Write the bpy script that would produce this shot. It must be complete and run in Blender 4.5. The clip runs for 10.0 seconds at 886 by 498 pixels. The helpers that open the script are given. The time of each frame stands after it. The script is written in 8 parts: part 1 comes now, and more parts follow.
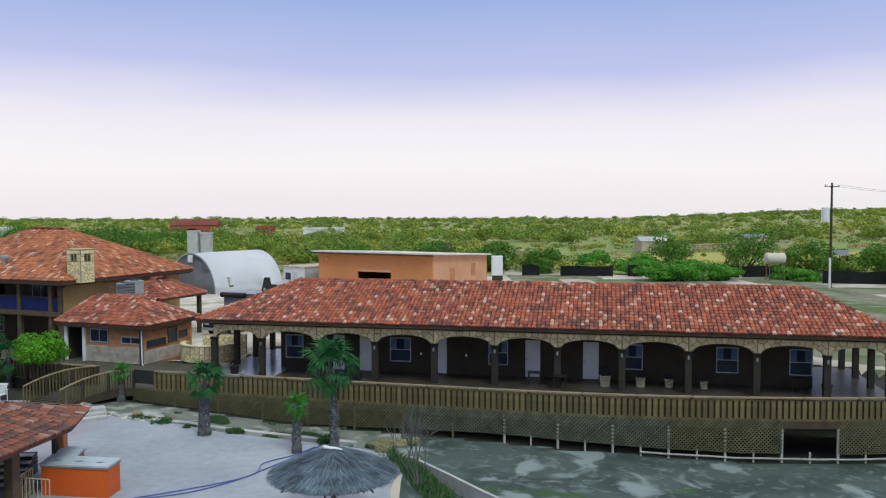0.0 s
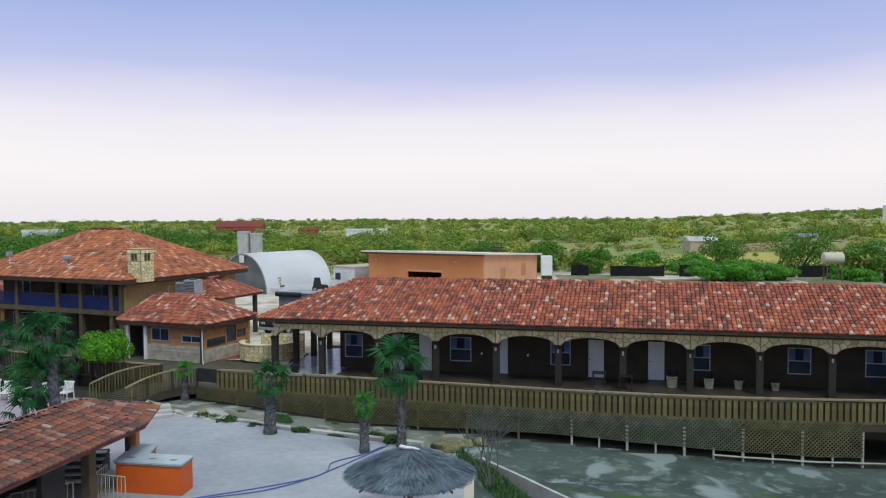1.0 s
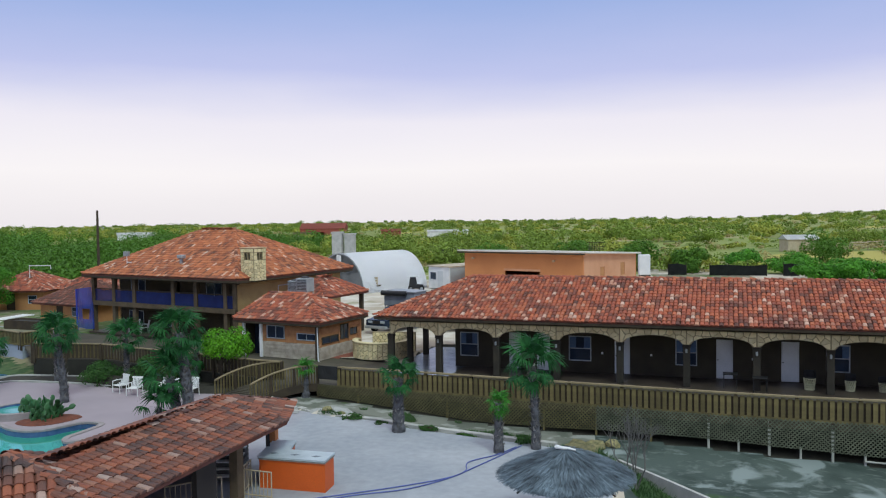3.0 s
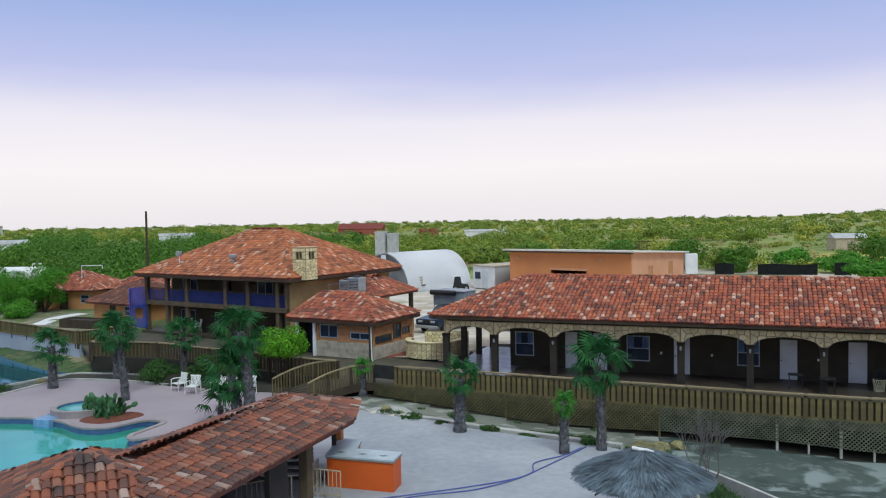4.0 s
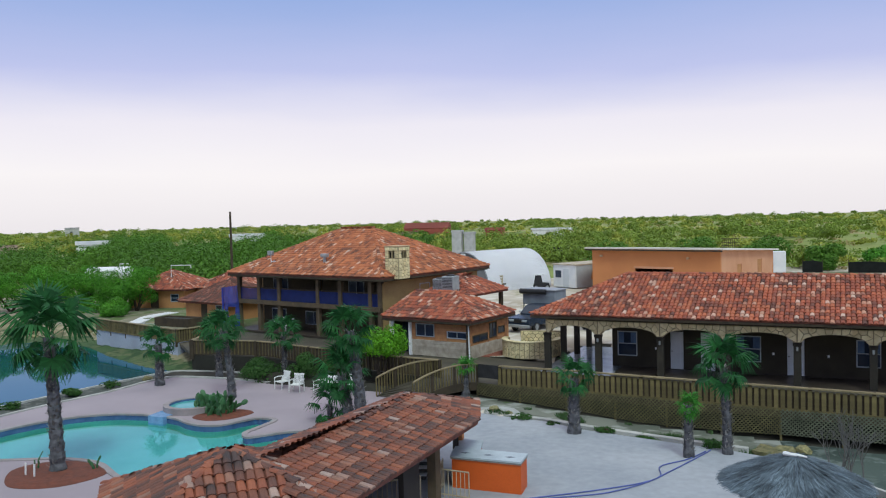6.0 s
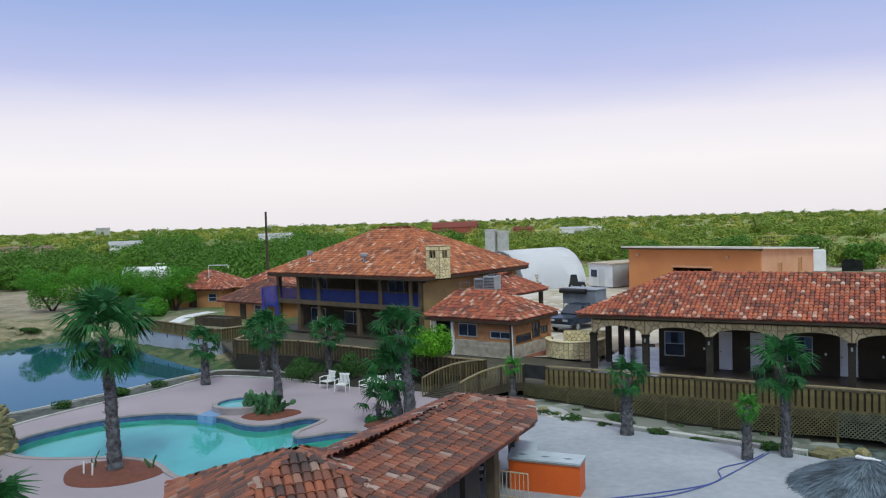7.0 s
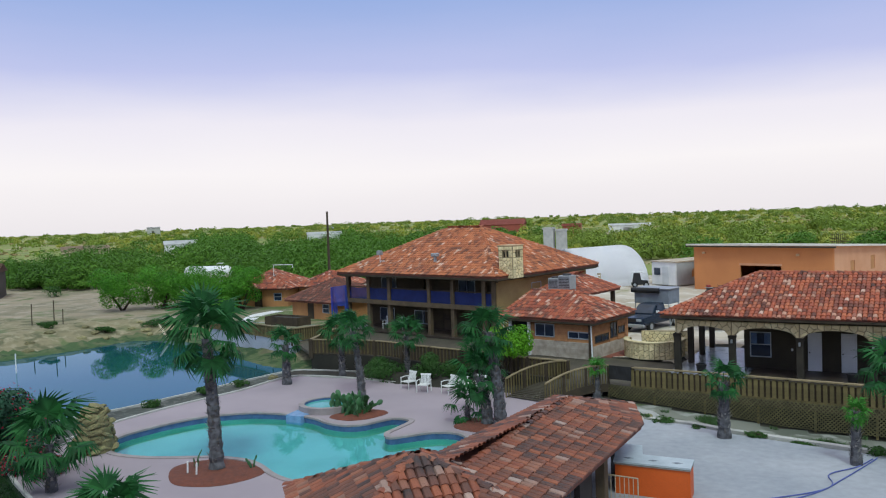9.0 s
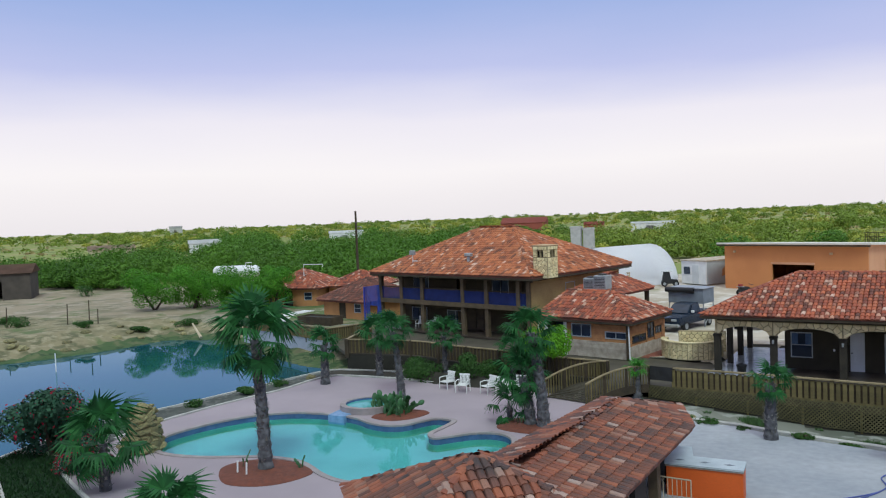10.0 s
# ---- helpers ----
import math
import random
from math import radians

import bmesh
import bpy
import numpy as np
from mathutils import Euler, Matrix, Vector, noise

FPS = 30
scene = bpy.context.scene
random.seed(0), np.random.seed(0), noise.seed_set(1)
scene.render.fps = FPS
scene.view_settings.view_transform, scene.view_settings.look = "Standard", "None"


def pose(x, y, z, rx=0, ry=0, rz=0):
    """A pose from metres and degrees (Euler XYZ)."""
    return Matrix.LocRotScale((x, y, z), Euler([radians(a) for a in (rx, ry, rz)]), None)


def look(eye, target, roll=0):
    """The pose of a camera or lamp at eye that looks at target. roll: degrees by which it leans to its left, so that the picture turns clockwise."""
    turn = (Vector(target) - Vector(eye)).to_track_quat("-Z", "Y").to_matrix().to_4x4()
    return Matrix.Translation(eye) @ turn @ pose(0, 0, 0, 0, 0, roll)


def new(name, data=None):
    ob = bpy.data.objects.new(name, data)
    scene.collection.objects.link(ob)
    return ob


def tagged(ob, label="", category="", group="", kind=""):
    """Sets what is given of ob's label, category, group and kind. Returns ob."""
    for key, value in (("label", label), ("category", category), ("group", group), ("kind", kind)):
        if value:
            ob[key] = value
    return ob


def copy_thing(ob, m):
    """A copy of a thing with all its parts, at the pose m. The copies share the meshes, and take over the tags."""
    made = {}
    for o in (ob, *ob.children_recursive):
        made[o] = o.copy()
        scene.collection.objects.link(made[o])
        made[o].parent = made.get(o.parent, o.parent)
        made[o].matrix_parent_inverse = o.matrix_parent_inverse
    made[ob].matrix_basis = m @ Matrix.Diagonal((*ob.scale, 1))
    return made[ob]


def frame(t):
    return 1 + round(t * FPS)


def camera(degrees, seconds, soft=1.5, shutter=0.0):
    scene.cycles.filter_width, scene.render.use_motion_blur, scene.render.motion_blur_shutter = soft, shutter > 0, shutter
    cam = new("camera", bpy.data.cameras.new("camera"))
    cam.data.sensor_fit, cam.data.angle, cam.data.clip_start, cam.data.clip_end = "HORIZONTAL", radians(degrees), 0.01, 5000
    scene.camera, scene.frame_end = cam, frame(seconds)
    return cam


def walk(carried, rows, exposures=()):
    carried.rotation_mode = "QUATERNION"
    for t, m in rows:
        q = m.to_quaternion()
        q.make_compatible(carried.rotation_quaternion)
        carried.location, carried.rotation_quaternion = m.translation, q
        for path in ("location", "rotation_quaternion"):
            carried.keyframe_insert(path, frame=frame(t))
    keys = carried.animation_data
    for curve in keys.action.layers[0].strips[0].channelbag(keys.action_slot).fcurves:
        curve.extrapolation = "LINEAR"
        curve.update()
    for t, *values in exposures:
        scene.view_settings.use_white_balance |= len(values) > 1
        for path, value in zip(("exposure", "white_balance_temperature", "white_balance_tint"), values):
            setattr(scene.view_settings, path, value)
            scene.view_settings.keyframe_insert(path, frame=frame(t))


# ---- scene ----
cam = camera(56.39, 10.0, soft=1.15)
# seconds, eye x y z, yaw, pitch, lean to the right
ROWS = [
    (0.0, 0.000, 0.000, 9.881, 0.000, -2.717, 0.057),
    (0.5, -0.588, 0.272, 9.785, 1.377, -2.665, 0.185),
    (1.0, -1.183, 0.496, 9.700, 2.739, -2.619, 0.310),
    (1.5, -1.780, 0.679, 9.624, 4.084, -2.577, 0.434),
    (2.0, -2.379, 0.825, 9.558, 5.405, -2.540, 0.555),
    (2.5, -2.977, 0.939, 9.502, 6.699, -2.508, 0.675),
    (3.0, -3.572, 1.025, 9.456, 7.959, -2.480, 0.793),
    (3.5, -4.162, 1.087, 9.420, 9.180, -2.458, 0.909),
    (4.0, -4.746, 1.127, 9.394, 10.358, -2.440, 1.024),
    (4.5, -5.324, 1.146, 9.378, 11.488, -2.427, 1.136),
    (5.0, -5.892, 1.147, 9.372, 12.565, -2.419, 1.247),
    (5.5, -6.452, 1.130, 9.375, 13.588, -2.416, 1.355),
    (6.0, -7.002, 1.095, 9.389, 14.554, -2.417, 1.462),
    (6.5, -7.541, 1.041, 9.412, 15.462, -2.424, 1.567),
    (7.0, -8.070, 0.967, 9.445, 16.315, -2.435, 1.671),
    (7.5, -8.589, 0.871, 9.489, 17.115, -2.451, 1.772),
    (8.0, -9.097, 0.750, 9.542, 17.868, -2.472, 1.871),
    (8.5, -9.596, 0.601, 9.605, 18.580, -2.497, 1.969),
    (9.0, -10.085, 0.420, 9.678, 19.262, -2.528, 2.065),
    (9.5, -10.566, 0.202, 9.761, 19.927, -2.563, 2.159),
    (10.0, -11.039, -0.057, 9.854, 20.590, -2.603, 2.251),
]


def eye_pose(x, y, z, yaw, pitch, lean):
    a, b = radians(yaw), radians(pitch)
    ahead = Vector((-math.sin(a) * math.cos(b), math.cos(a) * math.cos(b), math.sin(b)))
    return look((x, y, z), Vector((x, y, z)) + ahead, -lean)


walk(cam, [(t, eye_pose(*v)) for t, *v in ROWS])

# ---- world, sun and exposure ----
scene.view_settings.exposure = 0.0
world = bpy.data.worlds.new("sky")
scene.world = world
world.use_nodes = True
SUN_EL, SUN_AZ = 52.0, 152.0  # height, and compass turn from +y clockwise
wn, wl = world.node_tree.nodes, world.node_tree.links
wn.clear()
w_out = wn.new("ShaderNodeOutputWorld")
w_bg = wn.new("ShaderNodeBackground")
w_sky = wn.new("ShaderNodeTexSky")
w_sky.sky_type = "NISHITA"
w_sky.sun_disc = False
w_sky.sun_elevation = radians(SUN_EL)
w_sky.sun_rotation = radians(SUN_AZ)
w_sky.dust_density = 3.0
w_co = wn.new("ShaderNodeTexCoord")
w_sep = wn.new("ShaderNodeSeparateXYZ")
w_noise = wn.new("ShaderNodeTexNoise")
w_noise.inputs["Scale"].default_value = 2.2
w_noise.inputs["Detail"].default_value = 5.0
w_map = wn.new("ShaderNodeMapping")
w_map.inputs["Scale"].default_value = (1.0, 1.0, 5.0)
w_add = wn.new("ShaderNodeMath")
w_add.operation = "MULTIPLY_ADD"
w_add.inputs[1].default_value = 0.055
w_ramp = wn.new("ShaderNodeValToRGB")
for e, (p, c) in zip([w_ramp.color_ramp.elements[0], w_ramp.color_ramp.elements[1]] + [w_ramp.color_ramp.elements.new(0.5) for _ in range(4)],
                     [(0.0, (0.88, 0.84, 0.87, 1)), (1.0, (0.24, 0.45, 0.64, 1)), (0.080, (1.0, 0.96, 0.975, 1)), (0.138, (0.90, 0.865, 0.95, 1)), (0.195, (0.55, 0.59, 0.88, 1)), (0.29, (0.31, 0.44, 0.79, 1))]):
    e.position, e.color = p, c
w_mix = wn.new("ShaderNodeMix")
w_mix.data_type = "RGBA"
w_mix.inputs["Factor"].default_value = 0.93
w_str = wn.new("ShaderNodeMix")
w_str.data_type = "RGBA"
w_str.blend_type = "MULTIPLY"
w_str.inputs["Factor"].default_value = 1.0
w_str.inputs["B"].default_value = (0.09, 0.09, 0.09, 1)
wl.new(w_co.outputs["Generated"], w_sep.inputs[0])
wl.new(w_co.outputs["Generated"], w_map.inputs["Vector"])
wl.new(w_map.outputs[0], w_noise.inputs["Vector"])
wl.new(w_noise.outputs["Fac"], w_add.inputs[0])
wl.new(w_sep.outputs["Z"], w_add.inputs[2])
wl.new(w_add.outputs[0], w_ramp.inputs["Fac"])
wl.new(w_sky.outputs[0], w_str.inputs["A"])
wl.new(w_str.outputs["Result"], w_mix.inputs["A"])
wl.new(w_ramp.outputs["Color"], w_mix.inputs["B"])
wl.new(w_mix.outputs["Result"], w_bg.inputs["Color"])
w_bg.inputs["Strength"].default_value = 1.0
wl.new(w_bg.outputs[0], w_out.inputs["Surface"])

sun = new("sun", bpy.data.lights.new("sun", "SUN"))
sun.data.energy, sun.data.angle, sun.data.color = 1.45, radians(14), (0.80, 1.0, 0.93)
sun.matrix_world = look((0, 0, 60), Vector((0, 0, 60)) - Vector((math.sin(radians(SUN_AZ)) * math.cos(radians(SUN_EL)), math.cos(radians(SUN_AZ)) * math.cos(radians(SUN_EL)), math.sin(radians(SUN_EL)))))

# ---- materials ----


def material(name, col, col2=None, rough=0.85, scale=1.5, fine=30.0, bump=0.15, metal=0.0, vary="", spread=0.35, ramp=None, wave=None, spec=0.5):
    """Two-scale mottled surface. vary: 'piece' shifts the tone by island, 'object' by object; ramp: colours by that random value."""
    m = bpy.data.materials.new(name)
    m.use_nodes = True
    n, l = m.node_tree.nodes, m.node_tree.links
    b = n["Principled BSDF"]
    b.inputs["Roughness"].default_value = rough
    b.inputs["Metallic"].default_value = metal
    b.inputs["Specular IOR Level"].default_value = spec
    co = n.new("ShaderNodeTexCoord")
    big, small = n.new("ShaderNodeTexNoise"), n.new("ShaderNodeTexNoise")
    big.inputs["Scale"].default_value, small.inputs["Scale"].default_value = scale, fine
    big.inputs["Detail"].default_value, small.inputs["Detail"].default_value = 6.0, 4.0
    l.new(co.outputs["Object"], big.inputs["Vector"])
    l.new(co.outputs["Object"], small.inputs["Vector"])
    mix = n.new("ShaderNodeMix")
    mix.data_type = "RGBA"
    col2 = col2 or tuple(0.6 * v for v in col)
    mix.inputs["A"].default_value, mix.inputs["B"].default_value = (*col, 1), (*col2, 1)
    curve = n.new("ShaderNodeMapRange")
    curve.inputs["From Min"].default_value, curve.inputs["From Max"].default_value = 0.35, 0.68
    l.new(big.outputs["Fac"], curve.inputs["Value"])
    l.new(curve.outputs[0], mix.inputs["Factor"])
    last = mix.outputs["Result"]
    rnd = None
    if vary == "piece":
        rnd = n.new("ShaderNodeNewGeometry").outputs["Random Per Island"]
    elif vary == "object":
        rnd = n.new("ShaderNodeObjectInfo").outputs["Random"]
    if ramp:
        r = n.new("ShaderNodeValToRGB")
        r.color_ramp.interpolation = "LINEAR"
        while len(r.color_ramp.elements) < len(ramp):
            r.color_ramp.elements.new(0.5)
        for e, (p, c) in zip(r.color_ramp.elements, ramp):
            e.position, e.color = p, (*c, 1)
        l.new(rnd, r.inputs["Fac"])
        mm = n.new("ShaderNodeMix")
        mm.data_type = "RGBA"
        mm.inputs["Factor"].default_value = 0.66
        l.new(last, mm.inputs["A"])
        l.new(r.outputs["Color"], mm.inputs["B"])
        last = mm.outputs["Result"]
    # fine grain, and the tone of each piece
    val = n.new("ShaderNodeMapRange")
    val.inputs["To Min"].default_value, val.inputs["To Max"].default_value = 0.78, 1.2
    l.new(small.outputs["Fac"], val.inputs["Value"])
    hsv = n.new("ShaderNodeHueSaturation")
    l.new(last, hsv.inputs["Color"])
    if rnd is not None and not ramp:
        ma = n.new("ShaderNodeMath")
        ma.operation = "MULTIPLY_ADD"
        l.new(rnd, ma.inputs[0])
        ma.inputs[1].default_value, ma.inputs[2].default_value = spread * 2, -spread
        ad = n.new("ShaderNodeMath")
        l.new(ma.outputs[0], ad.inputs[0])
        l.new(val.outputs[0], ad.inputs[1])
        l.new(ad.outputs[0], hsv.inputs["Value"])
    else:
        l.new(val.outputs[0], hsv.inputs["Value"])
    l.new(hsv.outputs["Color"], b.inputs["Base Color"])
    if bump:
        bp = n.new("ShaderNodeBump")
        bp.inputs["Strength"].default_value, bp.inputs["Distance"].default_value = bump, 0.02
        src = small.outputs["Fac"]
        if wave:  # boards or ribs of that width along an axis
            w = n.new("ShaderNodeTexWave")
            w.bands_direction = wave[0]
            w.inputs["Scale"].default_value = math.pi / (10 * wave[1]) * 2
            w.inputs["Distortion"].default_value = 0.0
            w.wave_profile = "SAW"
            l.new(co.outputs["Object"], w.inputs["Vector"])
            src = w.outputs["Fac"]
        l.new(src, bp.inputs["Height"])
        l.new(bp.outputs[0], b.inputs["Normal"])
    return m


CLAY = [(0.0, (0.06, 0.034, 0.026)), (0.13, (0.13, 0.046, 0.032)), (0.30, (0.30, 0.072, 0.038)), (0.56, (0.42, 0.10, 0.045)), (0.76, (0.52, 0.155, 0.066)), (0.84, (0.20, 0.07, 0.048)), (0.92, (0.56, 0.30, 0.20)), (1.0, (0.72, 0.54, 0.44))]
CLAY_OLD = [(0.0, (0.024, 0.022, 0.026)), (0.20, (0.05, 0.04, 0.04)), (0.28, (0.12, 0.05, 0.036)), (0.48, (0.14, 0.054, 0.036)), (0.60, (0.23, 0.064, 0.034)), (0.84, (0.30, 0.094, 0.046)), (0.92, (0.27, 0.15, 0.11)), (1.0, (0.44, 0.36, 0.32))]
M_TILE = material("clay_tile", (0.42, 0.11, 0.055), (0.10, 0.035, 0.028), rough=0.75, scale=0.9, vary="piece", ramp=CLAY)
M_TILE_ONE = material("clay_tile_single", (0.33, 0.10, 0.048), (0.055, 0.034, 0.032), rough=0.7, scale=3.5, fine=14, vary="object", ramp=CLAY_OLD)
M_TILE_OLD = material("clay_tile_old", (0.33, 0.10, 0.048), (0.055, 0.034, 0.032), rough=0.7, scale=1.6, fine=14, vary="piece", ramp=CLAY_OLD)
CLAY_ORANGE = [(0.0, (0.06, 0.032, 0.025)), (0.10, (0.16, 0.06, 0.035)), (0.28, (0.36, 0.10, 0.042)), (0.60, (0.50, 0.155, 0.058)), (0.84, (0.56, 0.20, 0.08)), (0.90, (0.30, 0.11, 0.065)), (0.945, (0.62, 0.36, 0.24)), (1.0, (0.76, 0.60, 0.50))]
M_TILE_ORANGE = material("clay_tile_orange", (0.50, 0.16, 0.065), (0.16, 0.06, 0.035), rough=0.75, scale=0.5, vary="piece", ramp=CLAY_ORANGE)
M_UNDER = material("roof_mortar", (0.20, 0.07, 0.045), (0.12, 0.045, 0.035))
M_WOOD = material("dark_timber", (0.065, 0.046, 0.026), (0.038, 0.027, 0.017), scale=2, vary="object", spread=0.2)
M_RAIL = material("rail_board", (0.165, 0.13, 0.05), (0.088, 0.07, 0.028), scale=2, vary="object", spread=0.25)
M_DECK = material("deck_boards", (0.085, 0.073, 0.05), (0.055, 0.048, 0.034), scale=1.0, wave=("X", 0.15), bump=0.3)
M_PORCH = material("porch_tile", (0.075, 0.058, 0.046), (0.045, 0.034, 0.027), rough=0.42, scale=0.8, spec=0.3)
# brown logs made darker, so the colour carries the shade under the eaves
M_WALLB = material("shade_brown_logs", (0.045, 0.036, 0.022), (0.03, 0.024, 0.015), scale=1.2, wave=("Z", 0.2), bump=0.6)
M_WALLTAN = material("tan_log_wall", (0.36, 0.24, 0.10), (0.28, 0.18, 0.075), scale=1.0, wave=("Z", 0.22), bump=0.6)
M_WALLWHITE = material("pale_board_wall", (0.50, 0.46, 0.40), (0.38, 0.33, 0.28), scale=1.5, wave=("Z", 0.2), bump=0.6)
M_ORANGEBOARD = material("orange_board_wall", (0.52, 0.25, 0.10), (0.42, 0.19, 0.075), scale=1.0, wave=("Z", 0.2), bump=0.5)
M_STONE = material("fieldstone", (0.80, 0.70, 0.43), (0.62, 0.50, 0.27), scale=2.5, vary="object", spread=0.16, bump=0.4)
M_MORTAR = material("grey_mortar", (0.36, 0.29, 0.165), (0.25, 0.20, 0.115))
M_ORANGE = material("orange_stucco", (0.60, 0.235, 0.085), (0.54, 0.205, 0.075), scale=0.4, bump=0.1)
# lighter copy of the orange stucco, with sunlight put into the colour
M_PINKST = material("paler_lit_stucco", (0.64, 0.33, 0.19), (0.58, 0.28, 0.15), scale=0.5, bump=0.1)
M_WHITE = material("white_paint", (0.78, 0.78, 0.78), (0.66, 0.67, 0.69), rough=0.5, scale=1.0, bump=0.05)
M_CONC = material("terrace_concrete", (0.37, 0.385, 0.42), (0.26, 0.285, 0.325), scale=0.22, fine=3, bump=0.08)
_n, _l = M_CONC.node_tree.nodes, M_CONC.node_tree.links
_pink, _sep, _rng, _stain = _n.new("ShaderNodeMix"), _n.new("ShaderNodeSeparateXYZ"), _n.new("ShaderNodeMapRange"), _n.new("ShaderNodeTexNoise")
_tint = _n.new("ShaderNodeMix")
_pink.data_type = _tint.data_type = "RGBA"
_stain.inputs["Scale"].default_value, _stain.inputs["Detail"].default_value = 0.35, 8.0
_tint.inputs["A"].default_value, _tint.inputs["B"].default_value = (0.40, 0.335, 0.37, 1), (0.26, 0.22, 0.25, 1)
_rng.inputs["From Min"].default_value, _rng.inputs["From Max"].default_value = -15.2, -17.5   # the joint between both slabs, under the pavilion
_co = next(x for x in _n if x.bl_idname == "ShaderNodeTexCoord")
_l.new(_co.outputs["Object"], _sep.inputs[0]), _l.new(_sep.outputs["X"], _rng.inputs["Value"]), _l.new(_co.outputs["Object"], _stain.inputs["Vector"])
_l.new(_stain.outputs["Fac"], _tint.inputs["Factor"])
_l.new(_rng.outputs[0], _pink.inputs["Factor"])
_l.new(_n["Principled BSDF"].inputs["Base Color"].links[0].from_socket, _pink.inputs["A"]), _l.new(_tint.outputs["Result"], _pink.inputs["B"])
_l.new(_pink.outputs["Result"], _n["Principled BSDF"].inputs["Base Color"])
M_KERB = material("kerb_concrete", (0.50, 0.49, 0.47), (0.36, 0.36, 0.34), scale=1.2, bump=0.15)
M_BLUE = material("blue_plastic", (0.03, 0.06, 0.42), (0.02, 0.04, 0.30), rough=0.5, scale=1.0)
M_BLACK = material("black_metal", (0.015, 0.015, 0.017), rough=0.5)
M_GREYMETAL = material("galvanised_metal", (0.42, 0.44, 0.46), (0.32, 0.34, 0.36), rough=0.45, metal=0.6, scale=2)

# ---- building helpers ----


def thing(name, m, label, category, group="", kind=""):
    ob = new(name)
    ob.empty_display_size = 0.2
    ob.matrix_world = m
    return tagged(ob, label, category, group, kind)


def part(name, bm, material_, parent, label="", smooth=False):
    me = bpy.data.meshes.new(name)
    bm.to_mesh(me)
    bm.free()
    me.materials.append(material_)
    if smooth:
        me.polygons.foreach_set("use_smooth", [True] * len(me.polygons))
    ob = new(name, me)
    ob.parent = parent
    return tagged(ob, label)


def solo(name, bm, material_, label, category, group="", kind="", m=None, smooth=False):
    ob = part(name, bm, material_, None, smooth=smooth)
    if m is not None:
        ob.matrix_world = m
    return tagged(ob, label, category, group, kind)


def share(name, mesh, parent, m):
    """One more object on a mesh that exists."""
    ob = new(name, mesh)
    ob.parent = parent
    ob.matrix_basis = m
    return ob


def box(bm, x0, x1, y0, y1, z0, z1, m=None, bevel=0.0):
    r = bmesh.ops.create_cube(bm, size=1.0)
    vs = r["verts"]
    bmesh.ops.scale(bm, vec=(x1 - x0, y1 - y0, z1 - z0), verts=vs)
    bmesh.ops.translate(bm, vec=((x0 + x1) / 2, (y0 + y1) / 2, (z0 + z1) / 2), verts=vs)
    if bevel:
        es = list({e for v in vs for e in v.link_edges})
        r = bmesh.ops.bevel(bm, geom=es, offset=bevel, segments=1, affect="EDGES")
        vs = r["verts"] if not vs[0].is_valid else [v for v in vs if v.is_valid] + [v for v in r["verts"] if v.is_valid]
    if m is not None:
        bmesh.ops.transform(bm, matrix=m, verts=list(set(vs)))
    return bm


def a_box(x0, x1, y0, y1, z0, z1, bevel=0.0):
    return box(bmesh.new(), x0, x1, y0, y1, z0, z1, bevel=bevel)


def tube(bm, points, radii, sides=8, cap=True):
    """A round bar along points, with a radius at each."""
    rings = []
    pts = [Vector(p) for p in points]
    for i, p in enumerate(pts):
        d = (pts[min(i + 1, len(pts) - 1)] - pts[max(i - 1, 0)]).normalized()
        a = d.orthogonal().normalized() if abs(d.z) < 0.95 else Vector((1, 0, 0)).cross(d).normalized()
        if abs(d.z) < 0.95:
            a = Vector((0, 0, 1)).cross(d).normalized()
        b = d.cross(a)
        r = radii[i] if hasattr(radii, "__len__") else radii
        rings.append([bm.verts.new(p + (a * math.cos(2 * math.pi * k / sides) + b * math.sin(2 * math.pi * k / sides)) * r) for k in range(sides)])
    for r0, r1 in zip(rings, rings[1:]):
        for k in range(sides):
            bm.faces.new((r0[k], r0[(k + 1) % sides], r1[(k + 1) % sides], r1[k]))
    if cap:
        bm.faces.new(rings[0][::-1])
        bm.faces.new(rings[-1])
    return bm


def prism(bm, outline, z0, z1, cap_bottom=True):
    """An upright solid on an outline of (x, y), counter-clockwise."""
    lo = [bm.verts.new((x, y, z0)) for x, y in outline]
    hi = [bm.verts.new((x, y, z1)) for x, y in outline]
    n = len(outline)
    for i in range(n):
        bm.faces.new((lo[i], lo[(i + 1) % n], hi[(i + 1) % n], hi[i]))
    bm.faces.new(hi)
    if cap_bottom:
        bm.faces.new(lo[::-1])
    return bm


def smooth_loop(points, steps=6):
    """A closed Catmull-Rom curve through points."""
    out, n = [], len(points)
    for i in range(n):
        p0, p1, p2, p3 = (Vector(points[(i + k) % n]) for k in (-1, 0, 1, 2))
        for s in range(steps):
            t = s / steps
            out.append(0.5 * (2 * p1 + (p2 - p0) * t + (2 * p0 - 5 * p1 + 4 * p2 - p3) * t * t + (3 * p1 - p0 - 3 * p2 + p3) * t ** 3))
    return [(v.x, v.y) for v in out]


def smooth_line(points, steps=6):
    out, n = [], len(points)
    for i in range(n - 1):
        p0, p1, p2, p3 = (Vector(points[min(max(i + k, 0), n - 1)]) for k in (-1, 0, 1, 2))
        for s in range(steps):
            t = s / steps
            out.append(0.5 * (2 * p1 + (p2 - p0) * t + (2 * p0 - 5 * p1 + 4 * p2 - p3) * t * t + (3 * p1 - p0 - 3 * p2 + p3) * t ** 3))
    out.append(Vector(points[-1]))
    return out


# one barrel tile: lies along +y (up the slope), its arch in +z
TILE_W, TILE_L, TILE_H = 0.235, 0.425, 0.08


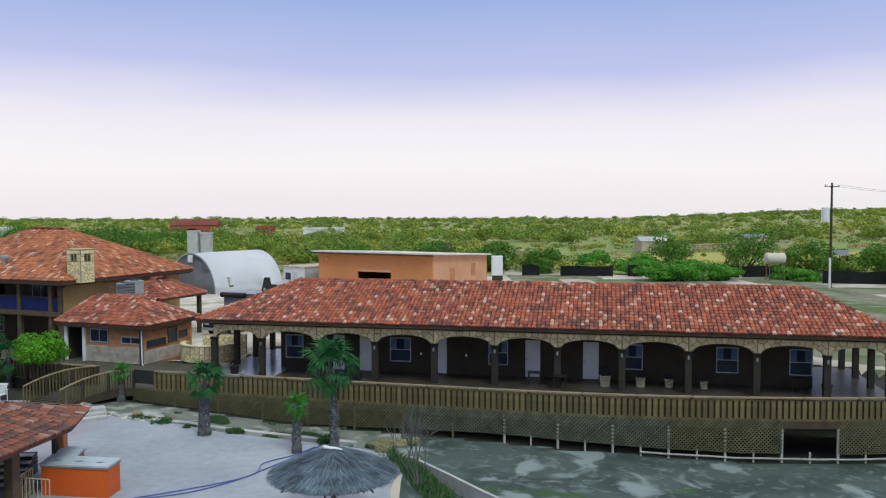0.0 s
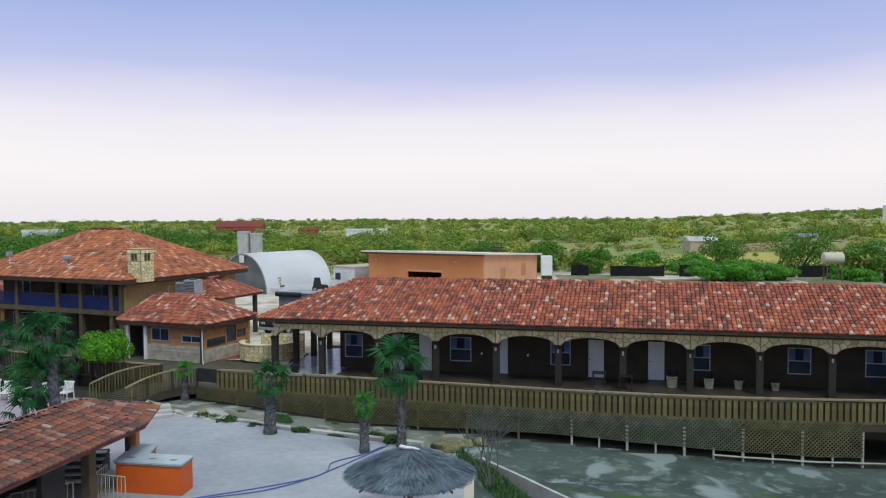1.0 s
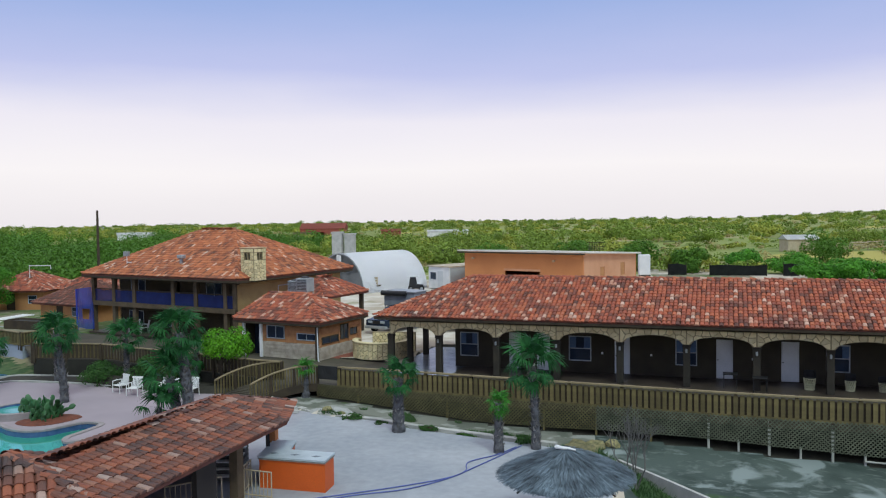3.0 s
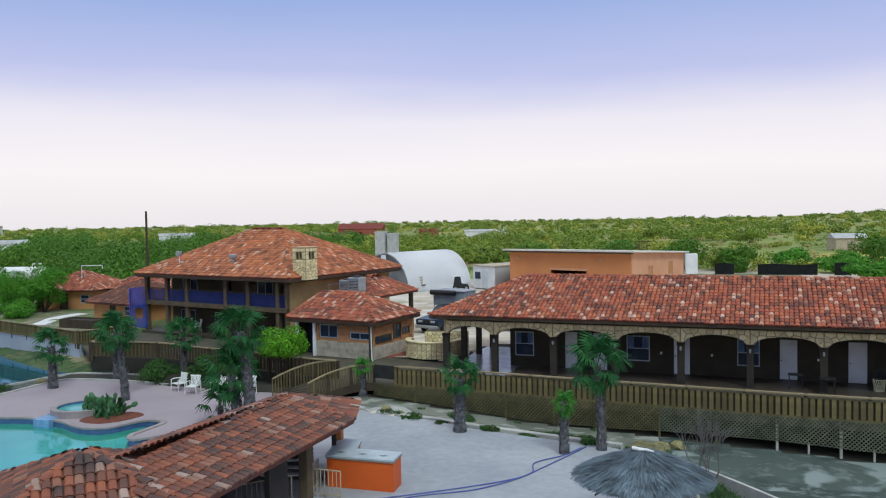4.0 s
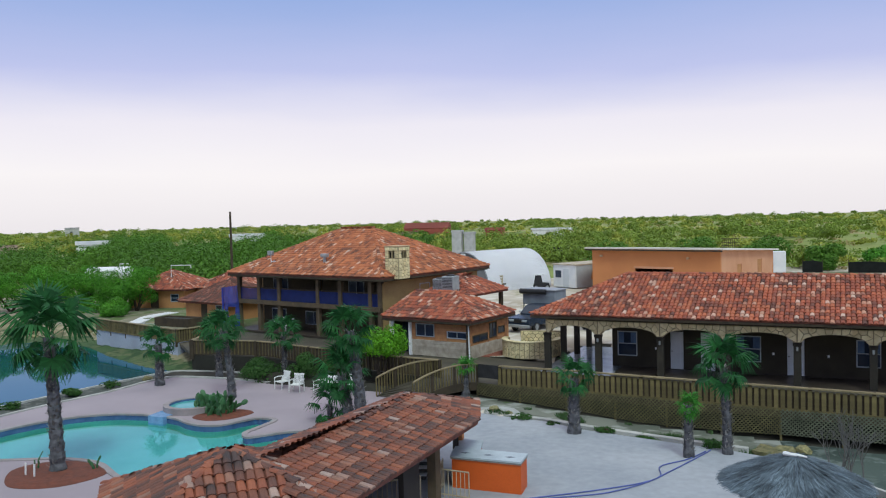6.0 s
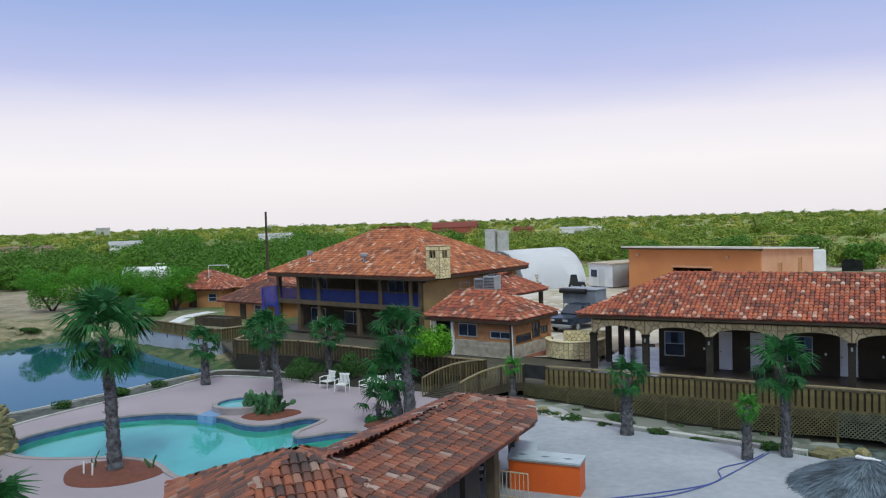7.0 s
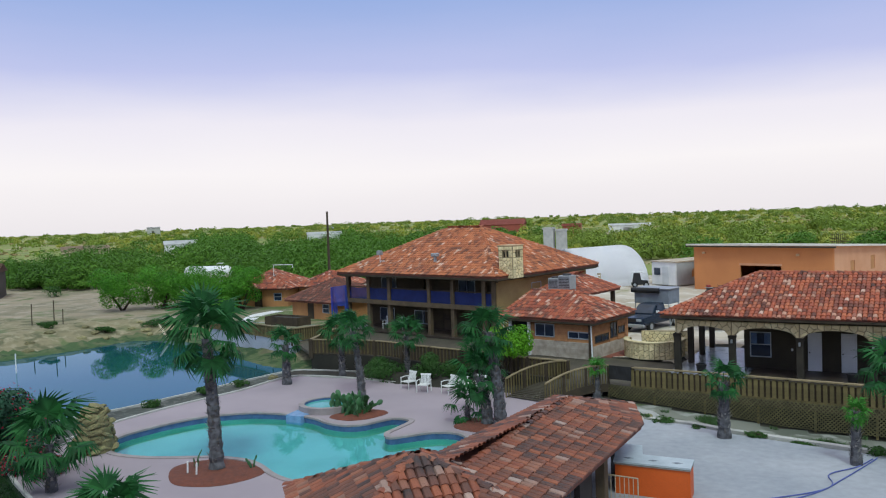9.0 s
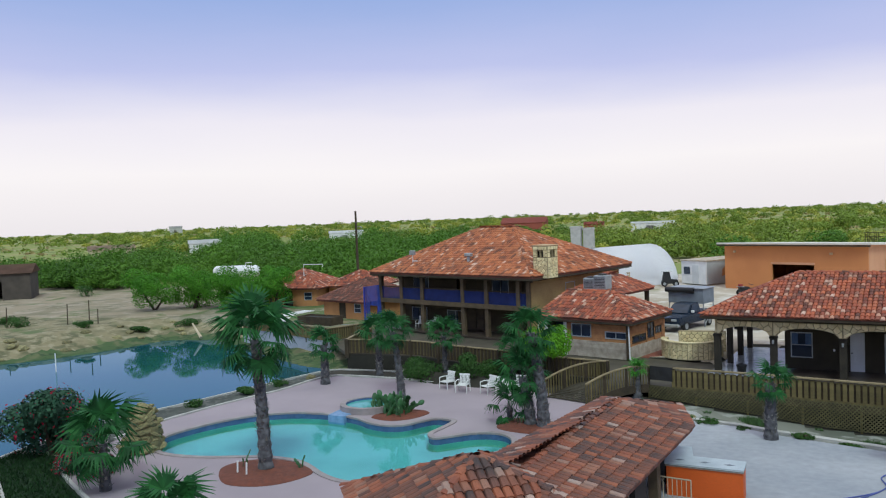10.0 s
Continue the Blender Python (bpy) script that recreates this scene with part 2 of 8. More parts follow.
def tile_template():
    vs, fs = [], []
    k = 5
    for j, (y, s, lift) in enumerate(((0.0, 1.0, 0.035), (TILE_L, 0.82, 0.0))):
        for i in range(k):
            a = math.pi * i / (k - 1)
            vs.append((-math.cos(a) * TILE_W / 2 * s, y, math.sin(a) * TILE_H * s + lift))
    for i in range(k - 1):
        fs.append((i, i + 1, k + i + 1, k + i))
    fs.append((4, 3, 2, 1, 0))
    return np.array(vs), fs


TILE_V, TILE_F = tile_template()


def tile_mesh():
    me = bpy.data.meshes.new("roof_tile")
    me.from_pydata([tuple(v) for v in TILE_V], [], TILE_F)
    me.materials.append(M_TILE_ONE)
    return me


def inside(p, poly):
    """Whether p lies in a convex polygon, counter-clockwise."""
    for a, b in zip(poly, poly[1:] + poly[:1]):
        if (b[0] - a[0]) * (p[1] - a[1]) - (b[1] - a[1]) * (p[0] - a[0]) < -1e-6:
            return False
    return True


def tile_places(corners, rnd, pitch=(0.225, 0.34)):
    """Poses of the tiles on a roof face. corners: the face's 3D corners, counter-clockwise from above, the eave first (corner 0 to corner 1)."""
    c = [Vector(p) for p in corners]
    ex = (c[1] - c[0]).normalized()
    nz = ex.cross(c[-1] - c[0]).normalized()
    ey = nz.cross(ex)
    poly = [((p - c[0]).dot(ex), (p - c[0]).dot(ey)) for p in c]
    out = []
    x1, y1 = max(p[0] for p in poly), max(p[1] for p in poly)
    x0 = min(p[0] for p in poly)
    base = Matrix((ex, ey, nz)).transposed()
    for r in range(int(y1 / pitch[1]) + 1):
        for k in range(int((x1 - x0) / pitch[0]) + 1):
            x, y = x0 + (k + 0.5) * pitch[0] + rnd.uniform(-0.012, 0.012), r * pitch[1] - 0.06 + rnd.uniform(-0.018, 0.018)
            if not inside((x, min(max(y + 0.2, 0.02), y1 - 0.01)), poly):
                continue
            q = base.to_4x4()
            q.translation = c[0] + ex * x + ey * y + nz * 0.02
            out.append(q @ pose(0, 0, 0, 2.0 + rnd.uniform(-1, 1.5), 0, rnd.uniform(-2.5, 2.5)))
    return out


def hip_places(a, b, rnd, step=0.36):
    """Poses of the cap tiles along a hip or ridge from a up to b."""
    a, b = Vector(a), Vector(b)
    ey = (b - a).normalized()
    ex = ey.cross(Vector((0, 0, 1))).normalized()
    nz = ex.cross(ey)
    base = Matrix((ex, ey, nz)).transposed().to_4x4()
    out = []
    for i in range(int((b - a).length / step)):
        q = base.copy()
        q.translation = a + ey * (i * step) + nz * 0.035
        out.append(q @ Matrix.Diagonal((1.15, 1, 1.25, 1)))
    return out


def joined_tiles(name, places, parent, label="", mat_=None):
    """Many tiles in one mesh."""
    n, k = len(places), len(TILE_V)
    h = np.c_[TILE_V, np.ones(k)]
    vs = np.concatenate([(h @ np.array(m).T)[:, :3] for m in places]) if n else np.zeros((0, 3))
    me = bpy.data.meshes.new(name)
    me.from_pydata(vs.tolist(), [], [tuple(i + k * j for i in f) for j in range(n) for f in TILE_F])
    me.materials.append(mat_ or M_TILE)
    ob = new(name, me)
    ob.parent = parent
    return tagged(ob, label, kind="stuff")


def roof_body(faces, thick=0.12):
    """A closed roof shell under the tiles, from faces of 3D corners."""
    bm = bmesh.new()
    for f in faces:
        top = [bm.verts.new(p) for p in f]
        low = [bm.verts.new(Vector(p) - Vector((0, 0, thick))) for p in f]
        bm.faces.new(top)
        bm.faces.new(low[::-1])
        for i in range(len(f)):
            bm.faces.new((low[i], low[(i + 1) % len(f)], top[(i + 1) % len(f)], top[i]))
    return bm


def hip_faces(x0, x1, y0, y1, z, rise, ridge=None):
    """Faces of a hip roof over a rectangle: front, right, back, left. Returns faces and the hip lines."""
    h = (y1 - y0) / 2
    if x1 - x0 >= y1 - y0:
        ra, rb = ridge or (x0 + h, x1 - h)
        a, b = (ra, y0 + h, z + rise), (rb, y0 + h, z + rise)
    else:
        h = (x1 - x0) / 2
        a, b = (x0 + h, y0 + h, z + rise), (x0 + h, y1 - h, z + rise)
    p = [(x0, y0, z), (x1, y0, z), (x1, y1, z), (x0, y1, z)]
    if x1 - x0 >= y1 - y0:
        faces = [[p[0], p[1], b, a], [p[1], p[2], b], [p[2], p[3], a, b], [p[3], p[0], a]]
        hips = [(p[0], a), (p[1], b), (p[2], b), (p[3], a), (a, b)]
    else:
        faces = [[p[0], p[1], a], [p[1], p[2], b, a], [p[2], p[3], b], [p[3], p[0], a, b]]
        hips = [(p[0], a), (p[1], a), (p[2], b), (p[3], b), (a, b)]
    return faces, hips


def tiled_roof(parent, faces, hips, seed, mat_=None):
    rnd = random.Random(seed)
    roof = part("roof", roof_body(faces), M_UNDER, parent, "roof of weathered red clay barrel tiles")
    places = []
    for i, f in enumerate(faces):
        places += tile_places(f, rnd)
    joined_tiles("roof_tiles", places, roof, mat_=mat_)
    caps = []
    for a, b in hips:
        caps += hip_places(a, b, rnd)
    joined_tiles("ridge_tiles", caps, roof, mat_=mat_)
    return roof

# ---- the ground and the water ----
DECK = 0.6   # level of the yard, the porches and the wooden walkway
POND = [(-41.65, 25.87), (-42.03, 27.36), (-41.90, 33.17), (-40.72, 35.50), (-39.69, 38.43), (-38.84, 41.09), (-37.89, 43.92), (-36.83, 46.66), (-37.23, 48.65), (-41.58, 50.19), (-47.39, 53.96), (-51.76, 57.48), (-56.13, 60.00), (-59.70, 59.30), (-60.63, 54.92),
        (-63.17, 49.44), (-66.33, 45.99), (-78.21, 37.86), (-82.34, 18.11), (-60.0, 2.0), (-43.11, 11.11)]
TERRACE = [(-38.46, 29.26), (-38.63, 32.99), (-37.70, 36.91), (-36.47, 40.43), (-36.00, 43.38), (-35.14, 44.73), (-31.31, 44.56), (-27.55, 43.65), (-23.48, 42.91), (-20.55, 42.34), (-18.41, 40.82), (-16.46, 39.61), (-14.70, 38.53), (-11.97, 37.67),
           (-10.32, 36.58), (-6.20, 34.96), (-4.32, 34.30), (-2.33, 33.24), (-1.84, 29.55), (-1.35, 25.13), (-1.20, 12.78), (-32.35, 14.74), (-33.85, 22.93), (-37.70, 25.50)]
CHANNEL = [(-19.28, 42.07), (-16.26, 39.70), (-11.97, 37.58), (-6.10, 34.86), (-2.13, 33.24), (-1.14, 28.23), (-0.16, 8.65), (8.0, -30.0), (70.0, -30.0), (75.38, 33.25), (35.49, 36.47), (20.65, 40.78), (-8.04, 45.99), (-16.84, 46.86), (-23.67, 47.27), (-36.25, 50.32), (-36.41, 46.87), (-23.67, 43.72)]


# plans of the raised floors
FOOTPRINTS = [[(-16.27, 43.16), (-10.40, 41.62), (4.78, 37.81), (15.32, 36.49), (27.63, 36.79), (28.15, 38.80), (24.48, 47.76), (-11.03, 55.51), (-12.98, 48.80), (-17.60, 50.34), (-24.81, 54.14), (-21.31, 66.52), (-35.62, 72.24), (-39.99, 60.10), (-36.72, 49.46), (-31.98, 49.34), (-24.63, 46.42), (-18.39, 44.03)]]
POOL_ROUGH = [(-36.13, 29.18), (-36.51, 30.77), (-35.47, 33.78), (-33.09, 35.78), (-30.50, 35.98), (-28.18, 35.00), (-25.31, 36.20), (-24.44, 35.95), (-24.24, 33.23), (-21.63, 34.29), (-20.66, 32.28), (-22.30, 29.44), (-25.09, 26.76), (-28.26, 28.54), (-32.85, 28.20)]


def side(x, y, poly):
    """Distance to a polygon's edge, negative inside."""
    best, odd = 1e9, False
    for (ax, ay), (bx, by) in zip(poly, poly[1:] + poly[:1]):
        dx, dy = bx - ax, by - ay
        t = min(max(((x - ax) * dx + (y - ay) * dy) / (dx * dx + dy * dy), 0), 1)
        best = min(best, math.hypot(x - ax - t * dx, y - ay - t * dy))
        if (ay > y) != (by > y) and x < (bx - ax) * (y - ay) / (by - ay) + ax:
            odd = not odd
    return -best if odd else best


def ease(a, b, t):
    t = min(max(t, 0.0), 1.0)
    return a + (b - a) * t * t * (3 - 2 * t)


def height(x, y):
    if abs(x) > 130 or y > 140 or y < -40:
        far = math.hypot(x, y)
        return DECK + 1.2 * noise.noise(Vector((x / 90, y / 90, 0))) * min(1, (far - 100) / 200) - max(0.0, far - 180) * 0.008 + far * 0.011 * ease(0.0, 1.0, (math.degrees(math.atan2(x, max(y, 1.0))) - 9) / 20)
    z = DECK
    rough = 0.10 * noise.noise(Vector((x / 2.2, y / 2.2, 3))) + 0.05 * noise.noise(Vector((x / 0.7, y / 0.7, 7)))
    z += rough * (0.3 if y > 45 and x > -60 else 1.0)
    c = side(x, y, CHANNEL)
    bed = float(np.interp(x, (-38, -17, -13, -8, -2, 5, 13), (0.0, -0.05, -0.3, -0.7, -0.8, -1.0, -1.35))) + 0.35 * rough
    if -20 < x < 6:
        bed = max(bed, -0.12 - 0.30 * max(0.0, side(x, y, TERRACE)))
    z = ease(bed, z, (c + 0.6) / 1.2)
    if any(side(x, y, f) < 0.3 for f in FOOTPRINTS):
        z = min(z, DECK - 0.4)
    t = side(x, y, TERRACE)
    if t < -0.5 and -39 < x < -18.5 and 24.5 < y < 38.6 and side(x, y, POOL_ROUGH) < 0.8:
        return -1.8
    z = ease(-0.10, z, (t + 0.05) / 0.5)
    if -46 < x < -29 and 24.5 < y < 48.4 and t > -0.3:
        z = min(z, -0.05 + 0.25 * rough)
    if -49 < x < -32 and 5 < y < 27.0 and t > 0:
        z = min(z, -0.02 + 0.2 * rough)
    p = side(x, y, POND)
    if p < 9:
        if x < -44 or y > 47:
            bank = ease(-0.62, z, (p - 1.2) / 6.5) + (0.28 * abs(noise.noise(Vector((x / 1.6, y / 1.6, 11)))) if 1.5 < p < 8 else 0)
            z = bank if p > 0.9 else ease(-2.0, -0.62, (p + 1.5) / 2.4)
        else:
            z = z if p > 0.15 else ease(-2.0, -0.2, (p + 1.5) / 1.6)
    return z


def axis(lo, hi, step, far_lo, far_hi):
    a = list(np.arange(lo, hi + 1e-6, step))
    d = step
    while a[-1] < far_hi:
        d *= 1.22
        a.append(a[-1] + d)
    d = step
    while a[0] > far_lo:
        d *= 1.22
        a.insert(0, a[0] - d)
    return a


def patchy(name, cols, scales, rough=0.9, bump=0.25):
    """Earth: colours blended by noises, each (colour, scale, from, to) laid over the one before."""
    m = bpy.data.materials.new(name)
    m.use_nodes = True
    n, l = m.node_tree.nodes, m.node_tree.links
    b = n["Principled BSDF"]
    b.inputs["Roughness"].default_value = rough
    b.inputs["Specular IOR Level"].default_value = 0.25
    co = n.new("ShaderNodeTexCoord")
    last = None
    for i, (c, span) in enumerate(zip(cols, scales)):
        if last is None:
            rgb = n.new("ShaderNodeRGB")
            rgb.outputs[0].default_value = (*c, 1)
            last = rgb.outputs[0]
            continue
        sc, lo, hi = span
        t = n.new("ShaderNodeTexNoise")
        t.inputs["Scale"].default_value, t.inputs["Detail"].default_value = sc, 7.0
        t.inputs["Distortion"].default_value = 0.6
        mp = n.new("ShaderNodeMapping")
        mp.inputs["Location"].default_value = (7.3 * i, 3.1 * i, 0)
        l.new(co.outputs["Object"], mp.inputs["Vector"])
        l.new(mp.outputs[0], t.inputs["Vector"])
        r = n.new("ShaderNodeMapRange")
        r.inputs["From Min"].default_value, r.inputs["From Max"].default_value = lo, hi
        l.new(t.outputs["Fac"], r.inputs["Value"])
        x = n.new("ShaderNodeMix")
        x.data_type = "RGBA"
        l.new(r.outputs[0], x.inputs["Factor"])
        l.new(last, x.inputs["A"])
        x.inputs["B"].default_value = (*c, 1)
        last = x.outputs["Result"]
    l.new(last, b.inputs["Base Color"])
    f = n.new("ShaderNodeTexNoise")
    f.inputs["Scale"].default_value, f.inputs["Detail"].default_value = 9.0, 6.0
    l.new(co.outputs["Object"], f.inputs["Vector"])
    bp = n.new("ShaderNodeBump")
    bp.inputs["Strength"].default_value, bp.inputs["Distance"].default_value = bump, 0.06
    l.new(f.outputs["Fac"], bp.inputs["Height"])
    l.new(bp.outputs[0], b.inputs["Normal"])
    return m


M_YARD = patchy("caliche_yard", [(0.52, 0.46, 0.38), (0.40, 0.34, 0.26), (0.60, 0.56, 0.50), (0.24, 0.24, 0.12)], [None, (0.12, 0.45, 0.6), (0.5, 0.5, 0.62), (0.25, 0.60, 0.70)])
M_BED = patchy("channel_silt", [(0.072, 0.098, 0.088), (0.043, 0.062, 0.055), (0.13, 0.158, 0.148), (0.22, 0.265, 0.26), (0.05, 0.10, 0.03)], [None, (0.35, 0.45, 0.6), (1.6, 0.54, 0.66), (0.38, 0.56, 0.62), (0.22, 0.60, 0.64)])
M_SCRUBLAND = patchy("scrub_soil", [(0.23, 0.27, 0.075), (0.40, 0.31, 0.19), (0.15, 0.20, 0.05), (0.40, 0.35, 0.09)], [None, (0.03, 0.55, 0.62), (0.08, 0.52, 0.6), (0.02, 0.58, 0.64)])
M_BANK = patchy("pond_bank", [(0.24, 0.21, 0.125), (0.12, 0.12, 0.065), (0.31, 0.275, 0.18), (0.12, 0.155, 0.065)], [None, (0.5, 0.45, 0.6), (1.2, 0.5, 0.65), (0.3, 0.55, 0.66)])
M_SHORE = patchy("green_shore", [(0.06, 0.105, 0.04), (0.12, 0.135, 0.065), (0.035, 0.07, 0.028)], [None, (0.5, 0.5, 0.62), (1.2, 0.5, 0.62)])
M_SANDBANK = patchy("sandy_silt", [(0.20, 0.21, 0.18), (0.12, 0.135, 0.11), (0.31, 0.325, 0.30), (0.07, 0.11, 0.04)], [None, (0.5, 0.45, 0.6), (0.9, 0.54, 0.64), (0.4, 0.63, 0.70)])
M_STRIP = patchy("strip_gravel", [(0.085, 0.095, 0.085), (0.055, 0.062, 0.055), (0.13, 0.135, 0.12)], [None, (0.8, 0.42, 0.6), (3.0, 0.52, 0.62)])
M_FLAT = patchy("tan_flat", [(0.30, 0.25, 0.175), (0.20, 0.18, 0.115), (0.35, 0.30, 0.23), (0.13, 0.165, 0.07)], [None, (0.15, 0.45, 0.6), (0.6, 0.5, 0.65), (0.3, 0.60, 0.68)])
# near-black soil: the shade under the walkway is put into its colour
M_UNDERDECK = patchy("shade_dark_soil", [(0.035, 0.033, 0.026), (0.05, 0.046, 0.036)], [None, (0.8, 0.45, 0.6)])
M_COURT = patchy("grassy_court", [(0.20, 0.19, 0.13), (0.10, 0.145, 0.05), (0.28, 0.25, 0.19)], [None, (0.16, 0.45, 0.55), (0.7, 0.55, 0.65)])
M_LAWN = patchy("lawn", [(0.010, 0.030, 0.012), (0.007, 0.022, 0.009), (0.018, 0.042, 0.014)], [None, (0.8, 0.4, 0.6), (3.0, 0.5, 0.65)], bump=0.6)
M_TURF = material("turf_blades", (0.010, 0.036, 0.012), (0.018, 0.048, 0.014), rough=0.85, vary="piece", spread=0.3, bump=0, spec=0.15)
M_GRASS = material("grass_blades", (0.035, 0.095, 0.024), (0.06, 0.125, 0.032), rough=0.7, vary="piece", spread=0.3, bump=0)


def build_ground():
    xs = axis(-90, 36, 0.5, -3200, 3200)
    ys = axis(8, 76, 0.5, -900, 3600)
    nx = len(xs)
    vs = [(x, y, height(x, y)) for y in ys for x in xs]
    fs, mi = [], []
    for j in range(len(ys) - 1):
        for i in range(nx - 1):
            fs.append((j * nx + i, j * nx + i + 1, (j + 1) * nx + i + 1, (j + 1) * nx + i))
            cx, cy = (xs[i] + xs[i + 1]) / 2, (ys[j] + ys[j + 1]) / 2
            k = 0
            if cx < -44 and 37 < cy < 64.5 or (cx < -37.5 and 46.5 < cy < 60):
                k = 6 if side(cx, cy, POND) < 2.8 + 1.2 * noise.noise(Vector((cx / 2.5, cy / 2.5, 4))) else 3
            elif -64 < cx < -36.8 and 47 < cy < 84:
                k = 7
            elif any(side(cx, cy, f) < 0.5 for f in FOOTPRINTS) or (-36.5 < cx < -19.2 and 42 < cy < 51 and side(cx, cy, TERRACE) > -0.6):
                # raised floors and the strip before them get the shade-dark soil
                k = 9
            elif cx < -58 and 50 < cy < 125 and not (cx < -66 and cy > 96) and cx > -112:
                k = 8
            elif side(cx, cy, CHANNEL) < 0.3:
                k = 10 if -21 < cx < -2 + 2 * noise.noise(Vector((cx / 2, cy / 2, 1))) else 1
            elif cx < -34.3 and 27.5 < cy < 49 and side(cx, cy, TERRACE) > -0.8:
                k = 5
            elif cx < -32.3 and cy < 27.2:
                k = 4
            elif (cx > 9 and cy > 101 or cx > 23) and cy < 118 and noise.noise(Vector((cx / 7, cy / 7, 3))) > -0.25:
                k = 7
            elif cy > 118 + 6 * math.sin(cx / 9) or cx > 60 or (cx < -66 and cy > 96) or cx < -112:
                k = 2
            mi.append(k)
    me = bpy.data.meshes.new("ground")
    me.from_pydata(vs, [], fs)
    for m in (M_YARD, M_BED, M_SCRUBLAND, M_BANK, M_LAWN, M_STRIP, M_SHORE, M_COURT, M_FLAT, M_UNDERDECK, M_SANDBANK):
        me.materials.append(m)
    me.polygons.foreach_set("material_index", mi)
    me.polygons.foreach_set("use_smooth", [True] * len(mi))
    tagged(new("ground", me), "pale dry caliche ground running out into green scrubland", "ground", kind="structure")


build_ground()

# the pond
M_POND = material("pond_water", (0.012, 0.085, 0.125), (0.008, 0.075, 0.065), rough=0.6, scale=0.05, bump=0.0, spec=0.0)
_n, _l = M_POND.node_tree.nodes, M_POND.node_tree.links
_g, _m, _f = _n.new("ShaderNodeBsdfGlossy"), _n.new("ShaderNodeMixShader"), _n.new("ShaderNodeFresnel")
_g.inputs["Color"].default_value, _g.inputs["Roughness"].default_value = (0.58, 0.80, 1.0, 1), 0.03
_f.inputs["IOR"].default_value = 1.5
_l.new(_f.outputs[0], _m.inputs[0]), _l.new(_n["Principled BSDF"].outputs[0], _m.inputs[1]), _l.new(_g.outputs[0], _m.inputs[2])
_l.new(_m.outputs[0], _n["Material Output"].inputs["Surface"])
bm = bmesh.new()
bm.faces.new([bm.verts.new((x, y, -0.68)) for x, y in [(-36.28, 49.01), (-43.07, 56.61), (-56.64, 63.52), (-64.36, 59.23), (-68.29, 49.43), (-86.12, 40.10), (-88.0, 0.0), (-42.0, 0.0), (-41.08, 25.86), (-41.32, 33.16), (-39.50, 37.65), (-37.51, 43.52), (-36.26, 46.94)]])
solo("pond_water", bm, M_POND, "still blue-green pond water mirroring the sky", "water", kind="structure")

# ---- the pool terrace ----
POOL = smooth_loop([(-36.13, 29.43), (-36.51, 30.77), (-36.13, 32.33), (-35.47, 33.78), (-34.52, 34.94), (-33.09, 35.78), (-31.75, 35.97), (-30.50, 35.88), (-29.15, 35.43), (-28.18, 34.80), (-27.12, 34.52), (-26.36, 34.82), (-25.88, 35.56), (-25.31, 36.20), (-24.44, 35.95),
                    (-24.53, 34.80), (-24.72, 33.65), (-24.24, 32.99), (-23.57, 33.47), (-22.70, 34.18), (-21.63, 34.29), (-20.86, 33.55), (-20.66, 32.28), (-21.34, 31.09), (-22.30, 29.44), (-23.65, 27.57), (-25.09, 26.86), (-26.43, 27.30), (-28.26, 28.64), (-30.17, 28.90), (-32.85, 28.25), (-34.88, 28.36)], 5)
POOL_CCW = POOL if sum(a[0] * b[1] - a[1] * b[0] for a, b in zip(POOL, POOL[1:] + POOL[:1])) > 0 else POOL[::-1]


def grown(loop, d):
    """A counter-clockwise loop moved outwards by d."""
    out, n = [], len(loop)
    for i in range(n):
        a, b = Vector(loop[i - 1]), Vector(loop[(i + 1) % n])
        t = (b - a).normalized()
        out.append((loop[i][0] + t.y * d, loop[i][1] - t.x * d))
    return out


def slab_with_hole(outer, hole, z0, z1):
    bm = bmesh.new()
    edges = []
    for loop in (outer, hole):
        vs = [bm.verts.new((x, y, z1)) for x, y in loop]
        edges += [bm.edges.new((vs[i], vs[(i + 1) % len(vs)])) for i in range(len(vs))]
    bmesh.ops.triangle_fill(bm, use_beauty=True, edges=edges, normal=(0, 0, 1))
    drop = bmesh.ops.extrude_edge_only(bm, edges=[e for e in bm.edges if e.is_boundary])
    for v in drop["geom"]:
        if isinstance(v, bmesh.types.BMVert):
            v.co.z = z0
    bmesh.ops.recalc_face_normals(bm, faces=bm.faces)
    return bm


solo("terrace", slab_with_hole(TERRACE, grown(POOL_CCW, 0.05), -0.35, 0.0), M_CONC, "broad pale lavender-grey concrete pool terrace", "terrace", kind="structure")


def ring(bm, inner, outer, z0, z1):
    n = len(inner)
    a = [bm.verts.new((*p, z1)) for p in inner]
    b = [bm.verts.new((*p, z1)) for p in outer]
    c = [bm.verts.new((*p, z0)) for p in inner]
    d = [bm.verts.new((*p, z0)) for p in outer]
    for i in range(n):
        j = (i + 1) % n
        bm.faces.new((a[i], b[i], b[j], a[j])), bm.faces.new((b[i], d[i], d[j], b[j])), bm.faces.new((c[i], a[i], a[j], c[j]))
    bmesh.ops.recalc_face_normals(bm, faces=bm.faces)
    return bm


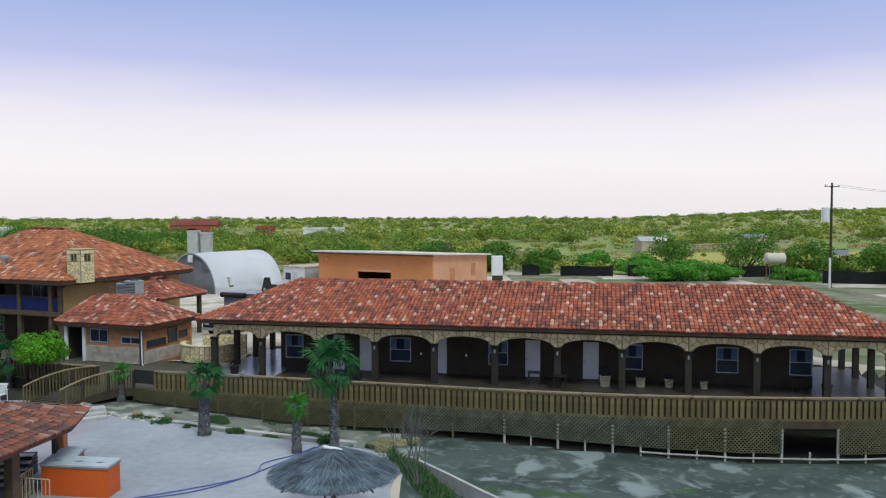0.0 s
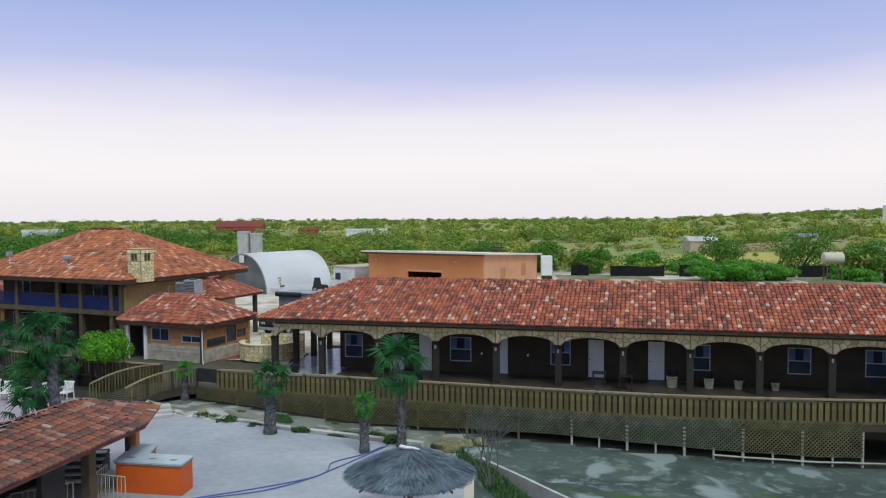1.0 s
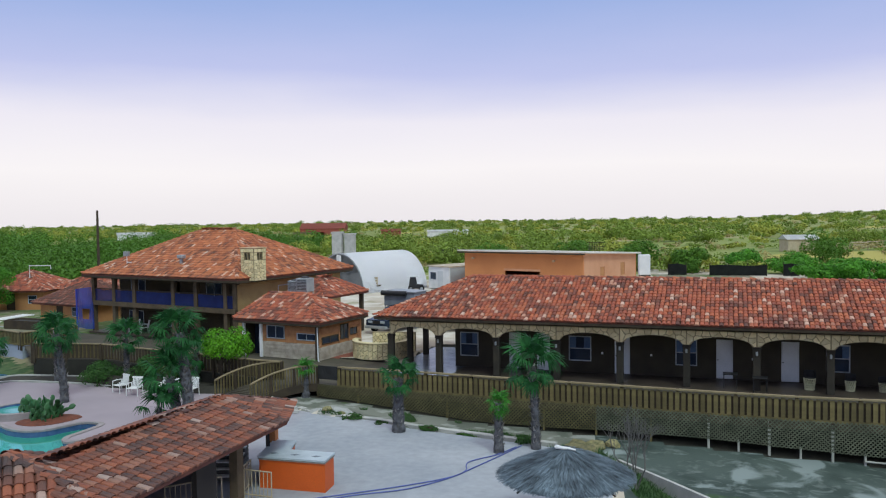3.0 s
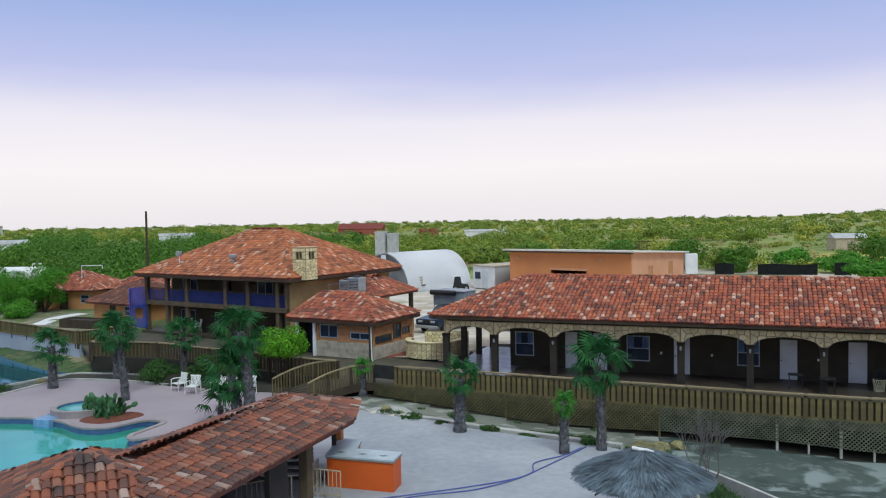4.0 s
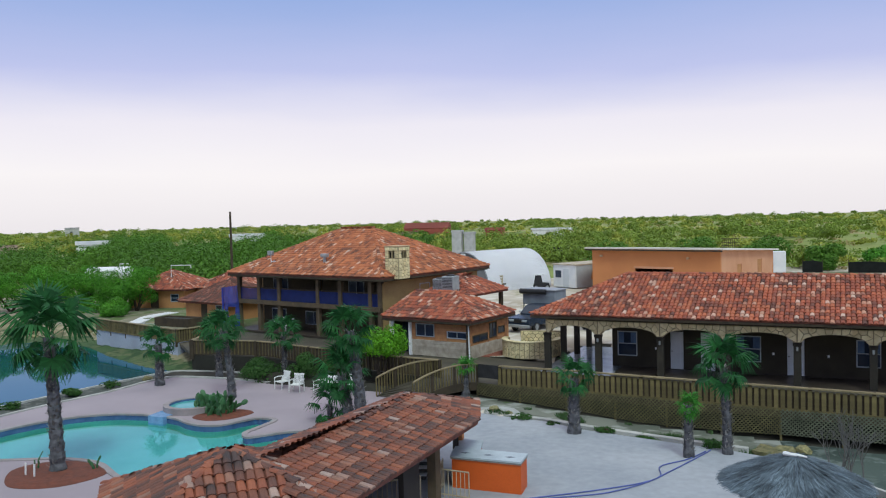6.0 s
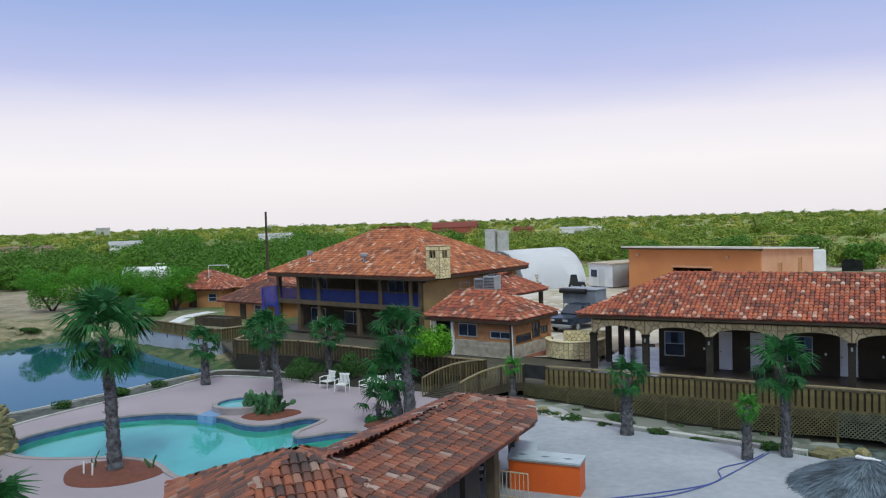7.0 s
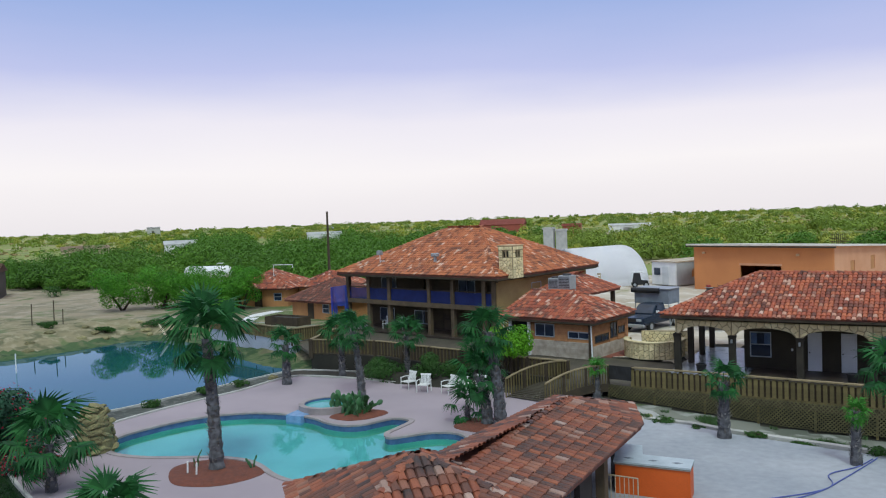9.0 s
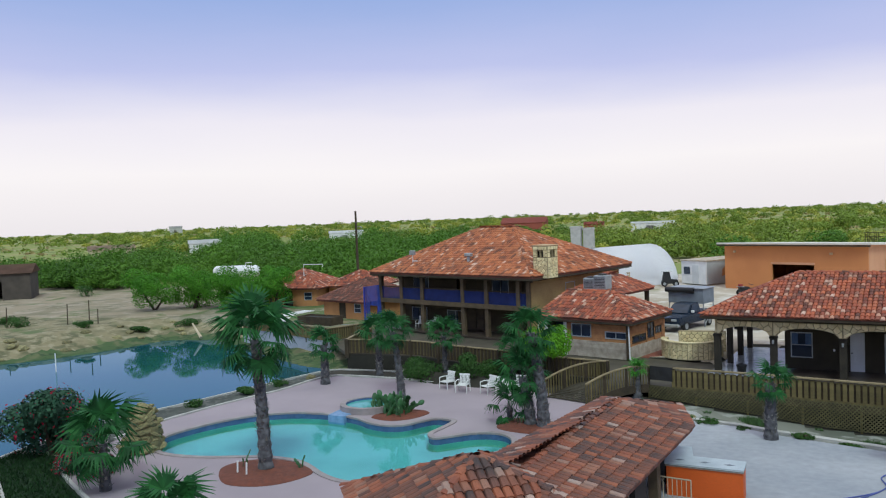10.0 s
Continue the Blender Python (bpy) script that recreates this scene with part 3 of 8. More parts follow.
M_POOLTILE = material("blue_waterline_tile", (0.085, 0.15, 0.32), (0.05, 0.10, 0.22), rough=0.25, scale=3)
M_PLASTER = material("pool_plaster", (0.27, 0.52, 0.55), (0.21, 0.44, 0.47), rough=0.6, scale=0.5)
M_COPING = material("pool_coping", (0.34, 0.30, 0.305), (0.25, 0.215, 0.22), scale=1.5)
M_WATER = bpy.data.materials.new("pool_water")
M_WATER.use_nodes = True
wb = M_WATER.node_tree.nodes["Principled BSDF"]
wb.inputs["Base Color"].default_value = (0.24, 0.80, 0.80, 1)
wb.inputs["Roughness"].default_value, wb.inputs["IOR"].default_value, wb.inputs["Transmission Weight"].default_value = 0.03, 1.33, 1.0
pool = thing("swimming_pool", pose(0, 0, 0), "curved freeform swimming pool with turquoise water and blue tiles", "pool")
part("coping", ring(bmesh.new(), grown(POOL_CCW, -0.04), grown(POOL_CCW, 0.22), -0.05, 0.04), M_COPING, pool, "brownish stone coping")
bm = bmesh.new()
n = len(POOL_CCW)
hi, lo = [bm.verts.new((*p, 0.02)) for p in POOL_CCW], [bm.verts.new((*p, -0.34)) for p in POOL_CCW]
for i in range(n):
    bm.faces.new((hi[(i + 1) % n], hi[i], lo[i], lo[(i + 1) % n]))
part("waterline_tiles", bm, M_POOLTILE, pool, "band of blue tiles")
bm = bmesh.new()
hi, lo = [bm.verts.new((*p, -0.34)) for p in POOL_CCW], [bm.verts.new((*p, -1.25)) for p in grown(POOL_CCW, -0.1)]
for i in range(n):
    bm.faces.new((hi[(i + 1) % n], hi[i], lo[i], lo[(i + 1) % n]))
bmesh.ops.triangle_fill(bm, use_beauty=True, edges=[e for e in bm.edges if e.verts[0].co.z < -1 and e.verts[1].co.z < -1], normal=(0, 0, 1))
bm_wall = bmesh.new()
hi, lo = [bm_wall.verts.new((*p, -0.34)) for p in grown(POOL_CCW, -0.03)], [bm_wall.verts.new((*p, -1.22)) for p in grown(POOL_CCW, -0.13)]
for i in range(n):
    bm_wall.faces.new((hi[(i + 1) % n], hi[i], lo[i], lo[(i + 1) % n]))
part("basin", bm, M_PLASTER, pool, "pale turquoise plaster basin")
# green holds both algae and the painted shadow along the pool's edge
part("basin_wall", bm_wall, material("algae_and_shadow_plaster", (0.10, 0.36, 0.24), (0.16, 0.46, 0.36), rough=0.6, scale=0.7), pool, "basin wall tinted green for algae and the shadow at the rim")
bm = bmesh.new()
vs = [bm.verts.new((*p, -0.28)) for p in POOL_CCW]
bmesh.ops.triangle_fill(bm, use_beauty=True, edges=[bm.edges.new((vs[i], vs[(i + 1) % n])) for i in range(n)], normal=(0, 0, 1))
wat = part("water", bm, M_WATER, pool, "clear turquoise water")
wat.visible_shadow = False

# the raised spa beside the pool
SPA = [(-29.51 + 1.45 * math.cos(a), 37.48 + 1.45 * math.sin(a)) for a in [2 * math.pi * k / 28 for k in range(28)]]
spa = thing("spa", pose(0, 0, 0), "round raised spa with blue tiles spilling into the pool", "spa")
part("rim", ring(bmesh.new(), grown(SPA, -0.28), SPA, -0.3, 0.32), M_COPING, spa)
part("tiles", ring(bmesh.new(), grown(SPA, -0.32), grown(SPA, -0.285), -0.3, 0.28), M_POOLTILE, spa, "blue tiles")
bm = bmesh.new()
bm.faces.new([bm.verts.new((*p, 0.2)) for p in grown(SPA, -0.3)])
part("water", bm, material("spa_water", (0.10, 0.42, 0.40), (0.08, 0.36, 0.33), rough=0.05, bump=0), spa)
part("spillway", prism(bmesh.new(), [(-30.83, 35.60), (-29.92, 35.46), (-29.73, 36.44), (-30.79, 36.68)], -0.6, 0.06), material("pale_blue_tile", (0.22, 0.38, 0.62), (0.16, 0.30, 0.52), rough=0.25, scale=4), spa, "blue tiled spillway")

# kerbs and low walls
def kerb(name, points, width, z0, z1, mat_, label, category="kerb"):
    bm = bmesh.new()
    pts = smooth_line([Vector((*p, 0)) for p in points], 4)
    rows = []
    for i, p in enumerate(pts):
        d = (pts[min(i + 1, len(pts) - 1)] - pts[max(i - 1, 0)]).normalized()
        s = Vector((-d.y, d.x, 0)) * width / 2
        rows.append([bm.verts.new(p + s + Vector((0, 0, z0))), bm.verts.new(p + s + Vector((0, 0, z1))), bm.verts.new(p - s + Vector((0, 0, z1))), bm.verts.new(p - s + Vector((0, 0, z0)))])
    for a, b in zip(rows, rows[1:]):
        for k in range(4):
            bm.faces.new((a[k], a[(k + 1) % 4], b[(k + 1) % 4], b[k]))
    bm.faces.new(rows[0]), bm.faces.new(rows[-1][::-1])
    bmesh.ops.recalc_face_normals(bm, faces=bm.faces)
    return solo(name, bm, mat_, label, category, kind="structure")


kerb("pond_wall", [(-41.59, 24.83), (-41.85, 28.77), (-41.73, 33.09), (-40.55, 35.41), (-39.53, 38.35), (-38.69, 41.00), (-37.74, 43.83), (-36.49, 46.56), (-34.30, 46.86), (-31.71, 46.73)], 0.15, -1.9, 0.02, M_KERB, "pale concrete pond wall along the planting strip", "wall")
kerb("terrace_kerb", [(-38.65, 29.65), (-38.67, 32.99), (-37.75, 36.91), (-36.52, 40.43), (-36.05, 43.38), (-35.14, 44.83), (-31.31, 44.65), (-28.03, 43.88)], 0.16, -0.3, 0.07, M_KERB, "low concrete kerb at the terrace edge")
kerb("channel_kerb", [(-16.26, 39.89), (-14.70, 38.83), (-11.97, 37.98), (-10.22, 37.10), (-6.10, 35.48), (-3.72, 34.63)], 0.3, -0.6, 0.05, M_KERB, "broken concrete kerb beside the dry channel")
kerb("grass_kerb", [(-1.32, 33.68), (0.30, 31.25), (1.83, 28.90), (4.24, 25.70)], 0.13, -1.5, -0.28, M_KERB, "pale concrete kerb beside the grass strip")
kerb("terrace_edge_kerb", [(-2.23, 33.24), (-1.84, 29.55), (-1.14, 26.17), (0.07, 21.03)], 0.15, -0.9, 0.03, M_KERB, "white painted kerb at the terrace edge")
bm = prism(bmesh.new(), [(-17.65, 50.29), (-16.40, 50.84), (-14.90, 53.58), (-16.81, 54.74), (-18.45, 54.54)], DECK - 0.3, DECK + 0.03)
solo("brick_paving", bm, material("red_brick_paving", (0.30, 0.095, 0.06), (0.22, 0.08, 0.055), scale=6, fine=20), "red brick paving beside the annex", "paving", kind="structure")
kerb("lawn_edging", [(-38.38, 26.01), (-36.16, 24.37), (-33.75, 22.83), (-31.82, 21.60)], 0.13, -0.3, 0.08, M_KERB, "white stone edging along the lawn")
kerb("lawn_path_edge", [(-40.04, 24.39), (-37.82, 22.75), (-35.70, 21.12)], 0.14, -0.3, 0.05, M_KERB, "white kerb beside the lawn")

# ---- glass, doors and windows ----
M_GLASS = material("dark_window_glass", (0.03, 0.045, 0.075), (0.02, 0.03, 0.05), rough=0.06, bump=0)
M_CURTAIN = material("blue_curtain", (0.10, 0.17, 0.30), (0.07, 0.12, 0.22), scale=4, wave=("X", 0.09), bump=0.6)
M_DOOR = material("white_door", (0.62, 0.64, 0.66), (0.54, 0.56, 0.58), rough=0.45, scale=1.0, bump=0.05)
M_FRAME = material("white_frame", (0.40, 0.45, 0.50), rough=0.4, bump=0.02)


def wall_panel(u0, u1, z0, z1, v, thick, holes):
    """A wall along u with rectangular openings (u0, u1, z0, z1)."""
    bm = bmesh.new()
    us = sorted({u0, u1, *[h[0] for h in holes], *[h[1] for h in holes]})
    for a, b in zip(us, us[1:]):
        if b - a < 1e-4:
            continue
        cut = sorted([(h[2], h[3]) for h in holes if h[0] <= a + 1e-5 and h[1] >= b - 1e-5])
        z = z0
        for lo, hi in cut:
            if lo > z + 1e-4:
                box(bm, a, b, v, v + thick, z, lo)
            z = hi
        if z < z1 - 1e-4:
            box(bm, a, b, v, v + thick, z, z1)
    bmesh.ops.remove_doubles(bm, verts=bm.verts, dist=1e-5)
    return bm


def window(parent, u0, u1, z0, z1, v, frame=M_FRAME, mullion="h", curtain=True, along="u", deep=0.10):
    """A window in an opening whose outer face is at v. along 'v': in a side wall at u = v."""
    turn = Matrix.Identity(4) if along == "u" else Matrix.Translation((v, 0, 0)) @ Matrix.Rotation(math.pi / 2, 4, "Z") @ Matrix.Translation((0, -v, 0)) @ Matrix.Translation((0, 0, 0))
    m = turn if along == "u" else Matrix(((0, -1, 0, 2 * v), (1, 0, 0, 0), (0, 0, 1, 0), (0, 0, 0, 1)))
    bm = bmesh.new()
    t = 0.055
    for b in ((u0, u1, z0, z0 + t), (u0, u1, z1 - t, z1), (u0, u0 + t, z0 + t, z1 - t), (u1 - t, u1, z0 + t, z1 - t)):
        box(bm, b[0], b[1], v - 0.025, v + deep, b[2], b[3], m)
    um, zm = (u0 + u1) / 2, (z0 + z1) / 2
    if mullion == "h":
        box(bm, u0 + t, u1 - t, v, v + 0.06, zm - 0.025, zm + 0.025, m)
    else:
        box(bm, um - 0.025, um + 0.025, v, v + 0.06, z0 + t, z1 - t, m)
    w = part("window", bm, frame, parent, "window in a pale frame")
    for k, (a, b) in enumerate((((u0 + t, u1 - t), (z0 + t, zm - 0.025)), ((u0 + t, u1 - t), (zm + 0.025, z1 - t))) if mullion == "h" else (((u0 + t, um - 0.025), (z0 + t, z1 - t)), ((um + 0.025, u1 - t), (z0 + t, z1 - t)))):
        part("pane", box(bmesh.new(), a[0], a[1], v + 0.02, v + 0.035, b[0], b[1], m), M_GLASS, w)
    if curtain:
        for a, b in ((u0 + t, u0 + t + 0.28 * (u1 - u0)), (u1 - t - 0.28 * (u1 - u0), u1 - t)):
            part("curtain", box(bmesh.new(), a, b, v + 0.004, v + 0.018, zm + 0.03, z1 - t, m), M_CURTAIN, w, "pale blue curtain")
    return w


def door(parent, u0, u1, z1, v, mat_=M_DOOR, label="plain white door"):
    bm = bmesh.new()
    box(bm, u0, u1, v - 0.03, v + 0.05, 0.02, z1, bevel=0.008)
    d = part("door", bm, mat_, parent, label)
    h = (z1 - 0.3) / 2
    for z in (0.16, 0.22 + h):
        part("panel", a_box(u0 + 0.14, u1 - 0.14, v - 0.045, v - 0.028, z, z + h - 0.1, 0.01), mat_, d)
    bm = bmesh.new()
    bmesh.ops.create_uvsphere(bm, u_segments=8, v_segments=6, radius=0.035)
    bmesh.ops.translate(bm, vec=(u0 + 0.08, v - 0.07, 1.0), verts=bm.verts)
    part("knob", bm, M_BLACK, d, "dark door knob")
    return d


# ---- the long arcade building ----
M_POST = material("dark_post", (0.036, 0.029, 0.02), (0.022, 0.018, 0.013), scale=2, vary="object", spread=0.15)
BAY, SPRING, CROWN, BAND = 3.283, 2.13, 2.56, 2.86
arcade = thing("arcade_building", pose(-10.14, 45.95, DECK, 0, 0, -11.1), "long single-storey building with stone arches and red clay tile roof", "building")
POSTS = [-2.85] + [BAY * k for k in range(10)] + [9 * BAY + 2.85]
af, ah = hip_faces(-3.55, 33.1, -0.85, 9.25, 3.18, 1.86, (0.7, 29.3))
tiled_roof(arcade, af, ah, 1)
part("gutter", wall_panel(-3.5, 33.05, 3.02, 3.14, -0.86, 0.10, []), M_WOOD, arcade, "dark eave board")
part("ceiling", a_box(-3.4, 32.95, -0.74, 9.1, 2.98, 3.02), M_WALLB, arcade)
part("floor", a_box(-3.3, 32.9, -0.6, 8.6, -0.25, 0.0), M_PORCH, arcade, "dark red tiled porch floor")
part("floor_end", a_box(-3.28, 0.7, -0.58, 8.58, 0.004, 0.012), material("wet_pale_tile", (0.30, 0.32, 0.35), (0.20, 0.21, 0.23), rough=0.18, scale=0.9), arcade, "pale wet tiles at the open end")
W_OPEN = [(0.45, 1.55), (6.76, 8.0), (12.45, 13.55), (19.75, 20.85), (24.64, 25.77), (28.3, 29.45)]
D_OPEN = [(3.35, 4.05), (4.95, 5.7), (9.25, 10.08), (14.5, 15.34), (17.66, 18.52), (21.3, 22.1)]
WZ = (0.62, 2.0)
part("front_wall", wall_panel(0.15, 29.4, 0.0, 2.98, 2.4, 0.22, [(a, b, *WZ) for a, b in W_OPEN] + [(a, b, 0.0, 2.08) for a, b in D_OPEN[:5]]), M_WALLB, arcade, "brown log-sided wall, darkened for the porch shade")
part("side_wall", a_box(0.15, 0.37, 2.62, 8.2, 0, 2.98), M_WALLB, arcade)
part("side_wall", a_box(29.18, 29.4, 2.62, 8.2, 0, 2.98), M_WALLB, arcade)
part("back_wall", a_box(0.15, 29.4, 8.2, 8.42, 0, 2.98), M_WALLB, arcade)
for a, b in W_OPEN:
    window(arcade, a, b, *WZ, 2.4)
for a, b in D_OPEN[:5]:
    door(arcade, a + 0.01, b - 0.01, 2.06, 2.44)


def arch_body(u0, u1, half=0.16):
    bm = bmesh.new()
    n = 14
    c0, c1 = u0 + 0.17, u1 - 0.17
    us = [u0] + [c0 + (c1 - c0) * k / n for k in range(n + 1)] + [u1]
    lo = [SPRING if (u <= c0 or u >= c1) else SPRING + (CROWN - SPRING) * math.sqrt(max(0, 1 - ((u - (c0 + c1) / 2) / ((c1 - c0) / 2)) ** 2)) for u in us]
    g = [[bm.verts.new((u, v, z)) for v in (-half, half) for z in (l, BAND)] for u, l in zip(us, lo)]
    for a, b in zip(g, g[1:]):
        bm.faces.new((a[0], b[0], b[1], a[1])), bm.faces.new((b[2], a[2], a[3], b[3])), bm.faces.new((a[1], b[1], b[3], a[3])), bm.faces.new((b[0], a[0], a[2], b[2]))
    bm.faces.new((g[0][0], g[0][1], g[0][3], g[0][2])), bm.faces.new((g[-1][1], g[-1][0], g[-1][2], g[-1][3]))
    return bm, lambda u: SPRING if (u <= c0 or u >= c1) else SPRING + (CROWN - SPRING) * math.sqrt(max(0, 1 - ((u - (c0 + c1) / 2) / ((c1 - c0) / 2)) ** 2))


def stone_piece(poly, y, depth, parent, rnd, m=None):
    """One facing stone: an outline in the plane of a wall, chamfered and standing proud of it."""
    n = len(poly)
    cx, cz = sum(p[0] for p in poly) / n, sum(p[1] for p in poly) / n
    d = depth * rnd.uniform(0.6, 1.2)
    vs = [(x, y + 0.01, z) for x, z in poly] + [(cx + (x - cx) * 0.88, y - d + rnd.uniform(-0.004, 0.004), cz + (z - cz) * 0.88) for x, z in poly]
    fs = [(i, (i + 1) % n, n + (i + 1) % n, n + i) for i in range(n)] + [tuple(range(n, 2 * n))]
    me = bpy.data.meshes.new("stone")
    me.from_pydata(vs, [], fs)
    me.materials.append(M_STONE)
    ob = new("stone", me)
    ob.parent = parent
    if m is not None:
        ob.matrix_basis = m
    return ob


def clip(poly, px, pz, nx, nz):
    """The part of a convex outline on the side of a line that n points away from."""
    out = []
    for a, b in zip(poly, poly[1:] + poly[:1]):
        da, db = (a[0] - px) * nx + (a[1] - pz) * nz, (b[0] - px) * nx + (b[1] - pz) * nz
        if da <= 0:
            out.append(a)
        if (da < 0 < db) or (db < 0 < da):
            t = da / (da - db)
            out.append((a[0] + (b[0] - a[0]) * t, a[1] + (b[1] - a[1]) * t))
    return out


def stones_between(lower, upper, u0, u1, y, parent, rnd, size=0.36, gap=0.014, m=None):
    """Irregular rubble facing between two curves z = lower(u) and upper(u)."""
    us = [u0 + (u1 - u0) * k / 12 for k in range(13)]
    z0, z1 = min(lower(u) for u in us), max(upper(u) for u in us)
    nu, nz = max(1, round((u1 - u0) / size)), max(1, round((z1 - z0) / (size * 0.72)))
    du, dz = (u1 - u0) / nu, (z1 - z0) / nz
    seeds = [(u0 + (i + 0.5 + 0.25 * (-1) ** k + rnd.uniform(-0.3, 0.3)) * du, z0 + (k + 0.5 + rnd.uniform(-0.28, 0.28)) * dz) for k in range(nz) for i in range(nu)]
    seeds = [p for p in seeds if p[1] > lower(min(max(p[0], u0), u1)) - 0.02]
    for p in seeds:
        cell = [(u0, z0), (u1, z0), (u1, z1), (u0, z1)]
        for q in seeds:
            if q is not p and abs(q[0] - p[0]) < 3.2 * size and cell:
                cell = clip(cell, (p[0] + q[0]) / 2, (p[1] + q[1]) / 2, q[0] - p[0], q[1] - p[1])
        if len(cell) < 3:
            continue
        # follow the lower curve
        fine = []
        for a, b in zip(cell, cell[1:] + cell[:1]):
            fine.append(a)
            if abs(b[0] - a[0]) > 0.12 and min(a[1], b[1]) < lower((a[0] + b[0]) / 2) + 0.05:
                fine += [(a[0] + (b[0] - a[0]) * t, a[1] + (b[1] - a[1]) * t) for t in (0.33, 0.67)]
        cell = [(x, max(z, lower(min(max(x, u0), u1)))) for x, z in fine]
        area = abs(sum(a[0] * b[1] - b[0] * a[1] for a, b in zip(cell, cell[1:] + cell[:1]))) / 2
        if area < 0.006:
            continue
        cx, cz = sum(c[0] for c in cell) / len(cell), sum(c[1] for c in cell) / len(cell)
        cell = [(x - gap * (1 if x > cx else -1) * min(1, abs(x - cx) / 0.05), z - gap * (1 if z > cz else -1) * min(1, abs(z - cz) / 0.05)) for x, z in cell]
        stone_piece(cell, y, 0.035, parent, rnd, m)


rnd = random.Random(11)
for a, b in zip(POSTS, POSTS[1:]):
    bm, low = arch_body(a, b)
    arch = part("arch", bm, M_MORTAR, arcade, "arch faced with cream fieldstone")
    stones_between(low, lambda u: BAND, a + 0.01, b - 0.01, -0.16, arch, rnd)
    # the capital stone under each springing
for u in POSTS:
    bm = bmesh.new()
    box(bm, u - 0.17, u + 0.17, -0.15, 0.15, 0.0, SPRING, bevel=0.015)
    box(bm, u - 0.2, u + 0.2, -0.15, 0.15, SPRING - 0.16, SPRING - 0.02, bevel=0.01)
    part("post", bm, M_POST, arcade, "square dark timber post")
# side arches and rear posts at both open ends
for u in (POSTS[0], POSTS[-1]):
    for v0, v1 in ((0.16, 2.9), (2.9, 5.6), (5.6, 8.3)):
        bm, low = arch_body(v0, v1)
        bmesh.ops.transform(bm, matrix=Matrix(((0, -1, 0, u), (1, 0, 0, 0), (0, 0, 1, 0), (0, 0, 0, 1))), verts=bm.verts)
        part("arch", bm, M_STONE, arcade, "side arch of cream fieldstone")
        part("post", a_box(u - 0.15, u + 0.15, v1 - 0.14, v1 + 0.14, 0, SPRING), M_POST, arcade)

# wall lamps beside the doors
for u in (2.6, 8.6, 11.2, 16.3):
    part("wall_lamp", a_box(u - 0.05, u + 0.05, 2.3, 2.4, 1.05, 1.17, 0.01), M_WHITE, arcade, "small pale socket box")
for u in POSTS[1:-1]:
    bm = bmesh.new()
    box(bm, u - 0.05, u + 0.05, -0.24, -0.14, 1.72, 1.92, bevel=0.02)
    part("lantern", bm, M_GREYMETAL, arcade, "small metal lantern")


# ---- things on the porch ----
M_WICKER = material("cream_wicker", (0.60, 0.58, 0.40), (0.45, 0.43, 0.28), scale=8)
M_CUSHION = material("black_cushion", (0.02, 0.02, 0.022), rough=0.9)


def wicker_chair(m):
    c = thing("wicker_chair", m, "cream woven barrel chair with a black cushion on the porch", "chair", "chairs on the porch")
    basket = part("basket", a_box(-0.17, 0.17, -0.17, 0.17, 0.02, 0.05, 0.01), M_WICKER, c, "open cane lattice")
    for k in range(16):  # crossing canes round a tub
        for s in (1, -1):
            pts = []
            for i in range(5):
                a = 2 * math.pi * (k / 16) + s * 0.22 * i
                pts.append((0.25 * math.cos(a) * (1 + 0.06 * i), 0.25 * math.sin(a) * (1 + 0.06 * i), 0.03 + 0.15 * i))
            part("cane", tube(bmesh.new(), pts, 0.014, 4), M_WICKER, basket)
    bm = bmesh.new()
    for z, r in ((0.03, 0.26), (0.64, 0.31)):
        tube(bm, [(r * math.cos(2 * math.pi * k / 14), r * math.sin(2 * math.pi * k / 14), z) for k in range(15)], 0.02, 5)
    part("hoops", bm, M_WICKER, c)
    bm = bmesh.new()
    bmesh.ops.create_cone(bm, cap_ends=True, segments=14, radius1=0.29, radius2=0.27, depth=0.1)
    bmesh.ops.translate(bm, vec=(0, 0, 0.62), verts=bm.verts)
    part("seat", bm, M_CUSHION, c, "black seat cushion")
    bm = bmesh.new()
    pts = [(0.33 * math.cos(a), 0.33 * math.sin(a)) for a in [radians(10 + 16 * k) for k in range(11)]]
    for z0, z1 in ((0.66, 1.06),):
        for p, q in zip(pts, pts[1:]):
            bm.faces.new([bm.verts.new((*p, z0)), bm.verts.new((*q, z0)), bm.verts.new((*q, z1)), bm.verts.new((*p, z1))])
    bmesh.ops.remove_doubles(bm, verts=bm.verts, dist=1e-4)
    bmesh.ops.solidify(bm, geom=bm.faces[:], thickness=0.06)
    part("backrest", bm, M_CUSHION, c, "curved black backrest")
    return c


for k, (x, y) in enumerate(((8.52, 43.11), (10.34, 42.93), (11.79, 42.78), (13.52, 42.49))):
    m = pose(x, y, DECK, 0, 0, -11.1 + 8 * (k - 1.5)) @ Matrix.Scale(0.88, 4)
    wicker = wicker_chair(m) if k == 0 else copy_thing(wicker, m)


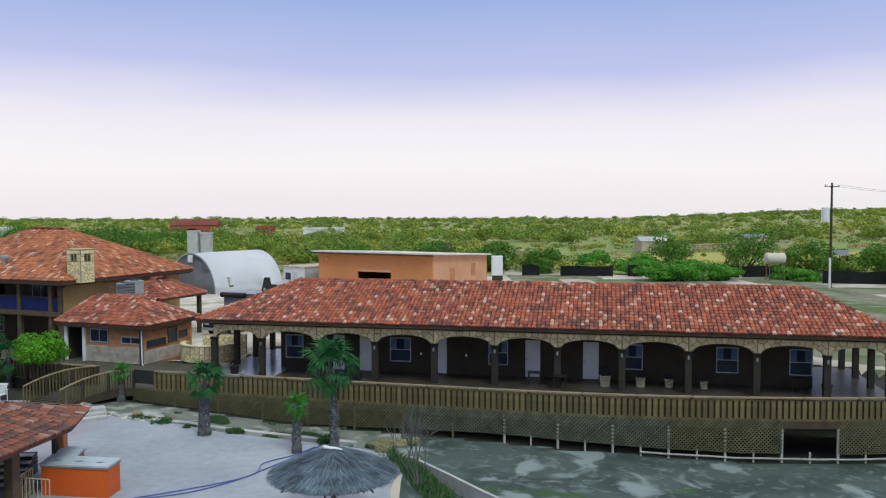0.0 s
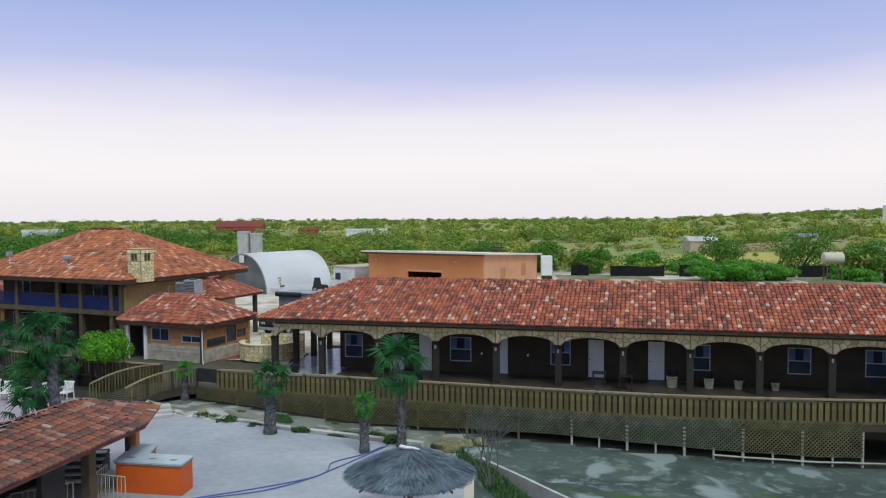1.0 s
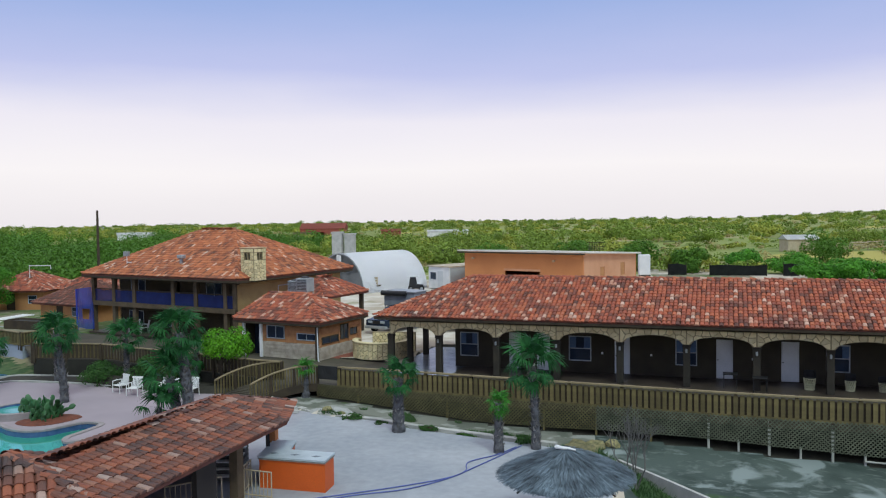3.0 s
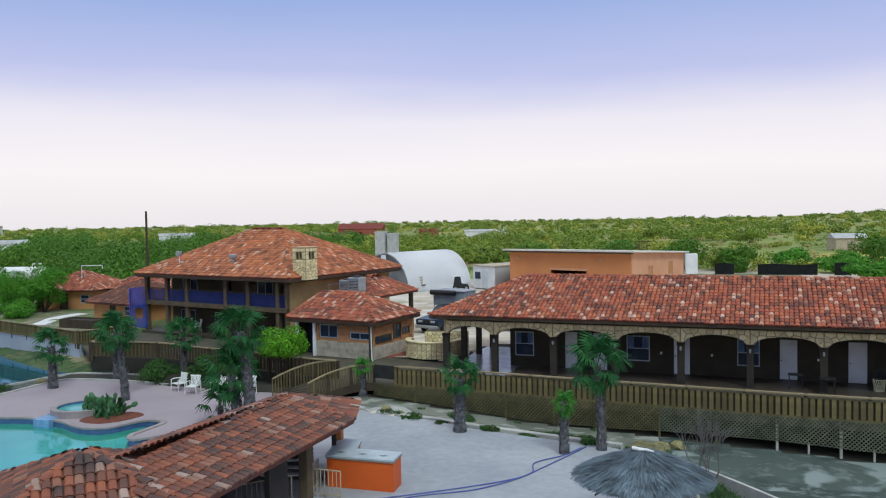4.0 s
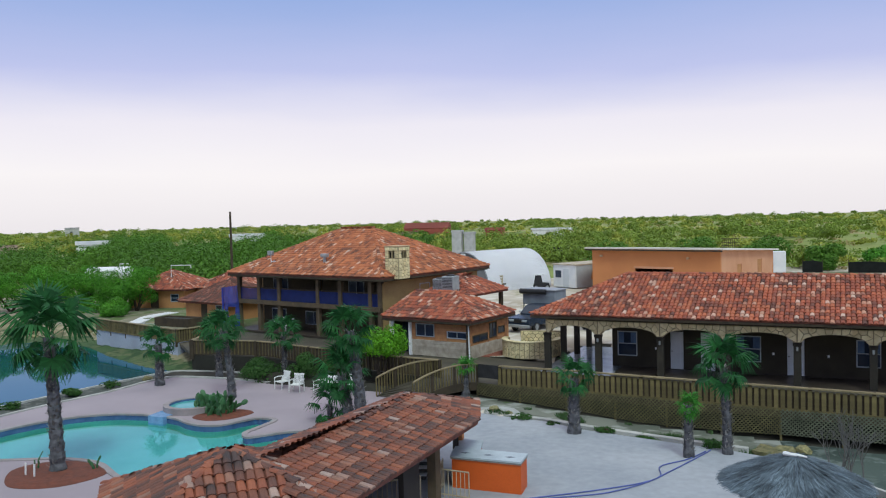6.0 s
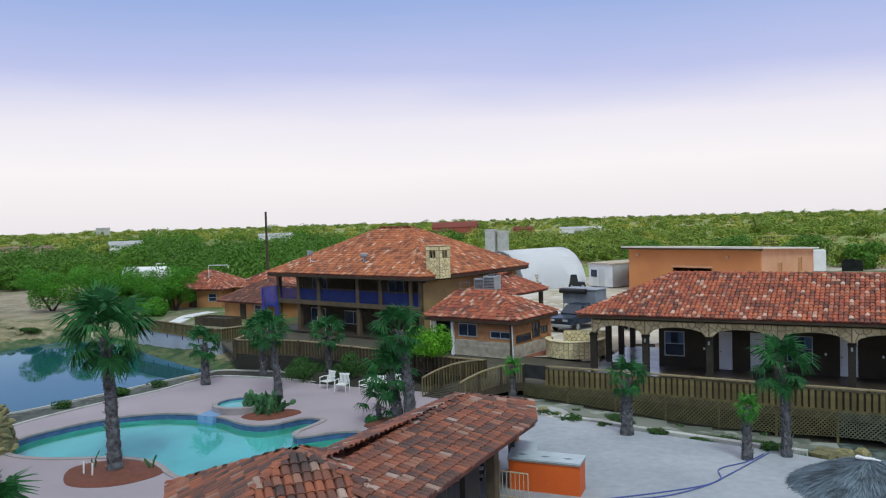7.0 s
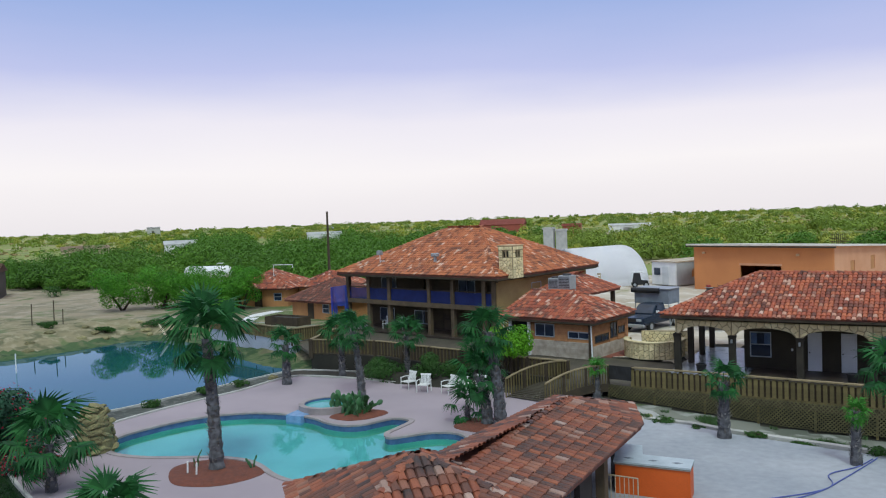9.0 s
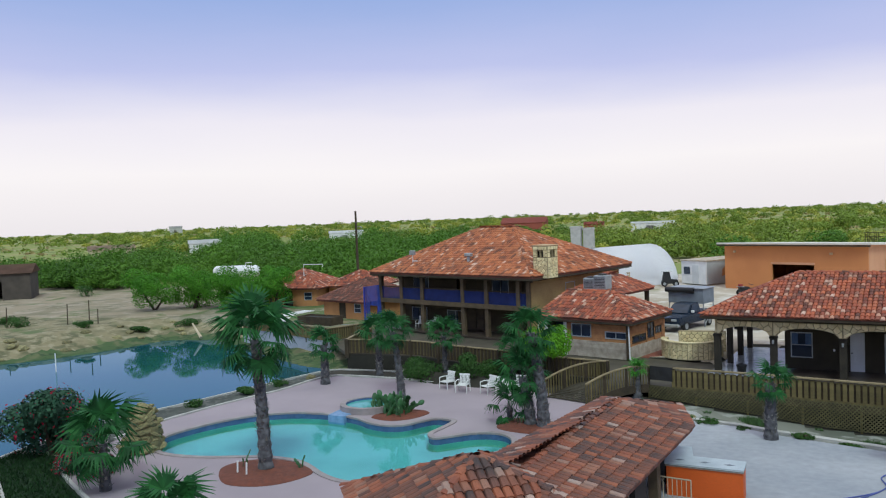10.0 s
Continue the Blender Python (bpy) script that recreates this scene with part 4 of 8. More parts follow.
def pot(x, y, z, r, h, group=""):
    p = thing("flower_pot", pose(x, y, z), "dark round planter pot standing on the porch", "pot", group)
    bm = bmesh.new()
    bmesh.ops.create_cone(bm, cap_ends=True, segments=14, radius1=r * 0.75, radius2=r, depth=h)
    bmesh.ops.translate(bm, vec=(0, 0, h / 2), verts=bm.verts)
    part("body", bm, M_BLACK, p)
    bm = ring(bmesh.new(), [(r * 0.85 * math.cos(2 * math.pi * k / 14), r * 0.85 * math.sin(2 * math.pi * k / 14)) for k in range(14)], [(r * 1.08 * math.cos(2 * math.pi * k / 14), r * 1.08 * math.sin(2 * math.pi * k / 14)) for k in range(14)], h - 0.05, h + 0.03)
    part("rim", bm, M_BLACK, p)
    return p


for x, y in ((-4.64, 44.55), (19.21, 40.99), (-11.74, 46.12)):
    pot(x, y, DECK, 0.26, 0.5, "pots on the porch")


def porch_table(x, y):
    t = thing("porch_table", pose(x, y, DECK, 0, 0, -11.1), "small dark metal table by the doors", "table")
    part("top", a_box(-0.35, 0.35, -0.3, 0.3, 0.68, 0.72, 0.01), M_BLACK, t)
    for a in (-0.3, 0.3):
        for b in (-0.25, 0.25):
            part("leg", a_box(a - 0.02, a + 0.02, b - 0.02, b + 0.02, 0, 0.68), M_BLACK, t)


porch_table(6.05, 42.45), porch_table(4.83, 43.32), porch_table(18.28, 41.68)

# ---- the wooden walkway and its railing ----
FRONT = [(-16.18, 42.86), (-14.92, 42.39), (-12.99, 41.94), (-10.40, 41.32), (-5.54, 40.01), (-0.61, 38.74), (4.78, 37.40), (9.71, 36.57), (15.32, 36.13), (19.32, 36.10), (27.63, 36.48)]
WEST = [(-18.39, 43.74), (-21.08, 44.58), (-24.63, 46.13), (-28.27, 47.49), (-31.98, 49.05), (-36.62, 49.07)]


def resample(points, step):
    pts = smooth_line([Vector((*p, 0)) for p in points], 8)
    out, need = [pts[0]], step
    for a, b in zip(pts, pts[1:]):
        d = (b - a).length
        while need <= d:
            out.append(a + (b - a) * (need / d))
            need += step
        need -= d
    return out


bm = bmesh.new()
edge = [(p.x, p.y) for p in smooth_line([Vector((*q, 0)) for q in FRONT], 4)]
back = [(28.15, 38.49), (21.80, 38.58), (-12.79, 46.29), (-12.98, 48.60), (-16.83, 50.14), (-17.60, 50.44), (-23.66, 52.91), (-24.81, 54.24), (-40.09, 60.11), (-42.42, 56.00), (-36.90, 49.47)]
west = [(p.x, p.y) for p in smooth_line([Vector((*q, 0)) for q in WEST[::-1]], 4)]
prism(bm, edge + back + west, DECK - 0.22, DECK - 0.012)
solo("walkway", bm, M_DECK, "weathered grey-brown plank walkway on posts", "deck", kind="structure")

M_HANDRAIL = material("worn_handrail", (0.27, 0.215, 0.12), (0.18, 0.14, 0.075), scale=2)
BOARD = bpy.data.meshes.new("board")
_b = a_box(-0.055, 0.055, -0.016, 0.016, 0.0, 0.86)
_b.to_mesh(BOARD)
BOARD.materials.append(M_RAIL)
BOARD_WIDE = bpy.data.meshes.new("board")
_b = a_box(-0.088, 0.088, -0.016, 0.016, 0.0, 0.92)
_b.to_mesh(BOARD_WIDE)
BOARD_WIDE.materials.append(M_RAIL)

# added dark board that stands behind each railing gap as its shadow
BOARD_GAP = bpy.data.meshes.new("inner_board")
_b = a_box(-0.075, 0.075, -0.012, 0.012, 0.0, 0.86)
_b.to_mesh(BOARD_GAP)
BOARD_GAP.materials.append(M_WOOD)


def railing(name, points, z, label, mesh, gap, drop=0.0, post_every=2.4, zs=None, rail_mat=M_RAIL):
    """A board railing along a line; zs: heights of the floor at the line's two ends and its arch."""
    f = thing(name, Matrix.Identity(4), label, "railing")
    pts = resample(points, gap)
    total = len(pts) - 1

    def floor(i):
        if not zs:
            return z
        t = i / max(total, 1)
        return zs[0] + (zs[1] - zs[0]) * t + zs[2] * 4 * t * (1 - t)
    dirs = [(pts[min(i + 1, total)] - pts[max(i - 1, 0)]).normalized() for i in range(total + 1)]
    for i, p in enumerate(pts):
        share("board", mesh, f, Matrix.Translation((p.x, p.y, floor(i) + 0.06 - drop)) @ Matrix.Rotation(math.atan2(dirs[i].y, dirs[i].x), 4, "Z"))
    for i, (p, d) in enumerate(zip(pts[:-1], dirs)):  # dark boards added on the inner side, to make the gaps look shaded
        q = p + d * gap / 2 + Vector((-d.y, d.x, 0)) * 0.075
        share("inner_board", BOARD_GAP, f, Matrix.Translation((q.x, q.y, floor(i + 0.5) + 0.06 - drop)) @ Matrix.Rotation(math.atan2(d.y, d.x), 4, "Z"))
    every = max(1, round(post_every / gap))
    for i in list(range(0, total, every)) + [total]:
        p, d = pts[i], dirs[i]
        bm = box(bmesh.new(), -0.07, 0.07, 0.02, 0.16, -0.3, 1.0, Matrix.Translation((p.x, p.y, floor(i))) @ Matrix.Rotation(math.atan2(d.y, d.x), 4, "Z"), 0.012)
        part("post", bm, M_WOOD, f)
    for name_, lo, hi, w in (("top_rail", 0.93, 0.99, 0.09), ("bottom_rail", 0.04 - drop, 0.14 - drop, 0.03)):
        bm = bmesh.new()
        rows = []
        for i, (p, d) in enumerate(zip(pts, dirs)):
            s = Vector((-d.y, d.x, 0))
            q = p + Vector((0, 0, floor(i)))
            rows.append([bm.verts.new(q + s * a + Vector((0, 0, b))) for a, b in ((-w, lo), (-w, hi), (w + 0.03, hi), (w + 0.03, lo))])
        for a, b in zip(rows, rows[1:]):
            for k in range(4):
                bm.faces.new((a[k], a[(k + 1) % 4], b[(k + 1) % 4], b[k]))
        bm.faces.new(rows[0]), bm.faces.new(rows[-1][::-1])
        bmesh.ops.recalc_face_normals(bm, faces=bm.faces)
        part(name_, bm, M_HANDRAIL if name_ == "top_rail" else rail_mat, f)
    return f


railing("deck_railing", FRONT[1:], DECK, "long brown timber board railing along the walkway", BOARD_WIDE, 0.27, drop=0.12)
railing("walkway_railing", WEST, DECK, "brown timber board railing in front of the house", BOARD_WIDE, 0.27)
railing("walkway_railing", [(-36.62, 49.07), (-37.01, 51.42), (-37.31, 54.34)], DECK, "brown timber board railing at the walkway end", BOARD, 0.2)

# a black cloth hung over the railing
bm = bmesh.new()
for k in range(6):
    a, b = k / 6, (k + 1) / 6
    for z0, z1, o0, o1 in ((0.98, 0.55, 0.0, 0.05), (0.55, 0.28, 0.05, 0.02)):
        P = lambda t, o, z: bm.verts.new((-16.1 + 1.13 * t + 0.03 * math.sin(9 * t), 42.84 - 0.4 * t - 0.1 - o * math.sin(7 * t + 1), DECK + z))
        bm.faces.new((P(a, o0, z0), P(b, o0, z0), P(b, o1, z1), P(a, o1, z1)))
bmesh.ops.remove_doubles(bm, verts=bm.verts, dist=1e-4)
bmesh.ops.solidify(bm, geom=bm.faces[:], thickness=0.03)
solo("black_cloth", bm, M_CUSHION, "black cloth hung over the walkway railing", "cloth")

# ---- lattice skirting and white footings under the walkway ----
M_LATTICE = material("lattice_slat", (0.125, 0.112, 0.05), (0.075, 0.068, 0.032), scale=2, vary="piece", spread=0.2)
M_LATTICE_PALE = material("pale_lattice_slat", (0.12, 0.13, 0.085), (0.07, 0.08, 0.05), scale=2, vary="piece", spread=0.2)
M_FOOT = material("worn_white_post", (0.42, 0.42, 0.38), (0.30, 0.30, 0.26), scale=3)
# near-black: planter soil, and the painted dark below the west walkway
M_VOID = material("void_and_planter_soil", (0.03, 0.028, 0.02))
skirt = thing("lattice_skirting", Matrix.Identity(4), "diagonal timber lattice skirting below the walkway", "lattice")
line = resample(FRONT, 0.05)


def line_at(s):
    i = min(max(int(s / 0.05), 0), len(line) - 2)
    return line[i] + (line[i + 1] - line[i]) * (s / 0.05 - i)


LEN = 0.05 * (len(line) - 1)
GAPS = [(LEN - 12.6, LEN - 9.6)]   # an open stretch without lattice


def lattice(s0, s1, mat_):
    bm = bmesh.new()
    for d in (1, -1):
        s = s0 - 1.2
        while s < s1 + 1.2:
            zt = DECK - 0.02
            p = line_at(min(max(s, 0), LEN))
            zb = min(height(p.x, p.y - 0.3) + (0.08 + 0.34 * min(max((p.x + 6) / 8, 0.0), 1.0)), zt - 0.3)
            a, b = s, s + d * (zt - zb)
            lo, hi = min(a, b), max(a, b)
            # clip the slat to the section
            if hi > s0 and lo < s1:
                ca, cb = min(max(a, s0), s1), min(max(b, s0), s1)
                ta, tb = (ca - a) / (b - a), (cb - a) / (b - a)
                A, B = line_at(ca), line_at(cb)
                A, B = Vector((A.x, A.y, zb + (zt - zb) * ta)), Vector((B.x, B.y, zb + (zt - zb) * tb))
                if (B - A).length > 0.12:
                    u = (B - A).normalized()
                    n_ = Vector((-(line_at(s1) - line_at(s0)).normalized().y, (line_at(s1) - line_at(s0)).normalized().x, 0))
                    w = u.cross(n_).normalized() * 0.023
                    o = n_ * (-0.05 - (0.012 if d > 0 else 0.0))
                    f0 = [bm.verts.new(q + o) for q in (A - w, B - w, B + w, A + w)]
                    f1 = [bm.verts.new(q + o + n_ * 0.01) for q in (A - w, B - w, B + w, A + w)]
                    bm.faces.new(f0)
                    for k in range(4):
                        bm.faces.new((f0[k], f1[k], f1[(k + 1) % 4], f0[(k + 1) % 4]))
            s += 0.17
    return bm


s = 0.0
k = 0
while s < LEN - 0.5:
    e = min(s + 2.46, LEN)
    mid = line_at((s + e) / 2)
    if not any(a - 0.6 < (s + e) / 2 < b + 0.6 for a, b in GAPS):
        pale = -1.0 < mid.x < 9.2
        tagged(part("lattice_panel", lattice(s, e, None), M_LATTICE_PALE if pale else M_LATTICE, skirt), kind="stuff")
    p = line_at(s)
    zb = height(p.x, p.y - 0.3)
    part("footing_post", a_box(p.x - 0.05, p.x + 0.05, p.y - 0.02, p.y + 0.08, zb - 0.2, DECK - 0.15), M_FOOT if p.x > 0.5 else M_RAIL, skirt, "white painted footing post" if p.x > 0.5 else "")
    if p.x > 0.5:
        p2 = line_at(min(s + 1.23, LEN))
        part("footing_post", a_box(p2.x - 0.04, p2.x + 0.04, p2.y - 0.02, p2.y + 0.06, height(p2.x, p2.y - 0.3) - 0.2, height(p2.x, p2.y - 0.3) + 0.5), M_FOOT, skirt, "white painted footing post")
    s = e
    k += 1
bm = bmesh.new()
pts = [q for q in (line_at(x) for x in np.arange(12.0, LEN, 0.6)) if q.x > 8.3]
tube(bm, [(p.x, p.y - 0.06, height(p.x, p.y - 0.3) + 0.2) for p in pts], 0.045, 6)
part("white_pipe", bm, M_FOOT, skirt, "white pipe along the footings")
# beams carrying the walkway behind the lattice
bm = bmesh.new()
for x in np.arange(0, LEN - 1.2, 1.2):
    p, q = line_at(x), line_at(x + 1.2)
    d = (q - p)
    box(bm, 0, d.length, -0.03, 0.05, DECK - 0.4, DECK - 0.1, Matrix.Translation((p.x, p.y, 0)) @ Matrix.Rotation(math.atan2(d.y, d.x), 4, "Z"))
part("rim_beam", bm, M_WOOD, skirt, "dark rim beam")
# added dark sheet in place of the shadow beneath the west walkway
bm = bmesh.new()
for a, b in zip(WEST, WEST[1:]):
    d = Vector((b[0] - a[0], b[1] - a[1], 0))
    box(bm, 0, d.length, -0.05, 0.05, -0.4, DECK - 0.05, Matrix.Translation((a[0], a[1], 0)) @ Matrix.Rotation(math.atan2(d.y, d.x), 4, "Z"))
solo("walkway_skirt", bm, M_VOID, "near-black skirt standing in for the shade below the west walkway", "wall", kind="structure")

# ---- the arched footbridge ----
bridge = thing("footbridge", Matrix.Identity(4), "small arched timber footbridge from the walkway to the terrace", "bridge")
NEAR, FARR = [(-16.18, 42.86), (-17.63, 41.74), (-18.98, 40.46)], [(-18.39, 43.74), (-19.93, 42.66), (-21.48, 41.19)]
na, fa = resample(NEAR, 0.16), resample(FARR, 0.16)
m_ = min(len(na), len(fa))


def arch_z(t):
    return DECK * (1 - t) + 0.02 * t + 0.42 * 4 * t * (1 - t) * 0.55


for i in range(m_ - 1):
    a, b, t = na[i], fa[i], i / (m_ - 1)
    d = b - a
    bm = box(bmesh.new(), 0, d.length, -0.07, 0.07, -0.04, 0.0, Matrix.Translation((a.x, a.y, arch_z(t))) @ Matrix.Rotation(math.atan2(d.y, d.x), 4, "Z"))
    part("plank", bm, M_DECK, bridge)
for line_ in (na, fa):
    bm = bmesh.new()
    rows = []
    for i in range(m_):
        p, t = line_[i], i / (m_ - 1)
        rows.append([bm.verts.new((p.x + o, p.y - o, arch_z(t) + z)) for o, z in ((0.03, -0.42), (0.03, 0.0), (-0.03, 0.0), (-0.03, -0.42))])
    for a, b in zip(rows, rows[1:]):
        for q in range(4):
            bm.faces.new((a[q], a[(q + 1) % 4], b[(q + 1) % 4], b[q]))
    bmesh.ops.recalc_face_normals(bm, faces=bm.faces)
    part("arched_beam", bm, M_WOOD, bridge, "dark arched side beam")
    rows = []
    bm = bmesh.new()
    for i in range(m_):
        p, t = line_[i], i / (m_ - 1)
        rows.append([bm.verts.new((p.x + o, p.y - o, arch_z(t) + z)) for o, z in ((0.05, 0.93), (0.05, 0.99), (-0.05, 0.99), (-0.05, 0.93))])
    for a, b in zip(rows, rows[1:]):
        for q in range(4):
            bm.faces.new((a[q], a[(q + 1) % 4], b[(q + 1) % 4], b[q]))
    bm.faces.new(rows[0]), bm.faces.new(rows[-1][::-1])
    bmesh.ops.recalc_face_normals(bm, faces=bm.faces)
    part("handrail", bm, M_HANDRAIL, bridge, "pale worn handrail")
    for i in range(0, m_, 1):
        p, t = line_[i], i / (m_ - 1)
        w = 0.06 if i % 8 == 0 else 0.028
        part("baluster", a_box(p.x - w, p.x + w, p.y - w, p.y + w, arch_z(t) - 0.05, arch_z(t) + 0.93), M_WOOD if i % 8 == 0 else M_RAIL, bridge)

# ---- terrace steps below the bridge ----
steps = thing("terrace_steps", pose(-16.85, 38.25, 0, 0, 0, 30), "short flight of pale concrete steps beside the terrace", "steps")
for k in range(3):
    part("step", a_box(-1.1, 1.1, 0.35 * k, 1.3, 0.0 + 0.13 * k, 0.13 * (k + 1), 0.015), M_KERB, steps)

# ---- the two-storey house ----
house = thing("house", pose(-25.0, 54.04, DECK, 0, 0, -22.6), "two-storey log house with balcony and hipped red tile roof", "house")
# brown logs with the balcony's shade put into the colour
M_HOUSELOG = material("shaded_house_log_wall", (0.062, 0.044, 0.022), (0.04, 0.029, 0.015), scale=1.2, wave=("Z", 0.2), bump=0.6)
HL, HD, HZ = 16.4, 12.92, 4.57
hf, hh = hip_faces(-HL, 0, 0, HD, HZ, 3.2)
tiled_roof(house, hf, hh, 2, M_TILE_ORANGE)
part("eave_board", ring(bmesh.new(), [(-HL + 0.1, 0.1), (-0.1, 0.1), (-0.1, HD - 0.1), (-HL + 0.1, HD - 0.1)], [(-HL, 0), (0, 0), (0, HD), (-HL, HD)], HZ - 0.24, HZ - 0.10), M_WOOD, house, "dark eave board")
part("ceiling", a_box(-HL + 0.12, -0.12, 0.12, HD - 0.12, HZ - 0.30, HZ - 0.25), M_WALLB, house)
UW = [(-14.3, -12.6, 2.75, 4.0), (-9.6, -8.8, 2.45, 4.1), (-6.0, -4.4, 2.9, 4.0)]
GW = [(-14.6, -12.9, 0.45, 1.55), (-10.7, -8.9, 0.45, 1.5)]
part("front_wall", wall_panel(-HL + 0.8, -0.9, 0, HZ - 0.3, 2.9, 0.2, UW + GW + [(-7.7, -6.8, 0, 2.05)]), M_HOUSELOG, house, "brown log wall under the balcony, darkened for its shade")
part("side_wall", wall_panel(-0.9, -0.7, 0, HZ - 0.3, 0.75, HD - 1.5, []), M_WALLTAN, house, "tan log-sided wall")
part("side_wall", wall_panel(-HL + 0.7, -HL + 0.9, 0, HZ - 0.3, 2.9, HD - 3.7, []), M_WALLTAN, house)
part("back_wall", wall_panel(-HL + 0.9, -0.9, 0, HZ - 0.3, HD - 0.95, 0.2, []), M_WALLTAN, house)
for a, b, c, d in UW[:1] + UW[2:]:
    window(house, a, b, c, d, 2.9, mullion="v", curtain=False)
for a, b, c, d in GW:
    window(house, a, b, c, d, 2.9, mullion="v", curtain=False)
door(house, -7.68, -6.82, 2.03, 2.93, M_WOOD, "dark timber front door with a small light")
door(house, -9.58, -8.82, 2.0, 2.93, M_WOOD, "dark lower door leaf")
part("balcony_floor", a_box(-HL + 0.5, -0.75, 0.55, 2.9, 2.2, 2.42), M_WOOD, house, "dark balcony floor")
part("porch_slab", a_box(-HL + 0.3, -0.9, 0.3, 2.9, -0.02, 0.10), M_PORCH, house)
M_BROWNPOST = material("brown_post", (0.115, 0.08, 0.045), (0.07, 0.05, 0.03), scale=2)
HP = [-15.9, -13.5, -11.2, -7.0, -4.7, -1.8, -0.92]
for u in HP:
    part("post", a_box(u - 0.16, u + 0.16, 0.60, 0.90, 0.0, HZ - 0.3, 0.015), M_BROWNPOST, house, "dark timber post")
    part("bracket", a_box(u - 0.3, u + 0.3, 0.66, 0.84, HZ - 0.45, HZ - 0.31, 0.02), M_WOOD, house)
part("balcony_beam", a_box(-HL + 0.45, -0.8, 0.5, 0.66, 2.14, 2.46), M_BROWNPOST, house)
def netting(m, clear):
    """Open weave: part of the light passes straight through."""
    n, l = m.node_tree.nodes, m.node_tree.links
    t, x = n.new("ShaderNodeBsdfTransparent"), n.new("ShaderNodeMixShader")
    x.inputs[0].default_value = clear
    l.new(n["Principled BSDF"].outputs[0], x.inputs[1]), l.new(t.outputs[0], x.inputs[2]), l.new(x.outputs[0], n["Material Output"].inputs["Surface"])
    return m


M_TARP = netting(material("bright_blue_net", (0.03, 0.09, 0.50), (0.02, 0.06, 0.36), rough=0.6, scale=1.0), 0.28)
M_NET = material("blue_shade_net", (0.022, 0.045, 0.24), (0.015, 0.03, 0.16), rough=0.7, scale=1.5)
netting(M_NET, 0.2)
for a, b in zip(HP, HP[1:]):
    n_ = max(3, round((b - a) / 0.4))
    bm = bmesh.new()
    g = []
    for i in range(n_ + 1):
        t = i / n_
        u = a + 0.13 + (b - a - 0.26) * t
        sag = 0.05 * math.sin(math.pi * t) + 0.02 * math.sin(9 * t + a)
        g.append([bm.verts.new((u, 0.70 + 0.03 * math.sin(6 * t + a), z)) for z in (2.47, 2.9, 3.38 - sag)])
    for p, q in zip(g, g[1:]):
        for k in range(2):
            bm.faces.new((p[k], q[k], q[k + 1], p[k + 1]))
    bmesh.ops.solidify(bm, geom=bm.faces[:], thickness=0.02)
    part("shade_net", bm, M_NET, house, "blue netting along the balcony rail")
    part("balcony_rail", a_box(a + 0.13, b - 0.13, 0.71, 0.79, 3.36, 3.44), M_WOOD, house)
# side windows of the tan wall
window(house, 4.8, 6.0, 2.75, 3.8, -0.7, along="v", curtain=False)
window(house, 1.35, 2.25, 0.75, 1.75, -0.7, along="v", curtain=False, frame=M_WHITE)

# blue tarpaulin hung at the balcony's end
bm = bmesh.new()
g = []
for i in range(9):
    t = i / 8
    u = -17.6 + 1.9 * t
    g.append([bm.verts.new((u, 0.4 + 0.10 * math.sin(7 * t + z), z)) for z in (0.25, 1.0, 1.8, 2.6, 3.3 + 0.25 * t)])
for p, q in zip(g, g[1:]):
    for k in range(4):
        if k == 1 and 0.3 < (p[0].co.x + 17.6) / 1.9 < 0.75:
            continue
        bm.faces.new((p[k], q[k], q[k + 1], p[k + 1]))
bmesh.ops.solidify(bm, geom=bm.faces[:], thickness=0.03)
part("tarpaulin", bm, M_TARP, house, "bright blue netting at the balcony end")
part("scaffold_post", a_box(-17.7, -17.6, 0.35, 0.45, 0, 3.3), M_BLUE, house)
part("scaffold_post", a_box(-17.7, -17.6, 1.9, 2.0, 0, 3.3), M_BLUE, house)

# ---- chimney with small arched openings ----
CU0, CU1, CV0, CV1, CZ0, CZ1 = -0.80, 0.40, 1.2, 2.4, 4.4, 6.62
VENT0, VENT1 = 5.84, 6.34   # sill and crown of the vents
chimney = part("chimney", bmesh.new(), M_MORTAR, house, "squat chimney of cream fieldstone with arched vents")
bm = bmesh.new()
fo = [(CU0 + o, CU0 + o + 0.22) for o in (0.34, 0.64)]
so = [(CV0 + o, CV0 + o + 0.22) for o in (0.34, 0.64)]
box(bm, CU0, CU1, CV0, CV1, CZ0, VENT0)
for u0, u1 in zip([CU0] + [f[1] for f in fo], [f[0] for f in fo] + [CU1]):
    box(bm, u0, u1, CV0, CV0 + 0.14, VENT0, VENT1)
for v0, v1 in zip([CV0 + 0.14] + [f[1] for f in so], [f[0] for f in so] + [CV1 - 0.14]):
    box(bm, CU1 - 0.14, CU1, v0, v1, VENT0, VENT1)
    box(bm, CU0, CU0 + 0.14, v0, v1, VENT0, VENT1)
box(bm, CU0, CU1, CV1 - 0.14, CV1, VENT0, VENT1)
for a, b in fo + so:  # shoulders that round the head of each vent
    front = (a, b) in fo
    for k, sgn in ((a, 1), (b, -1)):
        for w, z in ((0.075, 0.05), (0.04, 0.12)):
            lo_, hi_ = sorted((k, k + sgn * w))
            if front:
                box(bm, lo_, hi_, CV0 + 0.003, CV0 + 0.13, VENT1 - z, VENT1)
            else:
                box(bm, CU1 - 0.13, CU1 - 0.003, lo_, hi_, VENT1 - z, VENT1)
box(bm, CU0 - 0.02, CU1 + 0.02, CV0 - 0.02, CV1 + 0.02, VENT1, CZ1)
bm.to_mesh(chimney.data)
bm.free()
